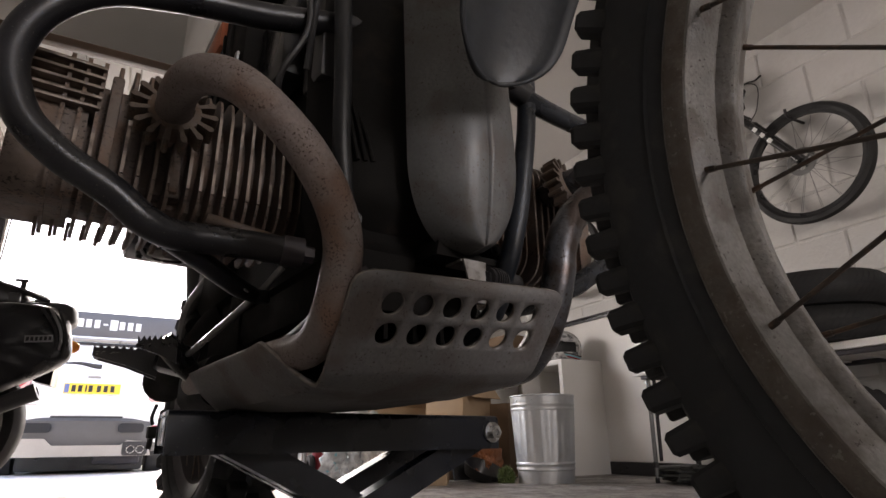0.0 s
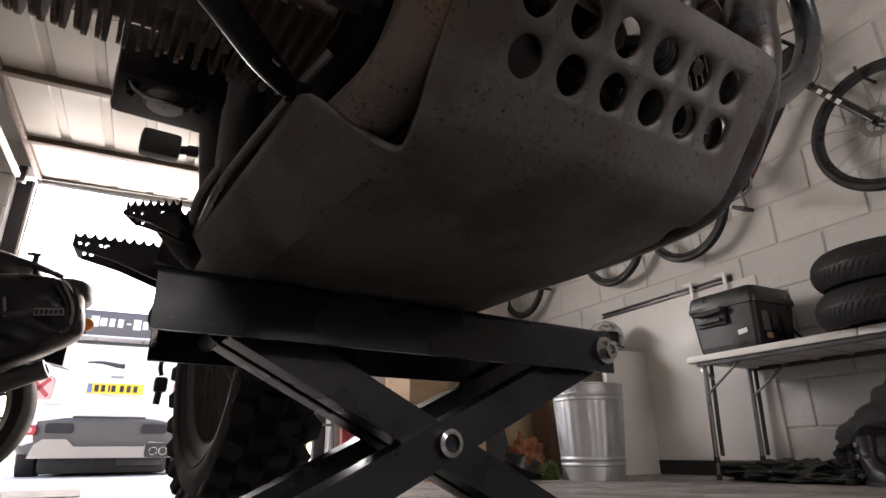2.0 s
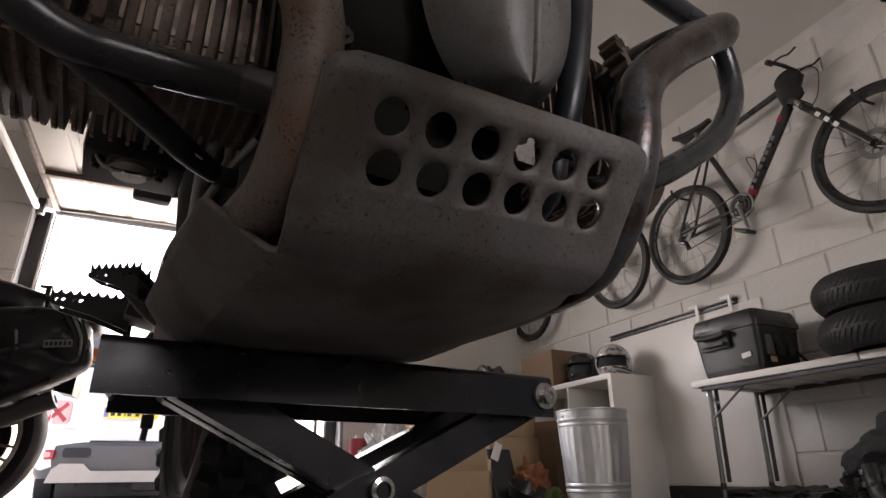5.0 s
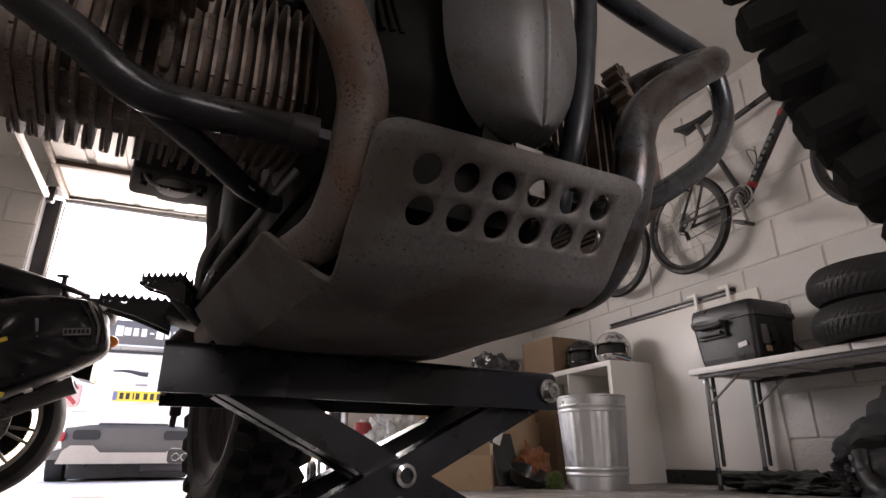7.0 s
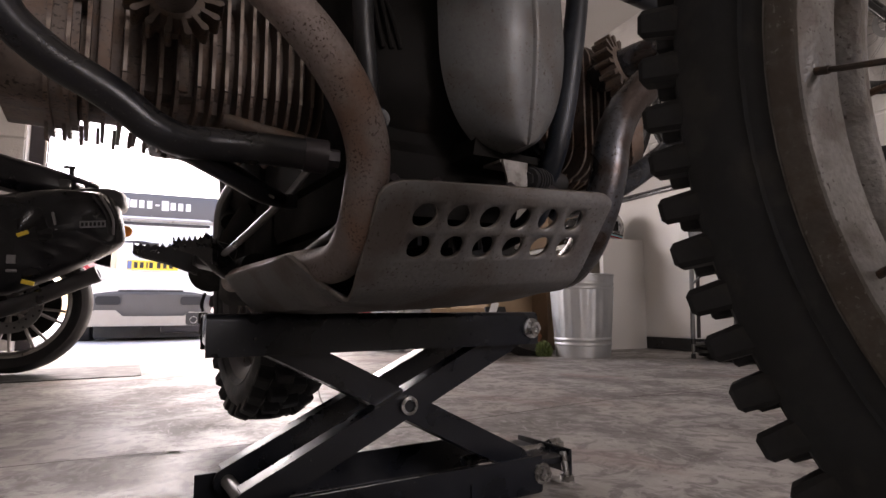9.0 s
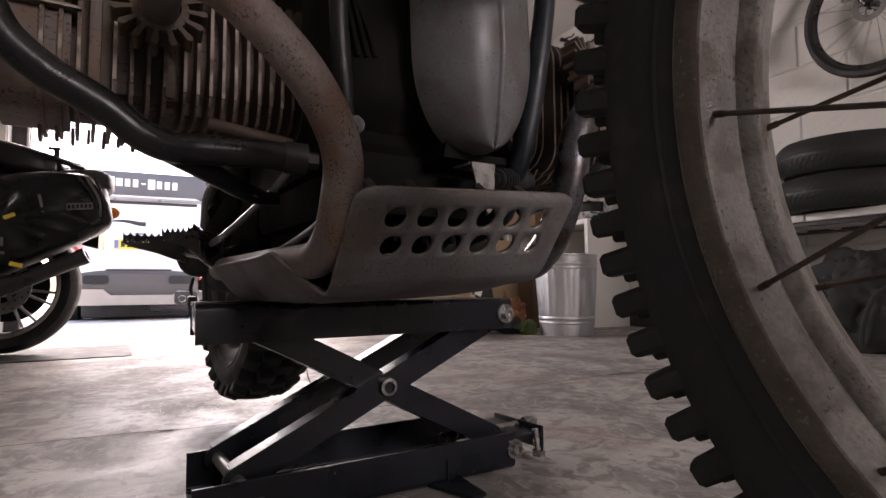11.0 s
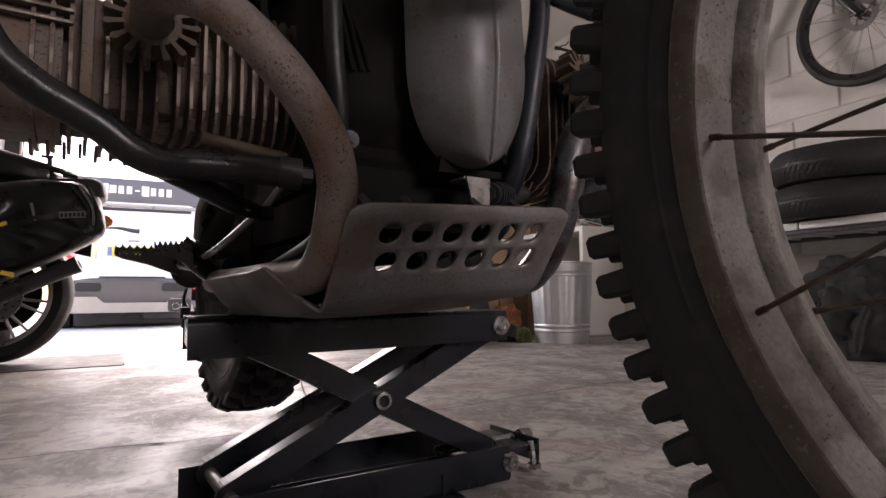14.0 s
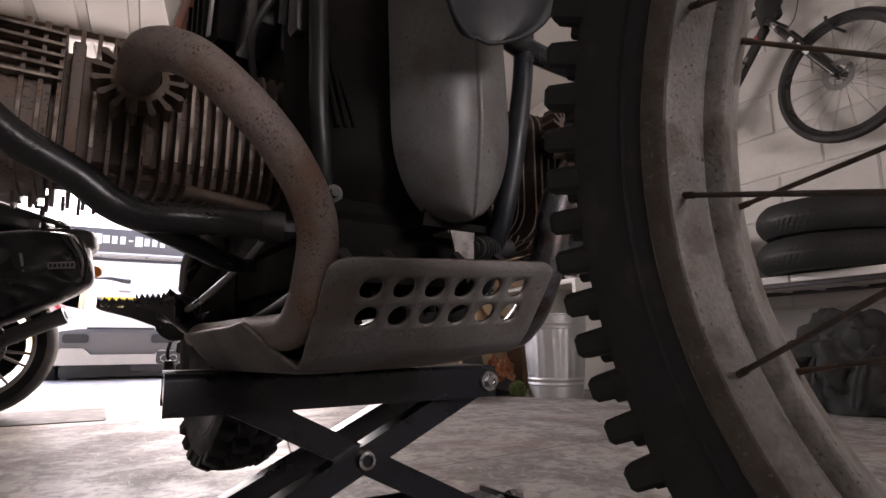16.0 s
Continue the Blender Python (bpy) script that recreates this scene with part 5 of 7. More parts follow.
helmet("helmet", pose(3.17, 3.66, SH, 0, 0, -62), HELMETWHITE, "white graphic full-face helmet with visor raised on the shelf", True)
helmet("helmet", pose(3.16, 4.00, SH, 0, 0, -75), mat("black_helmet_shell", (0.02, 0.02, 0.021), 0.25, vary=0.1, scale=10, bump=0.0), "glossy black full-face helmet on the white shelf")


def carton(name, m, x, y, z, label, material=None, flaps=0, tape=True, marks=False):
    """A cardboard box with its base at z = 0, its flaps standing open or shut, and a strip of tape."""
    material = material or CARD
    c = thing(name, m, label, "cardboard box", "cardboard boxes")
    bm = B()
    t = 0.005
    for cx, cy, sx, sy in ((0, -y / 2 + t / 2, x, t), (0, y / 2 - t / 2, x, t), (-x / 2 + t / 2, 0, t, y - 2 * t), (x / 2 - t / 2, 0, t, y - 2 * t)):
        box(bm, cx, cy, z / 2, sx, sy, z, bevel=0.0015)
    box(bm, 0, 0, t / 2, x - 2 * t, y - 2 * t, t)
    if not flaps:
        box(bm, 0, 0, z - t / 2, x - 0.004, y - 0.004, t)
    part("carton", bm, material, c)
    if flaps:
        for sgn, ang in ((-1, flaps), (1, flaps * 0.8)):
            bm = B()
            box(bm, 0, 0, 0, x - 0.01, y * 0.45, 0.005, bevel=0.001)
            part("flap", bm, material, c, m=Matrix.Translation((0, sgn * y / 2, z)) @ Matrix.Rotation(radians(sgn * (ang - 90)), 4, 'X') @ Matrix.Translation((0, sgn * y * 0.225, 0.002)))
    elif tape:
        bm = B()
        box(bm, 0, 0, z + 0.0012, x + 0.002, 0.05, 0.0012)
        part("tape", bm, mat("packing_tape", (0.45, 0.34, 0.22), 0.25, vary=0.05, bump=0.0), c)
    if marks:
        for k in range(7):
            bm = B()
            box(bm, -x / 2 - 0.0008, -y * 0.33 + 0.03 * k, z * 0.66, 0.0012, 0.016, 0.04)
            part("print", bm, CARDDARK, c)
    return c


carton("cardboard_box", pose(3.14, 4.38, SH, 0, 0, 3), 0.34, 0.42, 0.29, "brown cardboard box with faint print on the shelf", CARDDARK, marks=True)
carton("cardboard_box", pose(1.815, 3.50, 0, 0, 0, -32), 0.34, 0.30, 0.185, "small open cardboard box on the concrete floor", CARD, flaps=150)
carton("cardboard_box", pose(2.30, 3.95, 0, 0, 0, 12), 0.46, 0.42, 0.40, "large cardboard box standing on the floor", CARD, marks=True)
carton("cardboard_box", pose(2.33, 3.90, 0.40, 0, 0, 24), 0.36, 0.33, 0.25, "open cardboard box stacked on another box", CARD, flaps=35)
carton("cardboard_box", pose(2.70, 3.88, 0, 0, 0, 20), 0.34, 0.34, 0.50, "brown cardboard box pushed up beside the white shelf", CARDDARK)
carton("cardboard_box", pose(2.16, 4.68, 0, 0, 0, -6), 0.72, 0.50, 0.50, "wide cardboard box by the door wall", CARD)
carton("cardboard_box", pose(2.20, 4.66, 0.50, 0, 0, 5), 0.60, 0.42, 0.22, "flat cardboard box stacked on a wide one", CARD)
carton("cardboard_box", pose(2.75, 4.72, 0, 0, 0, 4), 0.40, 0.40, 0.62, "tall dark cardboard box beside the wall", CARDDARK)


def heap(name, m, sx, sy, sz, material, label, category, seed=1.0, rough=0.35, freq=3.0, parts=()):
    """A soft crumpled thing: a flattened lump with folds, resting on z = 0."""
    bm = B()
    bmesh.ops.create_icosphere(bm, subdivisions=5, radius=1.0)
    for v in bm.verts:
        d = v.co.copy()
        n1 = noise.noise(d * freq + Vector((seed, 0, seed)))
        n2 = noise.noise(d * freq * 2.7 + Vector((0, seed, 0)))
        fold = abs(noise.noise(d * freq * 1.4 + Vector((seed * 3, 1, 0))))
        v.co = d * (1 + rough * n1 + rough * 0.4 * n2 - rough * 0.8 * (0.3 - min(0.3, fold)))
        v.co.x, v.co.y, v.co.z = v.co.x * sx, v.co.y * sy, max(v.co.z * sz + sz * 0.55, 0.002 + 0.004 * n2)
    return solid(name, bm, material, label, category, m=m)


heap("dust_sheet_bag", pose(2.42, 4.18, 0.62), 0.22, 0.20, 0.20, mat("dark_film", (0.03, 0.032, 0.035), 0.22, vary=0.3, scale=9, bump=0.3), "crumpled dark plastic bag on the boxes", "plastic bag", 2.0, 0.18)
heap("plastic_bag", pose(1.66, 4.20, 0), 0.22, 0.18, 0.30, mat("clear_film", (0.60, 0.62, 0.63), 0.2, vary=0.4, scale=16, bump=0.5, tint=(0.18, 0.45, 0.52), tint_at=0.60, tint_amount=0.9), "crumpled clear plastic wrapping with teal strips", "plastic bag", 5.0, 0.5, 3.5)
heap("paper_sack", pose(1.72, 3.98, 0), 0.10, 0.09, 0.16, mat("white_paper", (0.66, 0.65, 0.62), 0.7, vary=0.1, scale=9, bump=0.3), "crumpled white paper bag on the floor", "paper bag", 7.0, 0.35)
heap("orange_bag", pose(2.34, 3.58, 0), 0.11, 0.10, 0.15, ORANGE, "orange plastic bag beside the metal bin", "bag", 3.0, 0.35)
heap("green_bag", pose(2.27, 3.24, 0), 0.05, 0.045, 0.06, GREEN, "small green leafy bag beside the bin", "bag", 9.0, 0.5, 5.0)
tin = thing("red_tin", pose(1.60, 4.82, 0), "red tin standing beside the cardboard boxes", "tin")
bm = B()
lathe(bm, [(0, 0), (0.075, 0), (0.078, 0.01), (0.075, 0.02), (0.075, 0.42), (0.078, 0.43), (0.07, 0.435), (0, 0.435)], 36)
part("body", bm, REDTIN, tin)
bm = B()
lathe(bm, [(0, 0.435), (0.03, 0.435), (0.03, 0.46), (0, 0.46)], 20)
part("cap", bm, WHITEBOARD, tin)
# black trug lying by the bin
trug = thing("rubber_trug", pose(2.20, 3.42, 0, 0, 0, 24) @ Matrix.Diagonal((0.86, 0.86, 0.62, 1)), "black flexible rubber trug tipped on the floor", "trug")
bm = B()
TM = Matrix.Translation((0, 0, 0.075)) @ Matrix.Rotation(radians(34), 4, 'X') @ Matrix.Translation((0, 0, -0.03))
lathe(bm, [(0.0, 0.0), (0.11, 0.0), (0.165, 0.11), (0.172, 0.112), (0.172, 0.104), (0.168, 0.104), (0.116, -0.004), (0.0, -0.005)], 44, TM)
part("bowl", bm, mat("trug_rubber", (0.015, 0.015, 0.016), 0.4, vary=0.2, scale=15, bump=0.1), trug)
board = thing("folded_board", pose(2.17, 3.62, 0), "dark board leaning with a white paper edge", "board")
bm = B()
box(bm, 0, 0, 0.16, 0.16, 0.02, 0.33, Matrix.Rotation(radians(-22), 4, 'X'), bevel=0.003)
part("panel", bm, PLASTICBLACK, board)
bm = B()
box(bm, -0.055, -0.02, 0.30, 0.05, 0.004, 0.12, Matrix.Rotation(radians(-22), 4, 'X') @ Matrix.Rotation(radians(30), 4, 'Y'))
part("paper", bm, WHITEPRINT, board)
# stand with a pole near the door
stand = thing("sack_truck", pose(1.36, 4.78, 0), "grey tubular sack truck leaning by the door", "sack truck")
for x in (-0.10, 0.10):
    bm = B()
    rod(bm, (x, 0, 0.05), (x, 0.12, 1.1), 0.013, seg=14)
    part("upright", bm, GREYSTEEL, stand)
    bm = B()
    lathe(bm, [(0.03, -0.02), (0.07, -0.022), (0.078, 0), (0.07, 0.022), (0.03, 0.02)], 28, Matrix.Translation((x * 1.5, 0.03, 0.08)) @ Matrix.Rotation(radians(90), 4, 'Y'), close=True)
    part("wheel", bm, RUBBERCLEAN, stand)
for z in (0.35, 0.7, 1.05):
    bm = B()
    rod(bm, (-0.10, z * 0.114 - 0.006, z), (0.10, z * 0.114 - 0.006, z), 0.010, seg=12)
    part("rung", bm, GREYSTEEL, stand)


# ================= folding table =================
table = thing("folding_table", pose(0, 0, 0), "white plastic folding table with grey steel legs", "folding table")
TX0, TX1, TY0, TY1, TZ = 2.88, 3.385, 0.92, 2.725, 0.640
for y0, y1 in ((TY0, 1.816), (1.824, TY1)):
    bm = B()
    box(bm, (TX0 + TX1) / 2, (y0 + y1) / 2, TZ - 0.018, TX1 - TX0, y1 - y0, 0.036, bevel=0.008)
    part("tabletop", bm, PLASTICTABLE, table, "white textured plastic half of the top")
    for k in range(5):
        bm = B()
        box(bm, (TX0 + TX1) / 2, y0 + 0.10 + 0.175 * k, TZ - 0.041, TX1 - TX0 - 0.10, 0.028, 0.010, bevel=0.003)
        part("under_rib", bm, PLASTICTABLE, table)
for x in (TX0 + 0.028, TX1 - 0.028):
    bm = B()
    box(bm, x, (TY0 + TY1) / 2, TZ - 0.047, 0.022, TY1 - TY0 - 0.10, 0.022, bevel=0.003)
    part("side_bar", bm, DARKSTEEL, table, "dark steel edge rail")
for y, sgn in ((2.655, 1), (1.00, -1)):
    for x in (2.935, 3.305):
        bm = B()
        rod(bm, (x, y, TZ - 0.045), (x + 0.004, y + 0.02 * sgn, 0.10), 0.0125, seg=16)
        rod(bm, (x + 0.004, y + 0.02 * sgn, 0.10), (x + 0.004, y + 0.022 * sgn, 0.004), 0.010, seg=16)
        leg = part("leg", bm, GREYSTEEL, table)
        bm = B()
        rod(bm, (x + 0.004, y + 0.02 * sgn, 0.115), (x + 0.004, y + 0.02 * sgn, 0.085), 0.0150, seg=16)
        part("collar", bm, PLASTICBLACK, leg)
        bm = B()
        rod(bm, (x + 0.004, y + 0.022 * sgn, 0.028), (x + 0.004, y + 0.022 * sgn, 0.0), 0.013, seg=16)
        part("foot", bm, PLASTICBLACK, leg, "black plastic foot")
        bm = B()
        rod(bm, (x + 0.04, y - 0.01 * sgn, TZ - 0.045), (x + 0.044, y + 0.012 * sgn, 0.12), 0.0105, seg=14)
        part("inner_leg", bm, DARKSTEEL, table)
        bm = B()
        rod(bm, (x, y, 0.44), (x, y - 0.22 * sgn, TZ - 0.05), 0.007, seg=10)
        part("brace", bm, GREYSTEEL, table)
    bm = B()
    rod(bm, (2.94, y + 0.02 * sgn, 0.085), (3.31, y + 0.02 * sgn, 0.085), 0.010, seg=14)
    part("cross_bar", bm, GREYSTEEL, table)
    bm = B()
    box(bm, 2.96, y + 0.008, 0.545, 0.012, 0.09, 0.014, Matrix.Rotation(radians(40 * sgn), 4, 'X'))
    part("lock_link", bm, CHROME, table, "bright locking link")

# ---- hard case on the table ----
case = thing("pannier_case", pose(3.105, 2.50, TZ) @ Matrix.Diagonal((1, 1, 1.17, 1)), "black hard plastic motorcycle case on the folding table", "luggage case")
bm = B()
for z0, z1, a0, a1 in ((0.0, 0.035, 0.86, 0.90), (0.035, 0.205, 0.90, 0.985)):
    lo = [(x * a0, y * a0, z0) for x, y in rounded(0.34, 0.415, 0.03)]
    hi = [(x * a1, y * a1, z1) for x, y in rounded(0.34, 0.415, 0.03)]
    vs = [[bm.verts.new(p) for p in r] for r in (lo, hi)]
    for k in range(len(lo)):
        bm.faces.new((vs[0][k], vs[0][(k + 1) % len(lo)], vs[1][(k + 1) % len(lo)], vs[1][k]))
    if z0 == 0:
        bm.faces.new(vs[0][::-1])
    else:
        bm.faces.new(vs[1])
part("body", bm, CASEBLACK, case)
bm = B()
prism(bm, rounded(0.352, 0.428, 0.03), 0.022, Matrix.Translation((0, 0, 0.206)))
part("seam", bm, PLASTICBLACK, case)
bm = B()
rows = [[(x * a, y * a, z) for x, y in rounded(0.345, 0.42, 0.03) + rounded(0.345, 0.42, 0.03)[:1]] for z, a in ((0.228, 1.0), (0.258, 0.985), (0.281, 0.94), (0.290, 0.80), (0.292, 0.02))]
sheet(bm, rows)
part("lid", bm, CASEBLACK, case, "black ribbed lid")
bm = B()
box(bm, -0.176, 0.060, 0.168, 0.014, 0.19, 0.080, bevel=0.006)
part("handle_recess", bm, PLASTICBLACK, case)
bm = B()
tube(bm, [(-0.180, -0.030, 0.196), (-0.206, -0.027, 0.196), (-0.208, -0.020, 0.190), (-0.208, 0.060, 0.186), (-0.208, 0.140, 0.190), (-0.206, 0.147, 0.196), (-0.180, 0.150, 0.196)], 0.012, 10, 5)
box(bm, -0.196, 0.060, 0.150, 0.016, 0.15, 0.018, bevel=0.004)
part("handle", bm, PLASTICBLACK, case, "black carrying handle")
for y, mt, w, z, h in ((-0.110, WHITEPRINT, 0.055, 0.082, 0.022),):
    bm = B()
    box(bm, -0.1635, y, z, 0.002, w, h, Matrix.Rotation(radians(-6), 4, 'X'))
    part("label", bm, mt, case, "white sticker")
for x, mt in ((-0.09, CASESTRIP), (-0.02, BLACKPAINT), (0.07, BLACKPAINT)):
    bm = B()
    box(bm, x, -0.196, 0.15, 0.05, 0.010, 0.15, Matrix.Rotation(radians(-3), 4, 'X'), bevel=0.003)
    part("side_rib", bm, mt, case)
bm = B()
box(bm, -0.085, -0.2035, 0.055, 0.045, 0.002, 0.025)
part("label", bm, CARD, case)
bm = B()
box(bm, 0.06, -0.205, 0.235, 0.05, 0.006, 0.02)
part("badge", bm, GREYPRINT, case, "grey oval badge")
bm = B()
tube(bm, [(0.12, -0.19, 0.10), (0.145, -0.23, 0.05), (0.16, -0.28, 0.012)], 0.007, 8, 5)
part("strap", bm, CLOTH, case)


# ---- stacked road tyres ----
def road_tyre(name, m, label):
    t = thing(name, m, label, "tyre", "spare tyres")
    bm = B()
    prof = [(0.215, -0.062), (0.225, -0.070), (0.262, -0.082), (0.292, -0.075), (0.318, -0.045), (0.328, 0.0), (0.318, 0.045), (0.292, 0.075), (0.262, 0.082), (0.225, 0.070), (0.215, 0.062), (0.225, 0.058), (0.285, 0.03), (0.295, 0.0), (0.285, -0.03), (0.225, -0.058)]
    lathe(bm, prof, 88, close=True)
    carc = part("carcass", bm, RUBBERCLEAN, t)
    # raised tread bars between slanting grooves
    bar = B()
    rows = []
    for i in range(7):
        f = i / 6
        h = 0.006 + 0.066 * f
        r = 0.3285 - 0.0105 * f - 0.026 * f ** 2.6 + 0.0034
        a0 = radians(9 * f)
        rows.append([(r * math.cos(a0 + d), r * math.sin(a0 + d), h) for d in (radians(-1.75), radians(-0.6), radians(0.6), radians(1.75))])
    sheet(bar, rows)
    bar_m = to_mesh("tread_bar", bar, RUBBERCLEAN)
    for k in range(72):
        for flip in (0, 1):
            o = new("tread_bar", bar_m)
            o.parent = carc
            o.matrix_basis = Matrix.Rotation(2 * math.pi * (k + 0.5 * flip) / 72, 4, 'Z') @ (Matrix.Rotation(math.pi, 4, 'X') if flip else Matrix())
    return t


road_tyre("tyre", pose(3.06, 1.695, TZ + 0.083), "black road tyre lying on the folding table")
road_tyre("tyre", pose(3.05, 1.675, TZ + 0.250, 1.5, -1.0, 20), "black road tyre stacked on another tyre")

# ---- clothes under the table ----
heap("jacket", pose(3.06, 2.36, 0), 0.17, 0.32, 0.065, mat("camouflage_cloth", (0.03, 0.032, 0.03), 0.8, vary=0.4, scale=14, fine=160, bump=0.3, tint=(0.09, 0.09, 0.085), tint_at=0.58, tint_amount=0.8), "crumpled dark patterned jacket on the floor", "jacket", 4.0, 0.5, 3.4)
heap("riding_trousers", pose(3.10, 2.02, 0), 0.15, 0.13, 0.09, CLOTH, "crumpled black riding trousers on the floor", "trousers", 6.0, 0.5, 3.0)
kit = heap("kit_bag", pose(3.10, 1.70, 0), 0.19, 0.25, 0.30, CLOTH, "black cloth kit bag standing under the table", "bag", 8.0, 0.30, 2.0)
for k in range(2):
    bm = B()
    tube(bm, [(-0.12, -0.16 + 0.2 * k, 0.30), (-0.18, -0.13 + 0.2 * k, 0.24), (-0.20, -0.10 + 0.2 * k, 0.13), (-0.19, -0.08 + 0.2 * k, 0.04)], 0.010, 8, 5)
    part("strap", bm, CLOTH, kit)
bm = B()
bmesh.ops.create_icosphere(bm, subdivisions=4, radius=1.0)
for v in bm.verts:
    d = v.co.copy()
    k = 1 + 0.22 * noise.noise(d * 2.2 + Vector((3, 0, 0))) + 0.10 * noise.noise(d * 6)
    v.co = Vector((d.x * 0.10 * k - 0.07, d.y * 0.19 * k + 0.20, d.z * 0.075 * k + 0.265 - 0.10 * max(0.0, d.y)))
part("sleeve", bm, CLOTH, kit, "black sleeve hanging over the boots")
LEATHER = mat("boot_leather", (0.020, 0.019, 0.020), 0.42, vary=0.35, scale=18, bump=0.25)


def riding_boot(m):
    """A tall boot: a round shaft drawn in at the ankle, a toe, a sole, two straps with buckles."""
    b = thing("riding_boot", m, "tall black worn riding boot standing on the floor", "boot", "riding boots")
    bm = B()
    rows = []
    for z, rx, ry, oy in ((0.018, 0.042, 0.118, -0.060), (0.045, 0.044, 0.116, -0.060), (0.072, 0.042, 0.090, -0.035), (0.100, 0.042, 0.058, -0.004), (0.14, 0.044, 0.048, 0.008), (0.18, 0.048, 0.052, 0.010), (0.215, 0.050, 0.054, 0.010)):
        rows.append([(rx * math.cos(a) + 0.005 * noise.noise(Vector((math.cos(a) * 2, math.sin(a) * 2, z * 25))), oy + ry * math.sin(a), z) for a in (2 * math.pi * k / 28 for k in range(29))])
    sheet(bm, rows)
    part("upper", bm, LEATHER, b)
    bm = B()
    prism(bm, [(0.047 * math.cos(a), -0.060 + 0.124 * math.sin(a)) for a in (2 * math.pi * k / 28 for k in range(28))], 0.020)
    part("sole", bm, RUBBERCLEAN, b)
    for z in (0.115, 0.165):
        bm = B()
        lathe(bm, [(0.0485, -0.009), (0.0515, -0.009), (0.0515, 0.009), (0.0485, 0.009)], 28, Matrix.Translation((0, 0.008, z)) @ Matrix.Diagonal((1, 1.08, 1, 1)), close=True)
        st = part("strap", bm, PLASTICBLACK, b)
        bm = B()
        box(bm, -0.0525, -0.004, z, 0.006, 0.026, 0.020, bevel=0.002)
        part("buckle", bm, GREYSTEEL, st)
    return b


riding_boot(pose(3.00, 1.95, 0, 0, 0, -38))
riding_boot(pose(3.13, 1.96, 0, 0, 0, -20))
socket = thing("socket_outlet", pose(XR, 1.20, 1.05), "white double socket outlet on the block wall", "socket")
bm = B()
box(bm, -0.012, 0, 0, 0.024, 0.15, 0.09, bevel=0.004)
part("faceplate", bm, WHITEBOARD, socket)
for y in (-0.035, 0.035):
    bm = B()
    box(bm, -0.0255, y, -0.01, 0.003, 0.02, 0.02)
    part("pin_hole", bm, GREYPRINT, socket)


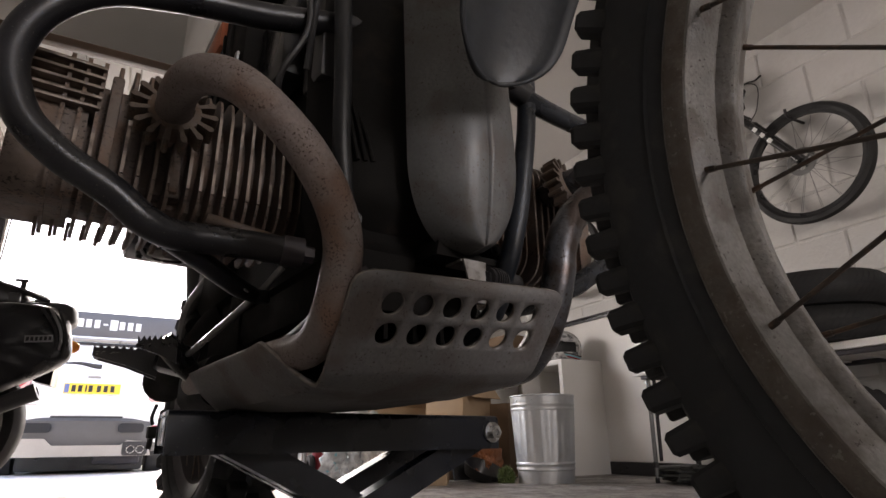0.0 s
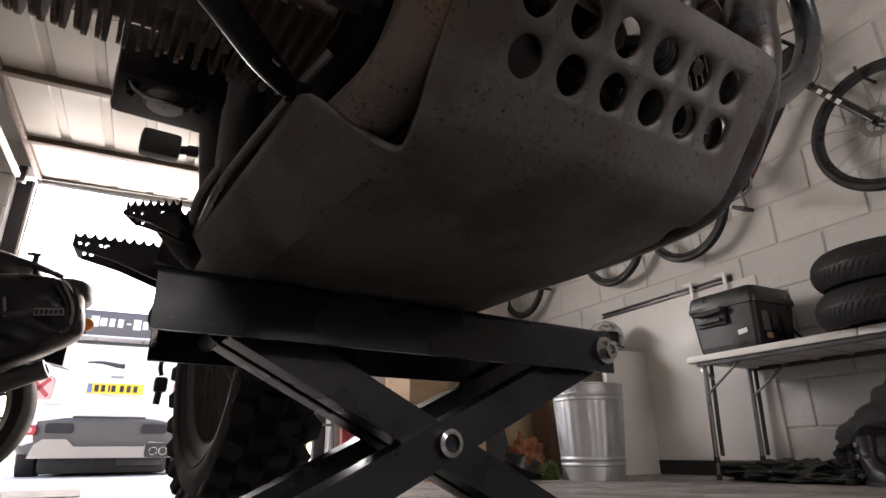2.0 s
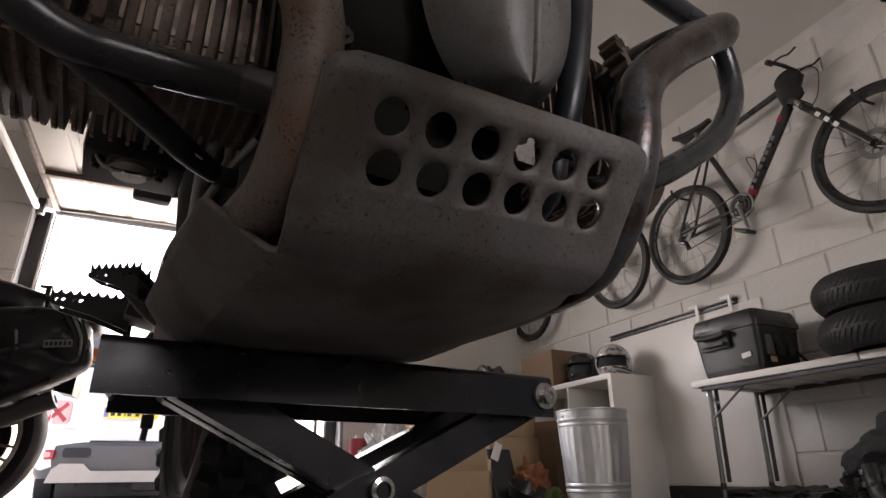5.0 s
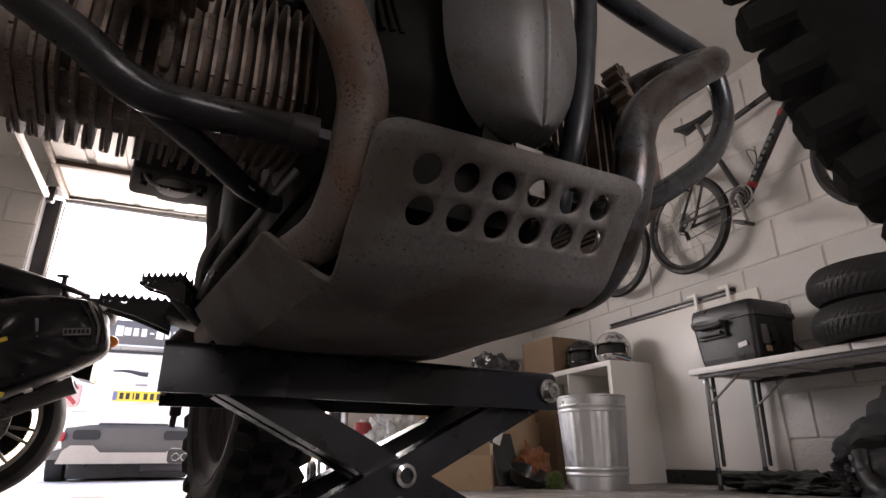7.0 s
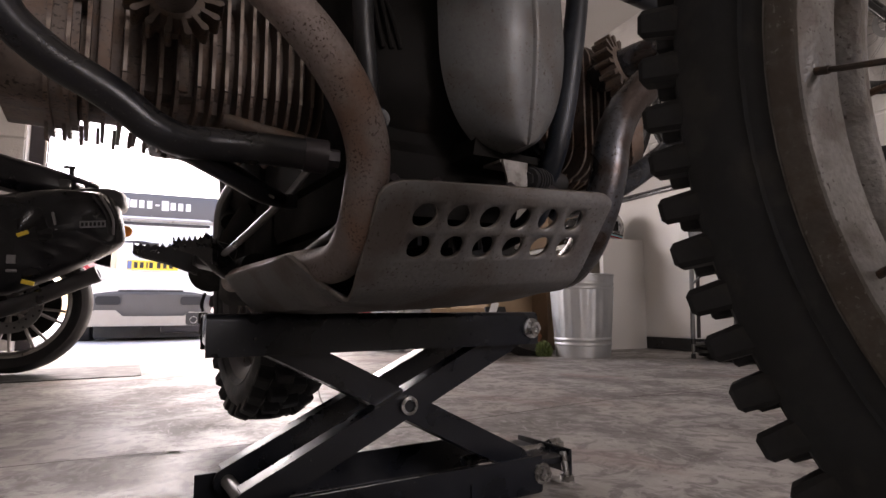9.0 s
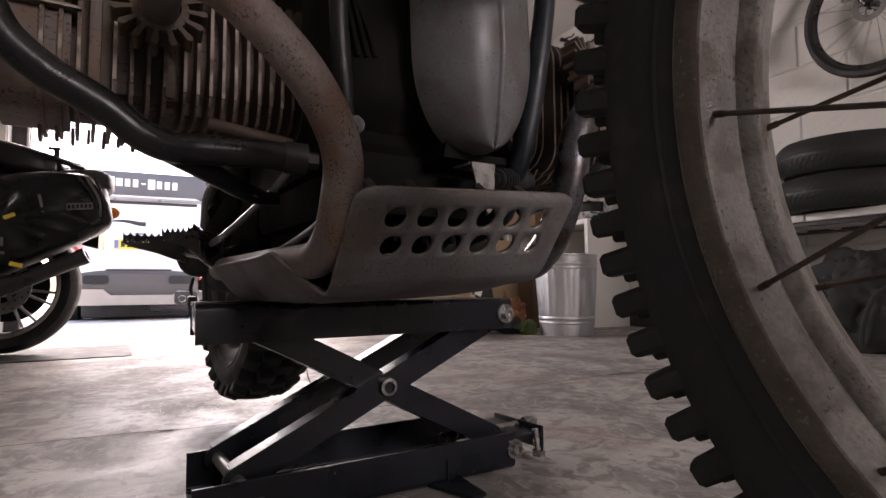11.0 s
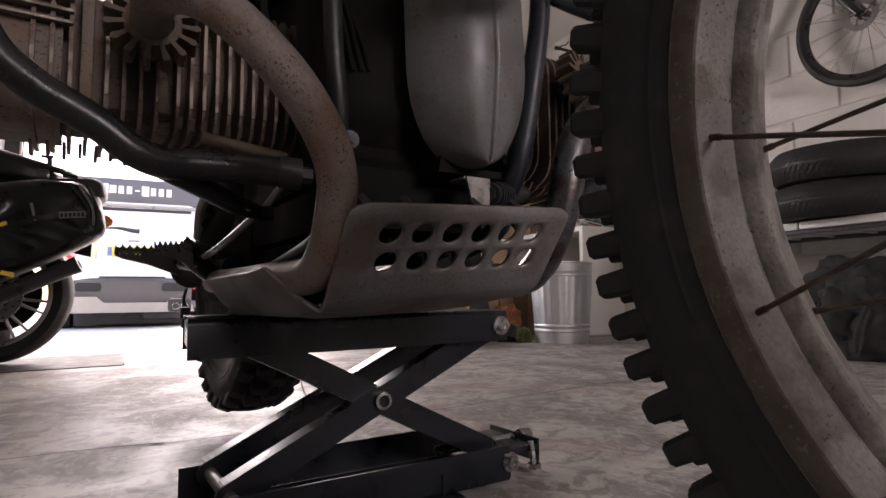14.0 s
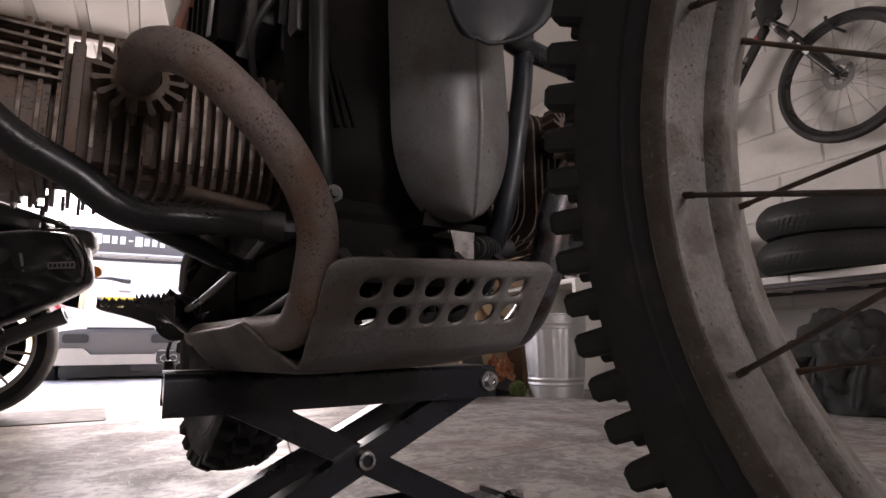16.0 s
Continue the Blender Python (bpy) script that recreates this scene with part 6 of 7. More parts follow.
# ================= bicycles hung on the wall =================
def bicycle(m, label, accent):
    """A mountain bike seen from its drive side; local x from the rear hub forwards, z up, y = 0 its middle plane."""
    b = thing("bicycle", m, label, "bicycle", "bicycles on the wall")
    R = 0.345
    FR = 1.235

    def bike_wheel(x):
        w = new("wheel")
        w.parent = b
        w.matrix_basis = Matrix.Translation((x, 0, 0)) @ Matrix.Rotation(radians(90), 4, 'X')
        bm = B()
        lathe(bm, [(R - 0.045, -0.012), (R - 0.030, -0.024), (R - 0.010, -0.022), (R, 0.0), (R - 0.010, 0.022), (R - 0.030, 0.024), (R - 0.045, 0.012)], 72, close=True)
        part("tyre", bm, RUBBERCLEAN, w)
        bm = B()
        lathe(bm, [(R - 0.044, -0.011), (R - 0.044, 0.011), (R - 0.064, 0.008), (R - 0.064, -0.008)], 72, close=True)
        part("rim", bm, BIKEBLACK, w)
        bm = B()
        lathe(bm, [(0.006, -0.055), (0.022, -0.04), (0.024, -0.032), (0.014, -0.03), (0.014, 0.03), (0.024, 0.032), (0.022, 0.04), (0.006, 0.055)], 24, close=True)
        part("hub", bm, BIKEBLACK, w)
        bm = B()
        rod(bm, (0.021, 0.0, -0.033), ((R - 0.06) * math.cos(0.9), (R - 0.06) * math.sin(0.9), 0.0), 0.0011, seg=5)
        s1 = to_mesh("spoke", bm, GREYSTEEL)
        for k in range(32):
            o = new("spoke", s1)
            o.parent = w
            o.matrix_basis = Matrix.Rotation(2 * math.pi * k / 32, 4, 'Z') @ (Matrix.Rotation(math.pi, 4, 'X') if k % 2 else Matrix())
        bm = B()
        lathe(bm, [(0.050, -0.001), (0.080, -0.001), (0.080, 0.001), (0.050, 0.001)], 40, Matrix.Translation((0, 0, 0.045)), close=True)
        for k in range(5):
            a = 2 * math.pi * k / 5
            rod(bm, (0.018 * math.cos(a), 0.018 * math.sin(a), 0.045), (0.055 * math.cos(a + 0.5), 0.055 * math.sin(a + 0.5), 0.045), 0.004, seg=6)
        part("brake_disc", bm, GREYSTEEL, w)
        return w

    bike_wheel(0.0)
    bike_wheel(FR)
    BB, HD, HT, ST = (0.465, 0, 0.0), (0.862, 0, 0.475), (0.835, 0, 0.60), (0.26, 0, 0.54)

    def bar(name, pts, r, mt, lab="", smooth=False, seg=14):
        bm = B()
        tube(bm, pts, r, seg, 6, smooth=smooth)
        return part(name, bm, mt, b, lab)

    bar("down_tube", [BB, HD], 0.029, BIKEBLACK, "black down tube with grey lettering bars")
    bar("top_tube", [ST, HT], 0.019, BIKEBLACK)
    bar("seat_tube", [BB, ST], 0.018, BIKEBLACK)
    bar("head_tube", [HD, HT], 0.024, BIKEBLACK)
    bar("seat_post", [ST, (0.215, 0, 0.70)], 0.014, GREYSTEEL)
    for y in (-0.06, 0.06):
        bar("chain_stay", [(0.44, y * 0.5, 0.0), (0.0, y, 0.0)], 0.010, BIKEBLACK)
        bar("seat_stay", [(0.275, y * 0.4, 0.50), (0.0, y, 0.0)], 0.009, BIKEBLACK)
        bar("fork_leg", [(0.965, y, 0.40), (FR, y, 0.0)], [0.021, 0.019], BIKEBLACK, "black suspension fork leg")
        bar("stanchion", [(0.925, y, 0.46), (0.975, y, 0.385)], 0.015, CHROME)
    bm = B()
    box(bm, 0.925, 0, 0.458, 0.05, 0.15, 0.035, Matrix.Rotation(radians(35), 4, 'Y'), bevel=0.008)
    part("fork_crown", bm, BIKEBLACK, b)
    bm = B()
    for i, (x, w, h) in enumerate(()):
        pass
    rows = []
    for i in range(9):
        f = i / 8
        w = 0.025 + 0.045 * f ** 1.5
        rows.append([(0.345 - 0.27 * f, w * x, 0.725 - 0.012 * x * x - 0.01 * math.sin(f * 3)) for x in (-1, -0.6, 0, 0.6, 1)])
    sheet(bm, rows)
    sd = part("saddle", bm, PLASTICBLACK, b, "black saddle")
    sol = sd.modifiers.new("thick", 'SOLIDIFY')
    sol.thickness = 0.03
    bar("stem", [HT, (0.855, 0, 0.66), (0.925, 0, 0.70)], 0.016, BIKEBLACK, smooth=True)
    bar("handlebar", [(0.90, -0.16, 0.72), (0.925, -0.08, 0.705), (0.93, 0, 0.70), (0.925, 0.08, 0.705), (0.90, 0.10, 0.72)], 0.012, BIKEBLACK, smooth=True)
    for y in (-0.13, 0.085):
        bar("grip", [(0.895, y - 0.02, 0.722), (0.90, y + 0.02, 0.72)], 0.017, RUBBERCLEAN)
        bar("brake_lever", [(0.91, y, 0.71), (0.96, y + 0.01, 0.72), (1.01, y, 0.70), (1.06, y - 0.01, 0.705)], 0.006, BIKEBLACK, smooth=True, seg=8)
    bm = B()
    bmesh.ops.create_icosphere(bm, subdivisions=3, radius=0.085, matrix=Matrix.Translation((0.895, 0.0, 0.60)) @ Matrix.Diagonal((0.9, 0.8, 1.25, 1)))
    for v in bm.verts:
        v.co += v.normal * 0.03 * noise.noise(v.co * 14)
    part("bar_bag", bm, CLOTH, b, "black bag strapped to the handlebar")
    for k, pts in enumerate(([(0.93, 0.02, 0.70), (1.05, 0.02, 0.62), (1.02, 0.03, 0.48), (0.96, 0.04, 0.42)], [(0.92, -0.02, 0.70), (0.99, -0.02, 0.60), (0.93, -0.01, 0.50)], [(0.60, -0.04, 0.14), (0.63, -0.06, 0.23), (0.575, -0.06, 0.27), (0.59, -0.04, 0.17)])):
        bar("cable", pts, 0.003, PLASTICBLACK, smooth=True, seg=6)
    for r, z in ((0.085, -0.045), (0.065, -0.052), (0.045, -0.058)):
        bm = B()
        lathe(bm, [(r - 0.012, -0.002), (r, -0.002), (r, 0.002), (r - 0.012, 0.002)], 40, Matrix.Translation((0.465, z, 0)) @ Matrix.Rotation(radians(90), 4, 'X'), close=True)
        part("chainring", bm, GREYSTEEL if r > 0.08 else DARKSTEEL, b)
    bm = B()
    rod(bm, (0.465, 0.05, 0), (0.465, -0.065, 0), 0.018, seg=16)
    tube(bm, [(0.465, -0.07, 0), (0.50, -0.075, -0.17)], [0.014, 0.010], 10, smooth=False)
    part("crank", bm, GREYSTEEL, b)
    bm = B()
    box(bm, 0.505, -0.12, -0.195, 0.085, 0.09, 0.022, Matrix.Rotation(radians(25), 4, 'Y'), bevel=0.006)
    part("pedal", bm, PLASTICBLACK, b)
    bm = B()
    lathe(bm, [(0.015, -0.018), (0.05, -0.018), (0.038, 0.014), (0.015, 0.016)], 32, Matrix.Translation((0, -0.035, 0)) @ Matrix.Rotation(radians(90), 4, 'X'), close=True)
    part("cassette", bm, GREYSTEEL, b)
    bm = B()
    tube(bm, [(0.0, -0.055, -0.02), (-0.01, -0.06, -0.06), (0.03, -0.06, -0.085), (0.045, -0.06, -0.13)], [0.016, 0.014, 0.012, 0.016], 10, 5)
    part("derailleur", bm, BIKEBLACK, b)
    bar("chain", [(0.46, -0.05, 0.084), (0.0, -0.04, 0.036)], 0.004, DARKSTEEL, seg=6)
    bar("chain", [(0.46, -0.05, -0.084), (0.05, -0.055, -0.13)], 0.004, DARKSTEEL, seg=6)
    # lettering shown as plain bars along the down tube
    for k in range(8):
        f = 0.20 + 0.07 * k
        bm = B()
        box(bm, 0, 0, 0, 0.026, 0.002, 0.030)
        part("lettering", bm, GREYPRINT, b, m=Matrix.Translation((BB[0] + (HD[0] - BB[0]) * f, -0.0285, BB[2] + (HD[2] - BB[2]) * f)) @ Matrix.Rotation(math.atan2(-(HD[2] - BB[2]), HD[0] - BB[0]), 4, 'Y'))
    for x, z, mt in ((0.53, 0.075, accent), (0.81, 0.42, accent)):
        bm = B()
        rod(bm, (x - 0.012, 0, z - 0.0143), (x + 0.012, 0, z + 0.0143), 0.0300, seg=16)
        part("accent_band", bm, mt, b)
    for k in range(3):
        bm = B()
        box(bm, 0, 0, 0, 0.030, 0.002, 0.024)
        part("lettering", bm, WHITEPRINT, b, m=Matrix.Translation((1.04 + 0.036 * k, -0.0805, 0.288 - 0.0535 * k)) @ Matrix.Rotation(radians(56), 4, 'Y'))
    for k in range(2):
        bm = B()
        x = (0.0, FR)[k]
        tube(bm, [(x - 0.02, 0.12, R - 0.05), (x - 0.02, 0.0, R - 0.055), (x - 0.02, -0.05, R - 0.045), (x - 0.02, -0.055, R - 0.01)], 0.008, 8, 4)
        part("wall_hook", bm, DARKSTEEL, b)
    return b


# local x points along -y of the room, local -y towards the room
BM = pose(3.28, 2.903, 1.675, 0, 0, -90)
bicycle(BM, "black mountain bike with disc brakes hung on the wall", REDTIN)
bicycle(pose(3.28, 4.845, 1.690, 0, 0, -90), "dark mountain bike hung on the wall behind another", ORANGE)


# ================= second motorcycle, standing across the doorway =================
# its own frame: x towards its tail, z up; the rear axle stands over x = 0
moto = thing("motorcycle", pose(-0.53, 3.44, 0, 0, 0, -4), "black touring motorcycle with soft panniers parked by the door", "motorcycle")


def cast_wheel(x, r, half, label):
    w = new("wheel")
    w.parent = moto
    w.matrix_basis = Matrix.Translation((x, 0, r + 0.012)) @ Matrix.Rotation(radians(90), 4, 'X')
    tagged(w, label)
    bm = B()
    rr = r - 0.075
    lathe(bm, [(rr, -half * 0.75), (rr + 0.02, -half * 0.95), (rr + 0.045, -half), (rr + 0.066, -half * 0.6), (r, 0), (rr + 0.066, half * 0.6), (rr + 0.045, half), (rr + 0.02, half * 0.95), (rr, half * 0.75)], 72, close=True)
    part("tyre", bm, RUBBERCLEAN, w)
    bm = B()
    lathe(bm, [(rr + 0.004, -half * 0.78), (rr - 0.010, -half * 0.80), (rr - 0.022, -half * 0.5), (rr - 0.022, half * 0.5), (rr - 0.010, half * 0.80), (rr + 0.004, half * 0.78), (rr - 0.004, half * 0.5), (rr - 0.004, -half * 0.5)], 72, close=True)
    part("rim", bm, ALLOY, w, "polished alloy rim lip")
    for k in range(9):
        a = 2 * math.pi * k / 9 + 0.4
        for da in (-0.13, 0.13):
            bm = B()
            tube(bm, [(0.05 * math.cos(a), 0.05 * math.sin(a), 0.03), ((rr - 0.02) * math.cos(a + da), (rr - 0.02) * math.sin(a + da), 0.03)], [0.009, 0.0058], 10, smooth=False)
            part("spoke", bm, ALLOY, w)
    bm = B()
    rod(bm, (0, 0, -0.06), (0, 0, 0.06), 0.055, seg=28)
    part("hub", bm, ALLOY, w)
    bm = B()
    lathe(bm, [(0.02, -0.03), (0.16, -0.035), (0.175, -0.02), (0.172, -0.01), (0.02, 0.0)], 48, Matrix.Translation((0, 0, -0.045)), close=True)
    part("drive_housing", bm, COVERDARK, w, "dark drive housing behind the spokes")
    bm = B()
    lathe(bm, [(0.085, -0.0025), (0.135, -0.0025), (0.135, 0.0025), (0.085, 0.0025)], 56, Matrix.Translation((0, 0, 0.075)), close=True)
    part("brake_disc", bm, GREYSTEEL, w, "drilled steel brake disc")
    for k in range(24):
        a = 2 * math.pi * k / 24
        bm = B()
        rr2 = 0.10 + 0.012 * (k % 3)
        rod(bm, (rr2 * math.cos(a), rr2 * math.sin(a), 0.0772), (rr2 * math.cos(a), rr2 * math.sin(a), 0.0782), 0.005, seg=8)
        part("disc_hole", bm, INK, w)
    return w


cast_wheel(0.0, 0.318, 0.085, "alloy rear wheel with a road tyre")
cast_wheel(-1.46, 0.305, 0.062, "alloy front wheel with a road tyre")


def blob(name, sx, sy, sz, c, material, label="", k=0.03, rot=None, freq=7.0, power=4.0):
    """A soft box: a sphere pushed out towards a box, with slack folds."""
    bm = B()
    bmesh.ops.create_icosphere(bm, subdivisions=4, radius=1.0)
    for v in bm.verts:
        d = v.co.normalized()
        q = (abs(d.x) ** power + abs(d.y) ** power + abs(d.z) ** power) ** (-1 / power)
        d = d * q
        n = 1 + k * noise.noise(d * freq) + k * 0.6 * noise.noise(d * freq * 2.5)
        v.co = Vector((d.x * sx * n, d.y * sy * n, d.z * sz * n))
    m = Matrix.Translation(c) @ (rot or Matrix())
    return part(name, bm, material, moto, label, m=m)


PANNIER = [(-0.30, 0.52), (-0.28, 0.70), (-0.16, 0.775), (0.05, 0.795), (0.20, 0.822), (0.32, 0.828), (0.39, 0.822), (0.441, 0.785), (0.463, 0.734), (0.478, 0.66), (0.482, 0.605), (0.455, 0.572),
           (0.387, 0.527), (0.283, 0.470), (0.182, 0.418), (0.067, 0.368), (-0.10, 0.35), (-0.25, 0.40)]


def soft_bag(y, name, label):
    """A soft bag: an outline blown up to both sides, with drawn-in folds and a sagging skin."""
    line = [Vector((p[0], 0, p[1])) for p in smooth_line([(x, z, 0) for x, z in PANNIER + PANNIER[:1]], 6)][:-1]
    mid = Vector((0.10, 0, 0.60))
    bm = B()
    rows = []
    for i in range(25):
        a = -math.pi / 2 + math.pi * i / 24
        s_, dep = math.cos(a) ** 0.42 if 0 < i < 24 else 0.0, math.copysign(abs(math.sin(a)) ** 0.8, math.sin(a))
        row = []
        for p in line:
            q = mid + (p - mid) * s_
            fold = noise.noise(Vector((q.x * 9, dep * 2, q.z * 9))) * 0.012 + abs(noise.noise(Vector((q.x * 5 + q.z * 11, dep * 2, q.z * 4)))) * -0.022
            row.append((q.x + fold * 0.5, y + dep * (0.105 + fold * 1.3), q.z + fold * 0.5))
        rows.append(row + row[:1])
    sheet(bm, rows)
    bmesh.ops.remove_doubles(bm, verts=bm.verts[:], dist=0.0006)
    return part(name, bm, FABRIC, moto, label)


pan = soft_bag(-0.29, "pannier", "black soft pannier bag with a grey label")
soft_bag(0.29, "pannier", "black soft pannier bag").matrix_basis = Matrix.Translation((-0.14, 0, 0.04))
blob("seat", 0.36, 0.15, 0.075, (-0.11, 0, 0.95), FABRIC, "black saddle", 0.03, Matrix.Rotation(radians(13), 4, 'Y'))
blob("tail", 0.28, 0.11, 0.07, (0.16, 0, 0.80), PLASTICBLACK, "black tail unit", 0.02, Matrix.Rotation(radians(-8), 4, 'Y'))
blob("fuel_tank", 0.30, 0.17, 0.15, (-0.78, 0, 0.88), BLACKPAINT, "black fuel tank", 0.01)
blob("engine", 0.26, 0.20, 0.22, (-0.72, 0, 0.46), COVERDARK, "dark engine block", 0.06)
bm = B()
tube(bm, [(0.05, -0.08, 0.955), (0.20, -0.09, 0.925), (0.33, -0.09, 0.885)], [0.016, 0.014, 0.009], 10, 6)
box(bm, 0.215, -0.09, 0.945, 0.022, 0.02, 0.05, bevel=0.004)
box(bm, 0.205, -0.09, 0.975, 0.05, 0.02, 0.012, bevel=0.003)
box(bm, 0.10, -0.08, 0.885, 0.24, 0.10, 0.05, bevel=0.012)
tube(bm, [(0.16, -0.10, 0.945), (0.24, -0.10, 0.92), (0.30, 0.0, 0.915), (0.24, 0.10, 0.92), (0.16, 0.10, 0.945)], 0.009, 10, 6)
part("rack", bm, BLACKPAINT, moto, "black tubular luggage rack")
bm = B()
box(bm, 0.372, -0.384, 0.667, 0.098, 0.004, 0.030, Matrix.Rotation(radians(-5), 4, 'Y'), bevel=0.001)
lab = part("label_patch", bm, GREYPRINT, pan, "grey woven label")
for k in range(6):
    bm = B()
    box(bm, 0.334 + 0.0155 * k, -0.3865, 0.6636 + 0.0014 * k, 0.010, 0.0015, 0.016)
    part("lettering", bm, FABRIC, lab)
for x, z, w, h, a, mt in ((0.234, 0.672, 0.010, 0.078, 14, GREYPRINT), (0.092, 0.507, 0.032, 0.036, 0, GREYPRINT), (0.125, 0.614, 0.042, 0.016, 24, YELLOW), (0.155, 0.412, 0.046, 0.018, -14, YELLOW), (0.095, 0.46, 0.036, 0.012, 0, GREYPRINT)):
    bm = B()
    box(bm, x, -0.392, z, w, 0.012, h, Matrix.Rotation(radians(-a), 4, 'Y'), bevel=0.002)
    part("patch", bm, mt, pan)
for k in range(3):
    bm = B()
    tube(bm, [(0.36 + 0.03 * k, -0.37, 0.80), (0.425 + 0.018 * k, -0.37, 0.70), (0.43 + 0.016 * k, -0.35, 0.60)], 0.006, 8, 6)
    part("strap", bm, GREYPRINT if k == 1 else CLOTH, pan)
bm = B()
tube(bm, [(-0.75, -0.20, 0.26), (-0.45, -0.26, 0.24), (-0.15, -0.33, 0.245), (0.10, -0.365, 0.315), (0.395, -0.37, 0.452)], [0.026, 0.028, 0.030, 0.033, 0.034], 24, 6)
ex = part("silencer", bm, BLACKPAINT, moto, "black painted exhaust silencer")
bm = B()
lathe(bm, [(0.020, 0.0), (0.036, 0.0), (0.036, 0.03), (0.020, 0.033)], 28, Matrix.Translation((0.375, -0.37, 0.443)) @ Vector((1, 0.0, 0.46)).to_track_quat('Z', 'Y').to_matrix().to_4x4(), close=True)
part("end_cap", bm, BLACKPAINT, ex)
bm = B()
prism(bm, [(0.26, 0.60), (0.40, 0.65), (0.395, 0.505), (0.33, 0.52)], 0.16, Matrix.Translation((0, 0.08, 0)) @ Matrix.Rotation(radians(90), 4, 'X'))
part("rear_mudguard", bm, FABRIC, moto)
for y in (-0.16, 0.02):
    bm = B()
    rod(bm, (0.36, y * 0.6, 0.67), (0.44, y, 0.67), 0.010, seg=10)
    part("indicator_stalk", bm, PLASTICBLACK, moto)
    bm = B()
    bmesh.ops.create_uvsphere(bm, u_segments=18, v_segments=12, radius=0.028, matrix=Matrix.Translation((0.462 if y < 0 else 0.40, y, 0.67)) @ Matrix.Diagonal((1.15, 0.9, 1, 1)))
    part("indicator", bm, AMBER, moto, "amber rear indicator")
bm = B()
tube(bm, [(-0.40, -0.12, 0.42), (-0.2, -0.13, 0.37), (0.0, -0.13, 0.335)], [0.035, 0.03, 0.028], 14, 5)
tube(bm, [(-0.40, 0.12, 0.42), (-0.2, 0.13, 0.37), (0.0, 0.13, 0.335)], [0.035, 0.03, 0.028], 14, 5)
rod(bm, (-0.40, -0.12, 0.42), (-0.40, 0.12, 0.42), 0.03, seg=14)
part("swing_arm", bm, COVERDARK, moto)
bm = B()
rod(bm, (-1.46, -0.10, 0.317), (-1.15, -0.10, 0.95), 0.028, seg=16)
rod(bm, (-1.46, 0.10, 0.317), (-1.15, 0.10, 0.95), 0.028, seg=16)
rod(bm, (-1.16, -0.12, 0.93), (-1.16, 0.12, 0.93), 0.028, seg=16)
part("fork", bm, GREYSTEEL, moto)
bm = B()
tube(bm, [(-1.02, -0.38, 1.06), (-1.10, -0.25, 1.05), (-1.14, 0.0, 1.0), (-1.10, 0.25, 1.05), (-1.02, 0.38, 1.06)], 0.012, 12, 6)
part("handlebar", bm, BLACKPAINT, moto)
bm = B()
rod(bm, (-0.50, -0.16, 0.30), (-0.44, -0.24, 0.012), 0.011, seg=10)
box(bm, -0.44, -0.245, 0.008, 0.05, 0.04, 0.014, bevel=0.004)
part("side_stand", bm, BLACKPAINT, moto)
matt = thing("floor_mat", pose(-0.62, 3.42, 0.0, 0, 0, 4), "thin black rubber mat under the parked motorcycle", "mat")
bm = B()
prism(bm, rounded(1.25, 0.62, 0.03), 0.004)
part("mat_sheet", bm, RUBBERCLEAN, matt)


# ================= car on the drive =================
GZ = -0.13
car = thing("car", pose(-0.175, 8.2, GZ), "white compact off-road car parked on the drive, tail to the garage", "car")


def section(w, z0, z1, r, y, n=6):
    return [(x, y, z) for x, z in [(px_, pz + (z0 + z1) / 2) for px_, pz in rounded(w, z1 - z0, r, n)]]


bm = B()
secs = [section(1.60, 0.42, 1.10, 0.10, 0.03), section(1.72, 0.38, 1.14, 0.10, 0.10), section(1.80, 0.34, 1.16, 0.08, 0.35), section(1.82, 0.34, 1.15, 0.08, 1.5), section(1.82, 0.34, 1.12, 0.08, 3.0), section(1.76, 0.36, 1.02, 0.10, 3.9), section(1.5, 0.45, 0.90, 0.10, 4.15)]
sheet(bm, [s + s[:1] for s in secs])
bm.faces.new([bm.verts.new(p) for p in secs[0]])
bm.faces.new([bm.verts.new(p) for p in secs[-1]][::-1])
bmesh.ops.remove_doubles(bm, verts=bm.verts[:], dist=0.0005)
part("body", bm, CARWHITE, car, "white painted lower body")
bm = B()
rows = []
for z, y0, y1, w in ((1.10, 0.05, 3.05, 1.70), (1.28, 0.08, 2.85, 1.64), (1.50, 0.14, 2.55, 1.52), (1.66, 0.22, 2.35, 1.42), (1.72, 0.42, 2.15, 1.30)):
    rows.append([(x, (y0 + y1) / 2 + y, z) for x, y in rounded(w, y1 - y0, 0.10)] + [((w / 2), (y0 + y1) / 2 + (y1 - y0) / 2 - 0.10, z)])
sheet(bm, rows)
bm.faces.new([bm.verts.new(p) for p in rows[-1][:-1]])
part("cabin", bm, CARWHITE, car, "white painted cabin and roof")
bm = B()
prism(bm, [(-0.66, 1.16), (0.66, 1.16), (0.60, 1.50), (0.52, 1.56), (-0.52, 1.56), (-0.60, 1.50)], 0.03, Matrix.Translation((0, 0.135, 0.0)) @ Matrix.Rotation(radians(90 - 7), 4, 'X'))
part("rear_window", bm, mat("reflecting_car_glass", (0.045, 0.048, 0.052), 0.06, 0.0, vary=0.05, bump=0.0, gloss_vary=0.02), car, "tinted rear window reflecting the sky")
bm = B()
tube(bm, [(0.06, -0.19, 1.245), (-0.02, -0.20, 1.250), (-0.16, -0.20, 1.275), (-0.31, -0.19, 1.272)], [0.028, 0.026, 0.018, 0.008], 10, 4)
part("wiper", bm, PLASTICBLACK, car)
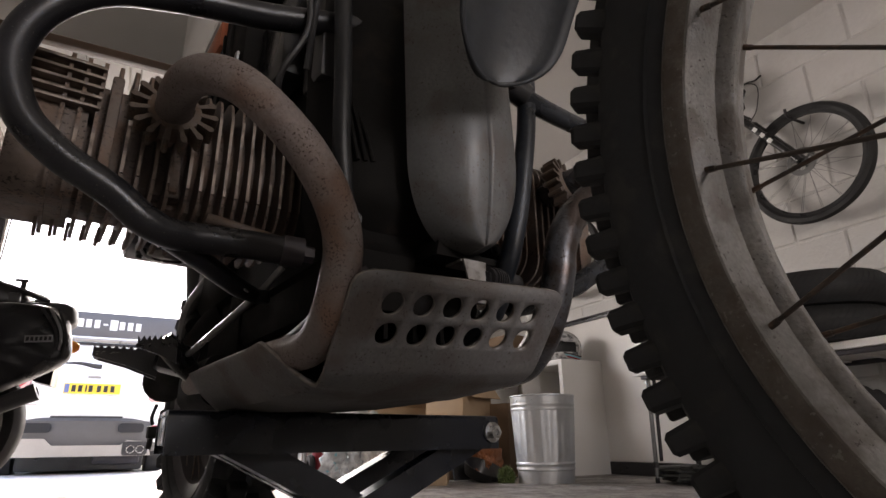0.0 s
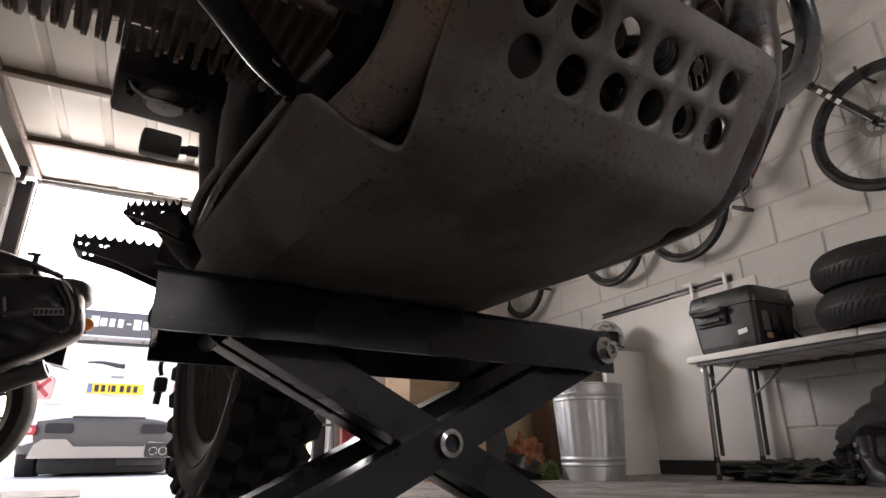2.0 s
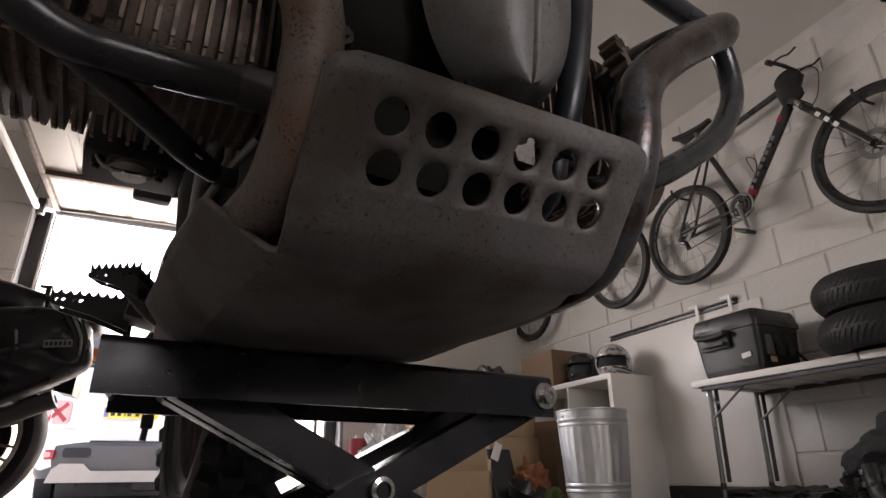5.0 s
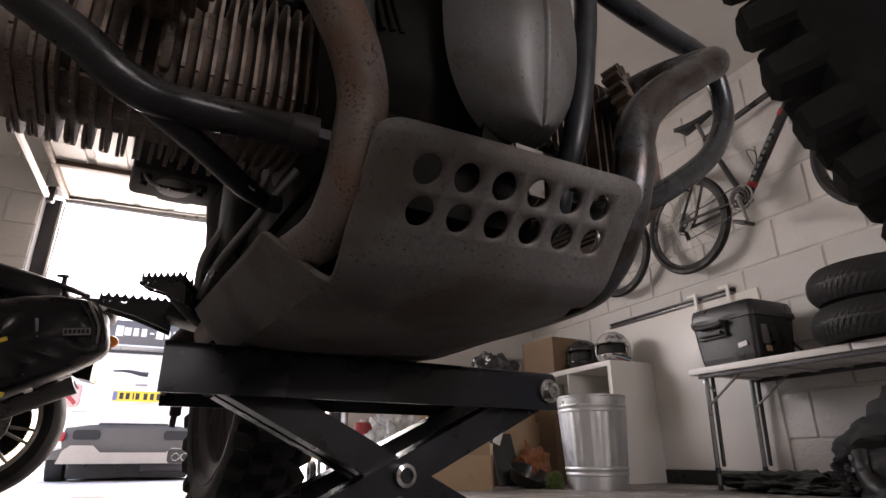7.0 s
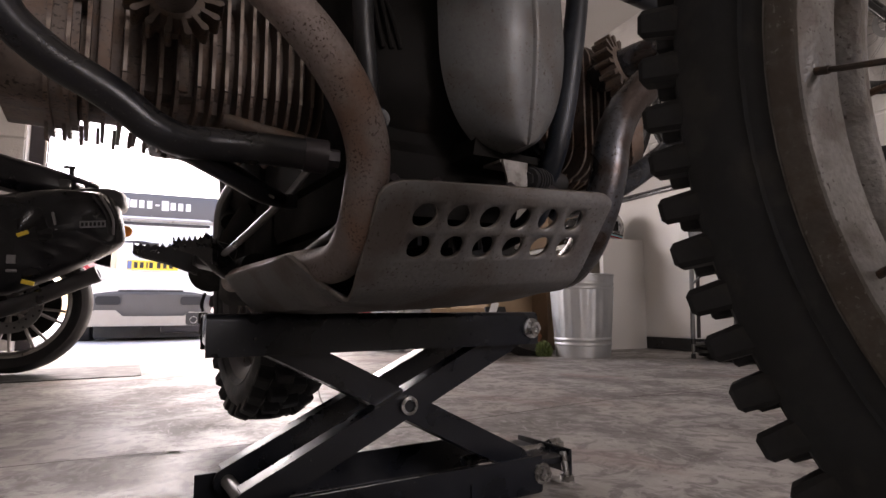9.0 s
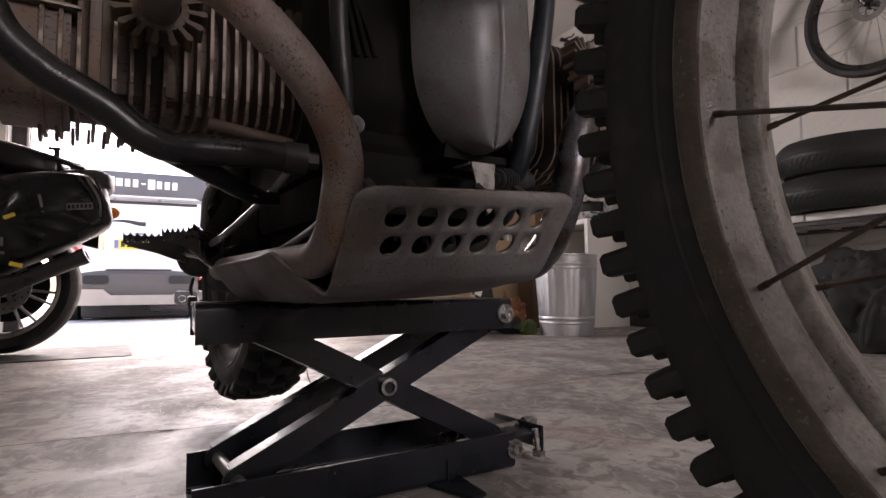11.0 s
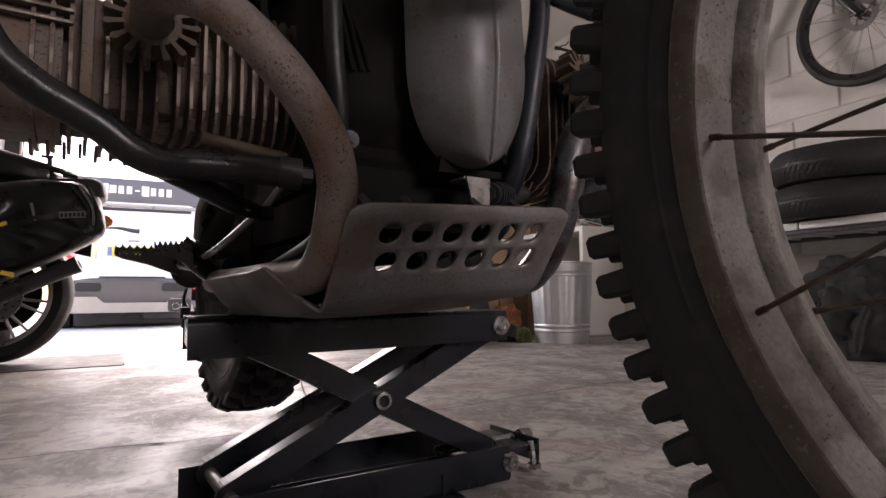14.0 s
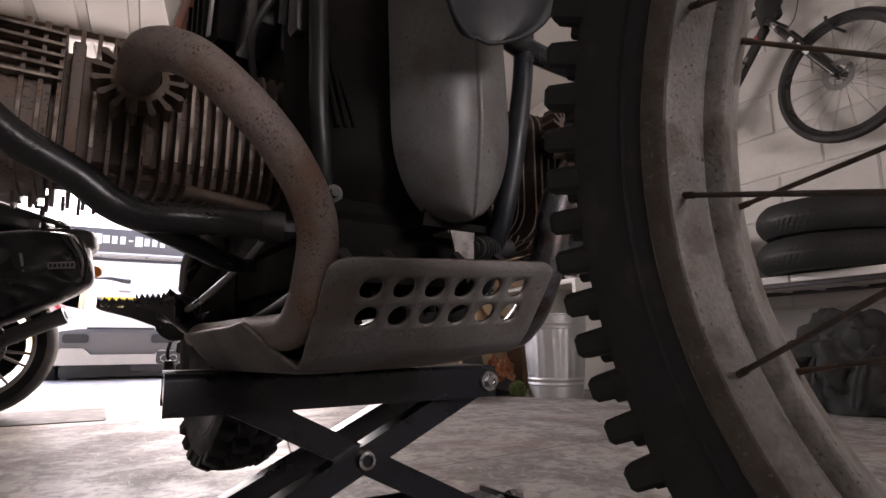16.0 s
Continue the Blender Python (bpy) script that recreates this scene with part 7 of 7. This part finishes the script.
# grey bumper with its recesses
bm = B()
rows = []
for z, w, y in ((0.30, 1.74, -0.005), (0.36, 1.80, -0.045), (0.52, 1.82, -0.06), (0.64, 1.80, -0.05), (0.69, 1.70, 0.0)):
    rows.append([(w / 2 * math.sin(a), y + 0.42 * (1 - math.cos(a)) ** 1.6, z - (0.05 if z > 0.66 else 0.0) * (1 - math.cos(a)) * 2) for a in (radians(-90 + 10 * k) for k in range(19))])
sheet(bm, rows)
part("bumper", bm, CARGREY, car, "grey plastic rear bumper")
bm = B()
prism(bm, [(-0.71, 0.255), (0.71, 0.255), (0.66, 0.41), (0.44, 0.43), (0.38, 0.375), (-0.30, 0.375), (-0.38, 0.45), (-0.60, 0.45), (-0.67, 0.39)], 0.05, Matrix.Translation((0, -0.03, 0)) @ Matrix.Rotation(radians(90), 4, 'X'))
part("bumper_trim", bm, CARSILVER, car, "silver lower bumper trim")
bm = B()
box(bm, 0, -0.068, 0.685, 0.72, 0.012, 0.022)
part("loading_edge", bm, INK, car)
for s in (-1, 1):
    bm = B()
    prism(bm, rounded(0.27, 0.105, 0.035), 0.014, Matrix.Translation((s * 0.465, -0.050, 0.565)) @ Matrix.Rotation(radians(s * 8), 4, 'Z') @ Matrix.Rotation(radians(90), 4, 'X'))
    part("bumper_recess", bm, CARRECESS, car)
    bm = B()
    prism(bm, rounded(0.17, 0.10, 0.03), 0.03, Matrix.Translation((s * 0.745, 0.045, 0.545)) @ Matrix.Rotation(radians(s * 32), 4, 'Z') @ Matrix.Rotation(radians(90), 4, 'X'))
    fog = part("fog_lamp", bm, REDLAMP, car, "red bumper lamp")
    if s < 0:
        bm = B()
        prism(bm, rounded(0.10, 0.055, 0.02), 0.008, Matrix.Translation((s * 0.745, 0.045, 0.545)) @ Matrix.Rotation(radians(s * 32), 4, 'Z') @ Matrix.Rotation(radians(90), 4, 'X') @ Matrix.Translation((0, 0, 0.028)))
        part("reversing_lens", bm, PALELAMP, fog, "pale reversing lens")
    lampm = Matrix.Translation((s * 0.735, 0.055, 1.00)) @ Matrix.Rotation(radians(s * 14), 4, 'Z') @ Matrix.Rotation(radians(90), 4, 'X')
    bm = B()
    prism(bm, rounded(0.26, 0.26, 0.05), 0.035, lampm)
    tl = part("tail_lamp", bm, PALELAMP, car, "square pale pink tail lamp with a red cross")
    for a in (45, -45):
        bm = B()
        box(bm, 0, 0, 0.036, 0.27, 0.045, 0.006, Matrix.Rotation(radians(a), 4, 'Z'))
        o = part("lamp_cross", bm, REDLAMP, tl, m=lampm)
bm = B()
box(bm, -0.0, -0.026, 1.015, 0.62, 0.02, 0.150, bevel=0.006)
part("plate_recess", bm, CARWHITE, car)
bm = B()
box(bm, 0.0, -0.040, 1.005, 0.575, 0.008, 0.118, bevel=0.003)
np_plate = part("number_plate", bm, YELLOW, car, "yellow number plate")
bm = B()
box(bm, -0.258, -0.0455, 1.005, 0.045, 0.003, 0.10)
part("plate_band", bm, mat("blue_band", (0.12, 0.16, 0.35), 0.5, vary=0.05, bump=0.0), np_plate)
for k, x in enumerate((-0.19, -0.125, -0.065, -0.02, 0.065, 0.135, 0.205)):
    bm = B()
    box(bm, x, -0.0455, 1.005, 0.042 if k != 2 else 0.016, 0.003, 0.074)
    part("plate_bar", bm, INK, np_plate)
bm = B()
box(bm, 0, -0.03, 1.140, 0.13, 0.012, 0.026, bevel=0.004)
part("tailgate_badge", bm, CARSILVER, car)
bm = B()
prism(bm, rounded(0.27, 0.155, 0.035), 0.012, Matrix.Translation((0.535, -0.078, 0.335)) @ Matrix.Rotation(radians(90), 4, 'X'))
part("pipe_recess", bm, INK, car, "black recess round the tail pipes")
bm = B()
box(bm, -0.585, -0.035, 0.815, 0.15, 0.010, 0.012)
part("tailgate_lettering", bm, CARSILVER, car)
for x in (0.49, 0.59):
    bm = B()
    lathe(bm, [(0.037, 0.0), (0.045, 0.0), (0.045, 0.14), (0.037, 0.14)], 28, Matrix.Translation((x, -0.105, 0.325)) @ Matrix.Rotation(radians(-90), 4, 'X'), close=True)
    part("tail_pipe", bm, CHROME, car, "twin round tail pipe")
for s in (-1, 1):
    for y in (0.72, 3.2):
        bm = B()
        lathe(bm, [(0.20, -0.09), (0.30, -0.10), (0.335, -0.08), (0.345, 0), (0.335, 0.08), (0.30, 0.10), (0.20, 0.09)], 40, Matrix.Translation((s * 0.78, y, 0.345)) @ Matrix.Rotation(radians(90), 4, 'Y'), close=True)
        wl = part("wheel", bm, RUBBERCLEAN, car, "black car tyre on an alloy wheel")
        bm = B()
        lathe(bm, [(0.0, 0.05), (0.10, 0.06), (0.20, 0.05), (0.205, -0.06), (0.0, -0.06)], 32, Matrix.Translation((s * 0.78, y, 0.345)) @ Matrix.Rotation(radians(90 * s), 4, 'Y'))
        part("rim", bm, ALLOY, wl)
# black box hung low: the car's floor, and the shade on the ground below
bm = B()
box(bm, 0, 1.9, 0.215, 1.30, 3.2, 0.25, bevel=0.04)
part("underside", bm, INK, car, "black box for the car's floor and the shade below it")
bm = B()
rod(bm, (-0.66, 0.72, 0.26), (0.66, 0.72, 0.26), 0.055, seg=14)
part("rear_axle", bm, DARKSTEEL, car)
bm = B()
box(bm, 0.36, 0.30, 0.22, 0.50, 0.22, 0.13, bevel=0.04)
part("rear_silencer", bm, DARKSTEEL, car)
for x in (-0.45, -0.12, 0.20, 0.48):
    bm = B()
    tube(bm, [(x, 0.30, 0.25), (x + 0.06, 0.55, 0.17), (x - 0.03, 0.95, 0.15), (x, 1.5, 0.2)], 0.035, 10, 4)
    part("suspension_arm", bm, DARKSTEEL, car)
# awning bag on the roof
bm = B()
box(bm, 0.12, 0.36, 1.80, 2.05, 0.30, 0.34, bevel=0.05)
aw = part("roof_awning", bm, mat("grey_awning_cover", (0.10, 0.10, 0.105), 0.55, vary=0.12, scale=5, fine=120, bump=0.2), car, "dark grey awning bag on the roof rack")
for k in range(9):
    bm = B()
    w = (0.085, 0.075, 0.06, 0.06, 0.05, 0.085, 0.06, 0.06, 0.06)[k]
    box(bm, -0.36 + 0.092 * k, 0.2085, 1.82 - 0.002 * k, w, 0.004, 0.13 if k in (0, 5) else (0.02 if k == 4 else 0.10))
    part("lettering", bm, WHITEPRINT, aw)
bm = B()
box(bm, 0.0, 0.30, 1.64, 1.7, 0.10, 0.035, bevel=0.01)
part("roof_bar", bm, CARSILVER, car)
bm = B()
box(bm, 0.12, 0.20, 1.605, 2.05, 0.06, 0.045, bevel=0.008)
part("awning_rail", bm, CARSILVER, car, "silver awning rail")
# black bar painting in the shadow under the awning and spoiler
bm = B()
box(bm, 0.0, 0.17, 1.555, 1.30, 0.06, 0.036, bevel=0.006)
part("spoiler_gap", bm, PLASTICBLACK, car)

# grass beside the drive
bm = B()
for k in range(2600):
    x, y = random.uniform(-9.0, -2.3), random.uniform(6.2, 11.0)
    h, a = random.uniform(0.05, 0.14), random.uniform(0, 6.283)
    p = Vector((x, y, GZ + 0.005))
    d = Vector((math.cos(a), math.sin(a), 0)) * 0.006
    t = p + Vector((random.uniform(-0.04, 0.04), random.uniform(-0.04, 0.04), h))
    bm.faces.new((bm.verts.new(p - d), bm.verts.new(p + d), bm.verts.new(t)))
solid("grass", bm, mat("dry_grass", (0.16, 0.16, 0.05), 0.8, vary=0.3, scale=3, bump=0.0), "dry yellow-green grass beside the drive", "grass", "stuff")


# ================= blocks of the painted walls =================
def block_mesh(w, h, seed):
    """A rough-faced concrete block, local x along the wall, -y towards the room."""
    rnd = random.Random(seed)
    bm = B()
    nx, nz = 7, 5
    rows = []
    for j in range(nz + 1):
        row = []
        for i in range(nx + 1):
            x = (-w / 2, -w / 2 + 0.007)[i] if i < 2 else ((w / 2 - 0.007, w / 2)[i - nx + 1] if i > nx - 2 else -w / 2 + w * (i - 1) / (nx - 2))
            z = (-h / 2, -h / 2 + 0.007)[j] if j < 2 else ((h / 2 - 0.007, h / 2)[j - nz + 1] if j > nz - 2 else -h / 2 + h * (j - 1) / (nz - 2))
            edge = i in (0, nx) or j in (0, nz)
            row.append((x, (0.004 if edge else -0.0055) + rnd.uniform(-0.0016, 0.0016), z))
        rows.append(row)
    sheet(bm, rows)
    ring = [(-w / 2, -h / 2), (w / 2, -h / 2), (w / 2, h / 2), (-w / 2, h / 2)]
    for k in range(4):
        (x0, z0), (x1, z1) = ring[k], ring[(k + 1) % 4]
        bm.faces.new([bm.verts.new(p) for p in ((x0, 0.004, z0), (x1, 0.004, z1), (x1, 0.02, z1), (x0, 0.02, z0))])
    bmesh.ops.remove_doubles(bm, verts=bm.verts[:], dist=0.0001)
    return to_mesh("block", bm, PAINT, angle=20)


CH, CL, JT = 0.258, 0.512, 0.008
meshes = [block_mesh(CL - JT, CH - JT, s) for s in range(4)]
halves = {}


def lay(wall_ob, x0, x1, z1, off, skip=None):
    """Lays courses of blocks on a wall between x0 and x1 of its own length."""
    c = 0
    z = 0.0
    while z + CH * 0.5 < z1:
        x = x0 - (off + (CL / 2 if c % 2 else 0)) % CL
        while x < x1 - 0.02:
            a, b = max(x, x0), min(x + CL, x1)
            if b - a > 0.04:
                if abs(b - a - CL) < 0.003:
                    me = meshes[(c * 7 + int(x * 10)) % 4]
                else:
                    key = round(b - a, 3)
                    if key not in halves:
                        halves[key] = block_mesh(b - a - JT, CH - JT, len(halves) + 20)
                    me = halves[key]
                if z + CH <= z1 + 0.02:
                    o = new("block", me)
                    o.parent = wall_ob
                    o.matrix_basis = Matrix.Translation(((a + b) / 2, -0.004 + 0.006, z + CH / 2))
            x += CL
        z += CH
        c += 1


lay(wall_east, 0.0, 4.6, ZC, 0.10)
lay(wall_nib, 0.5, JL - XL, ZC, 0.30)
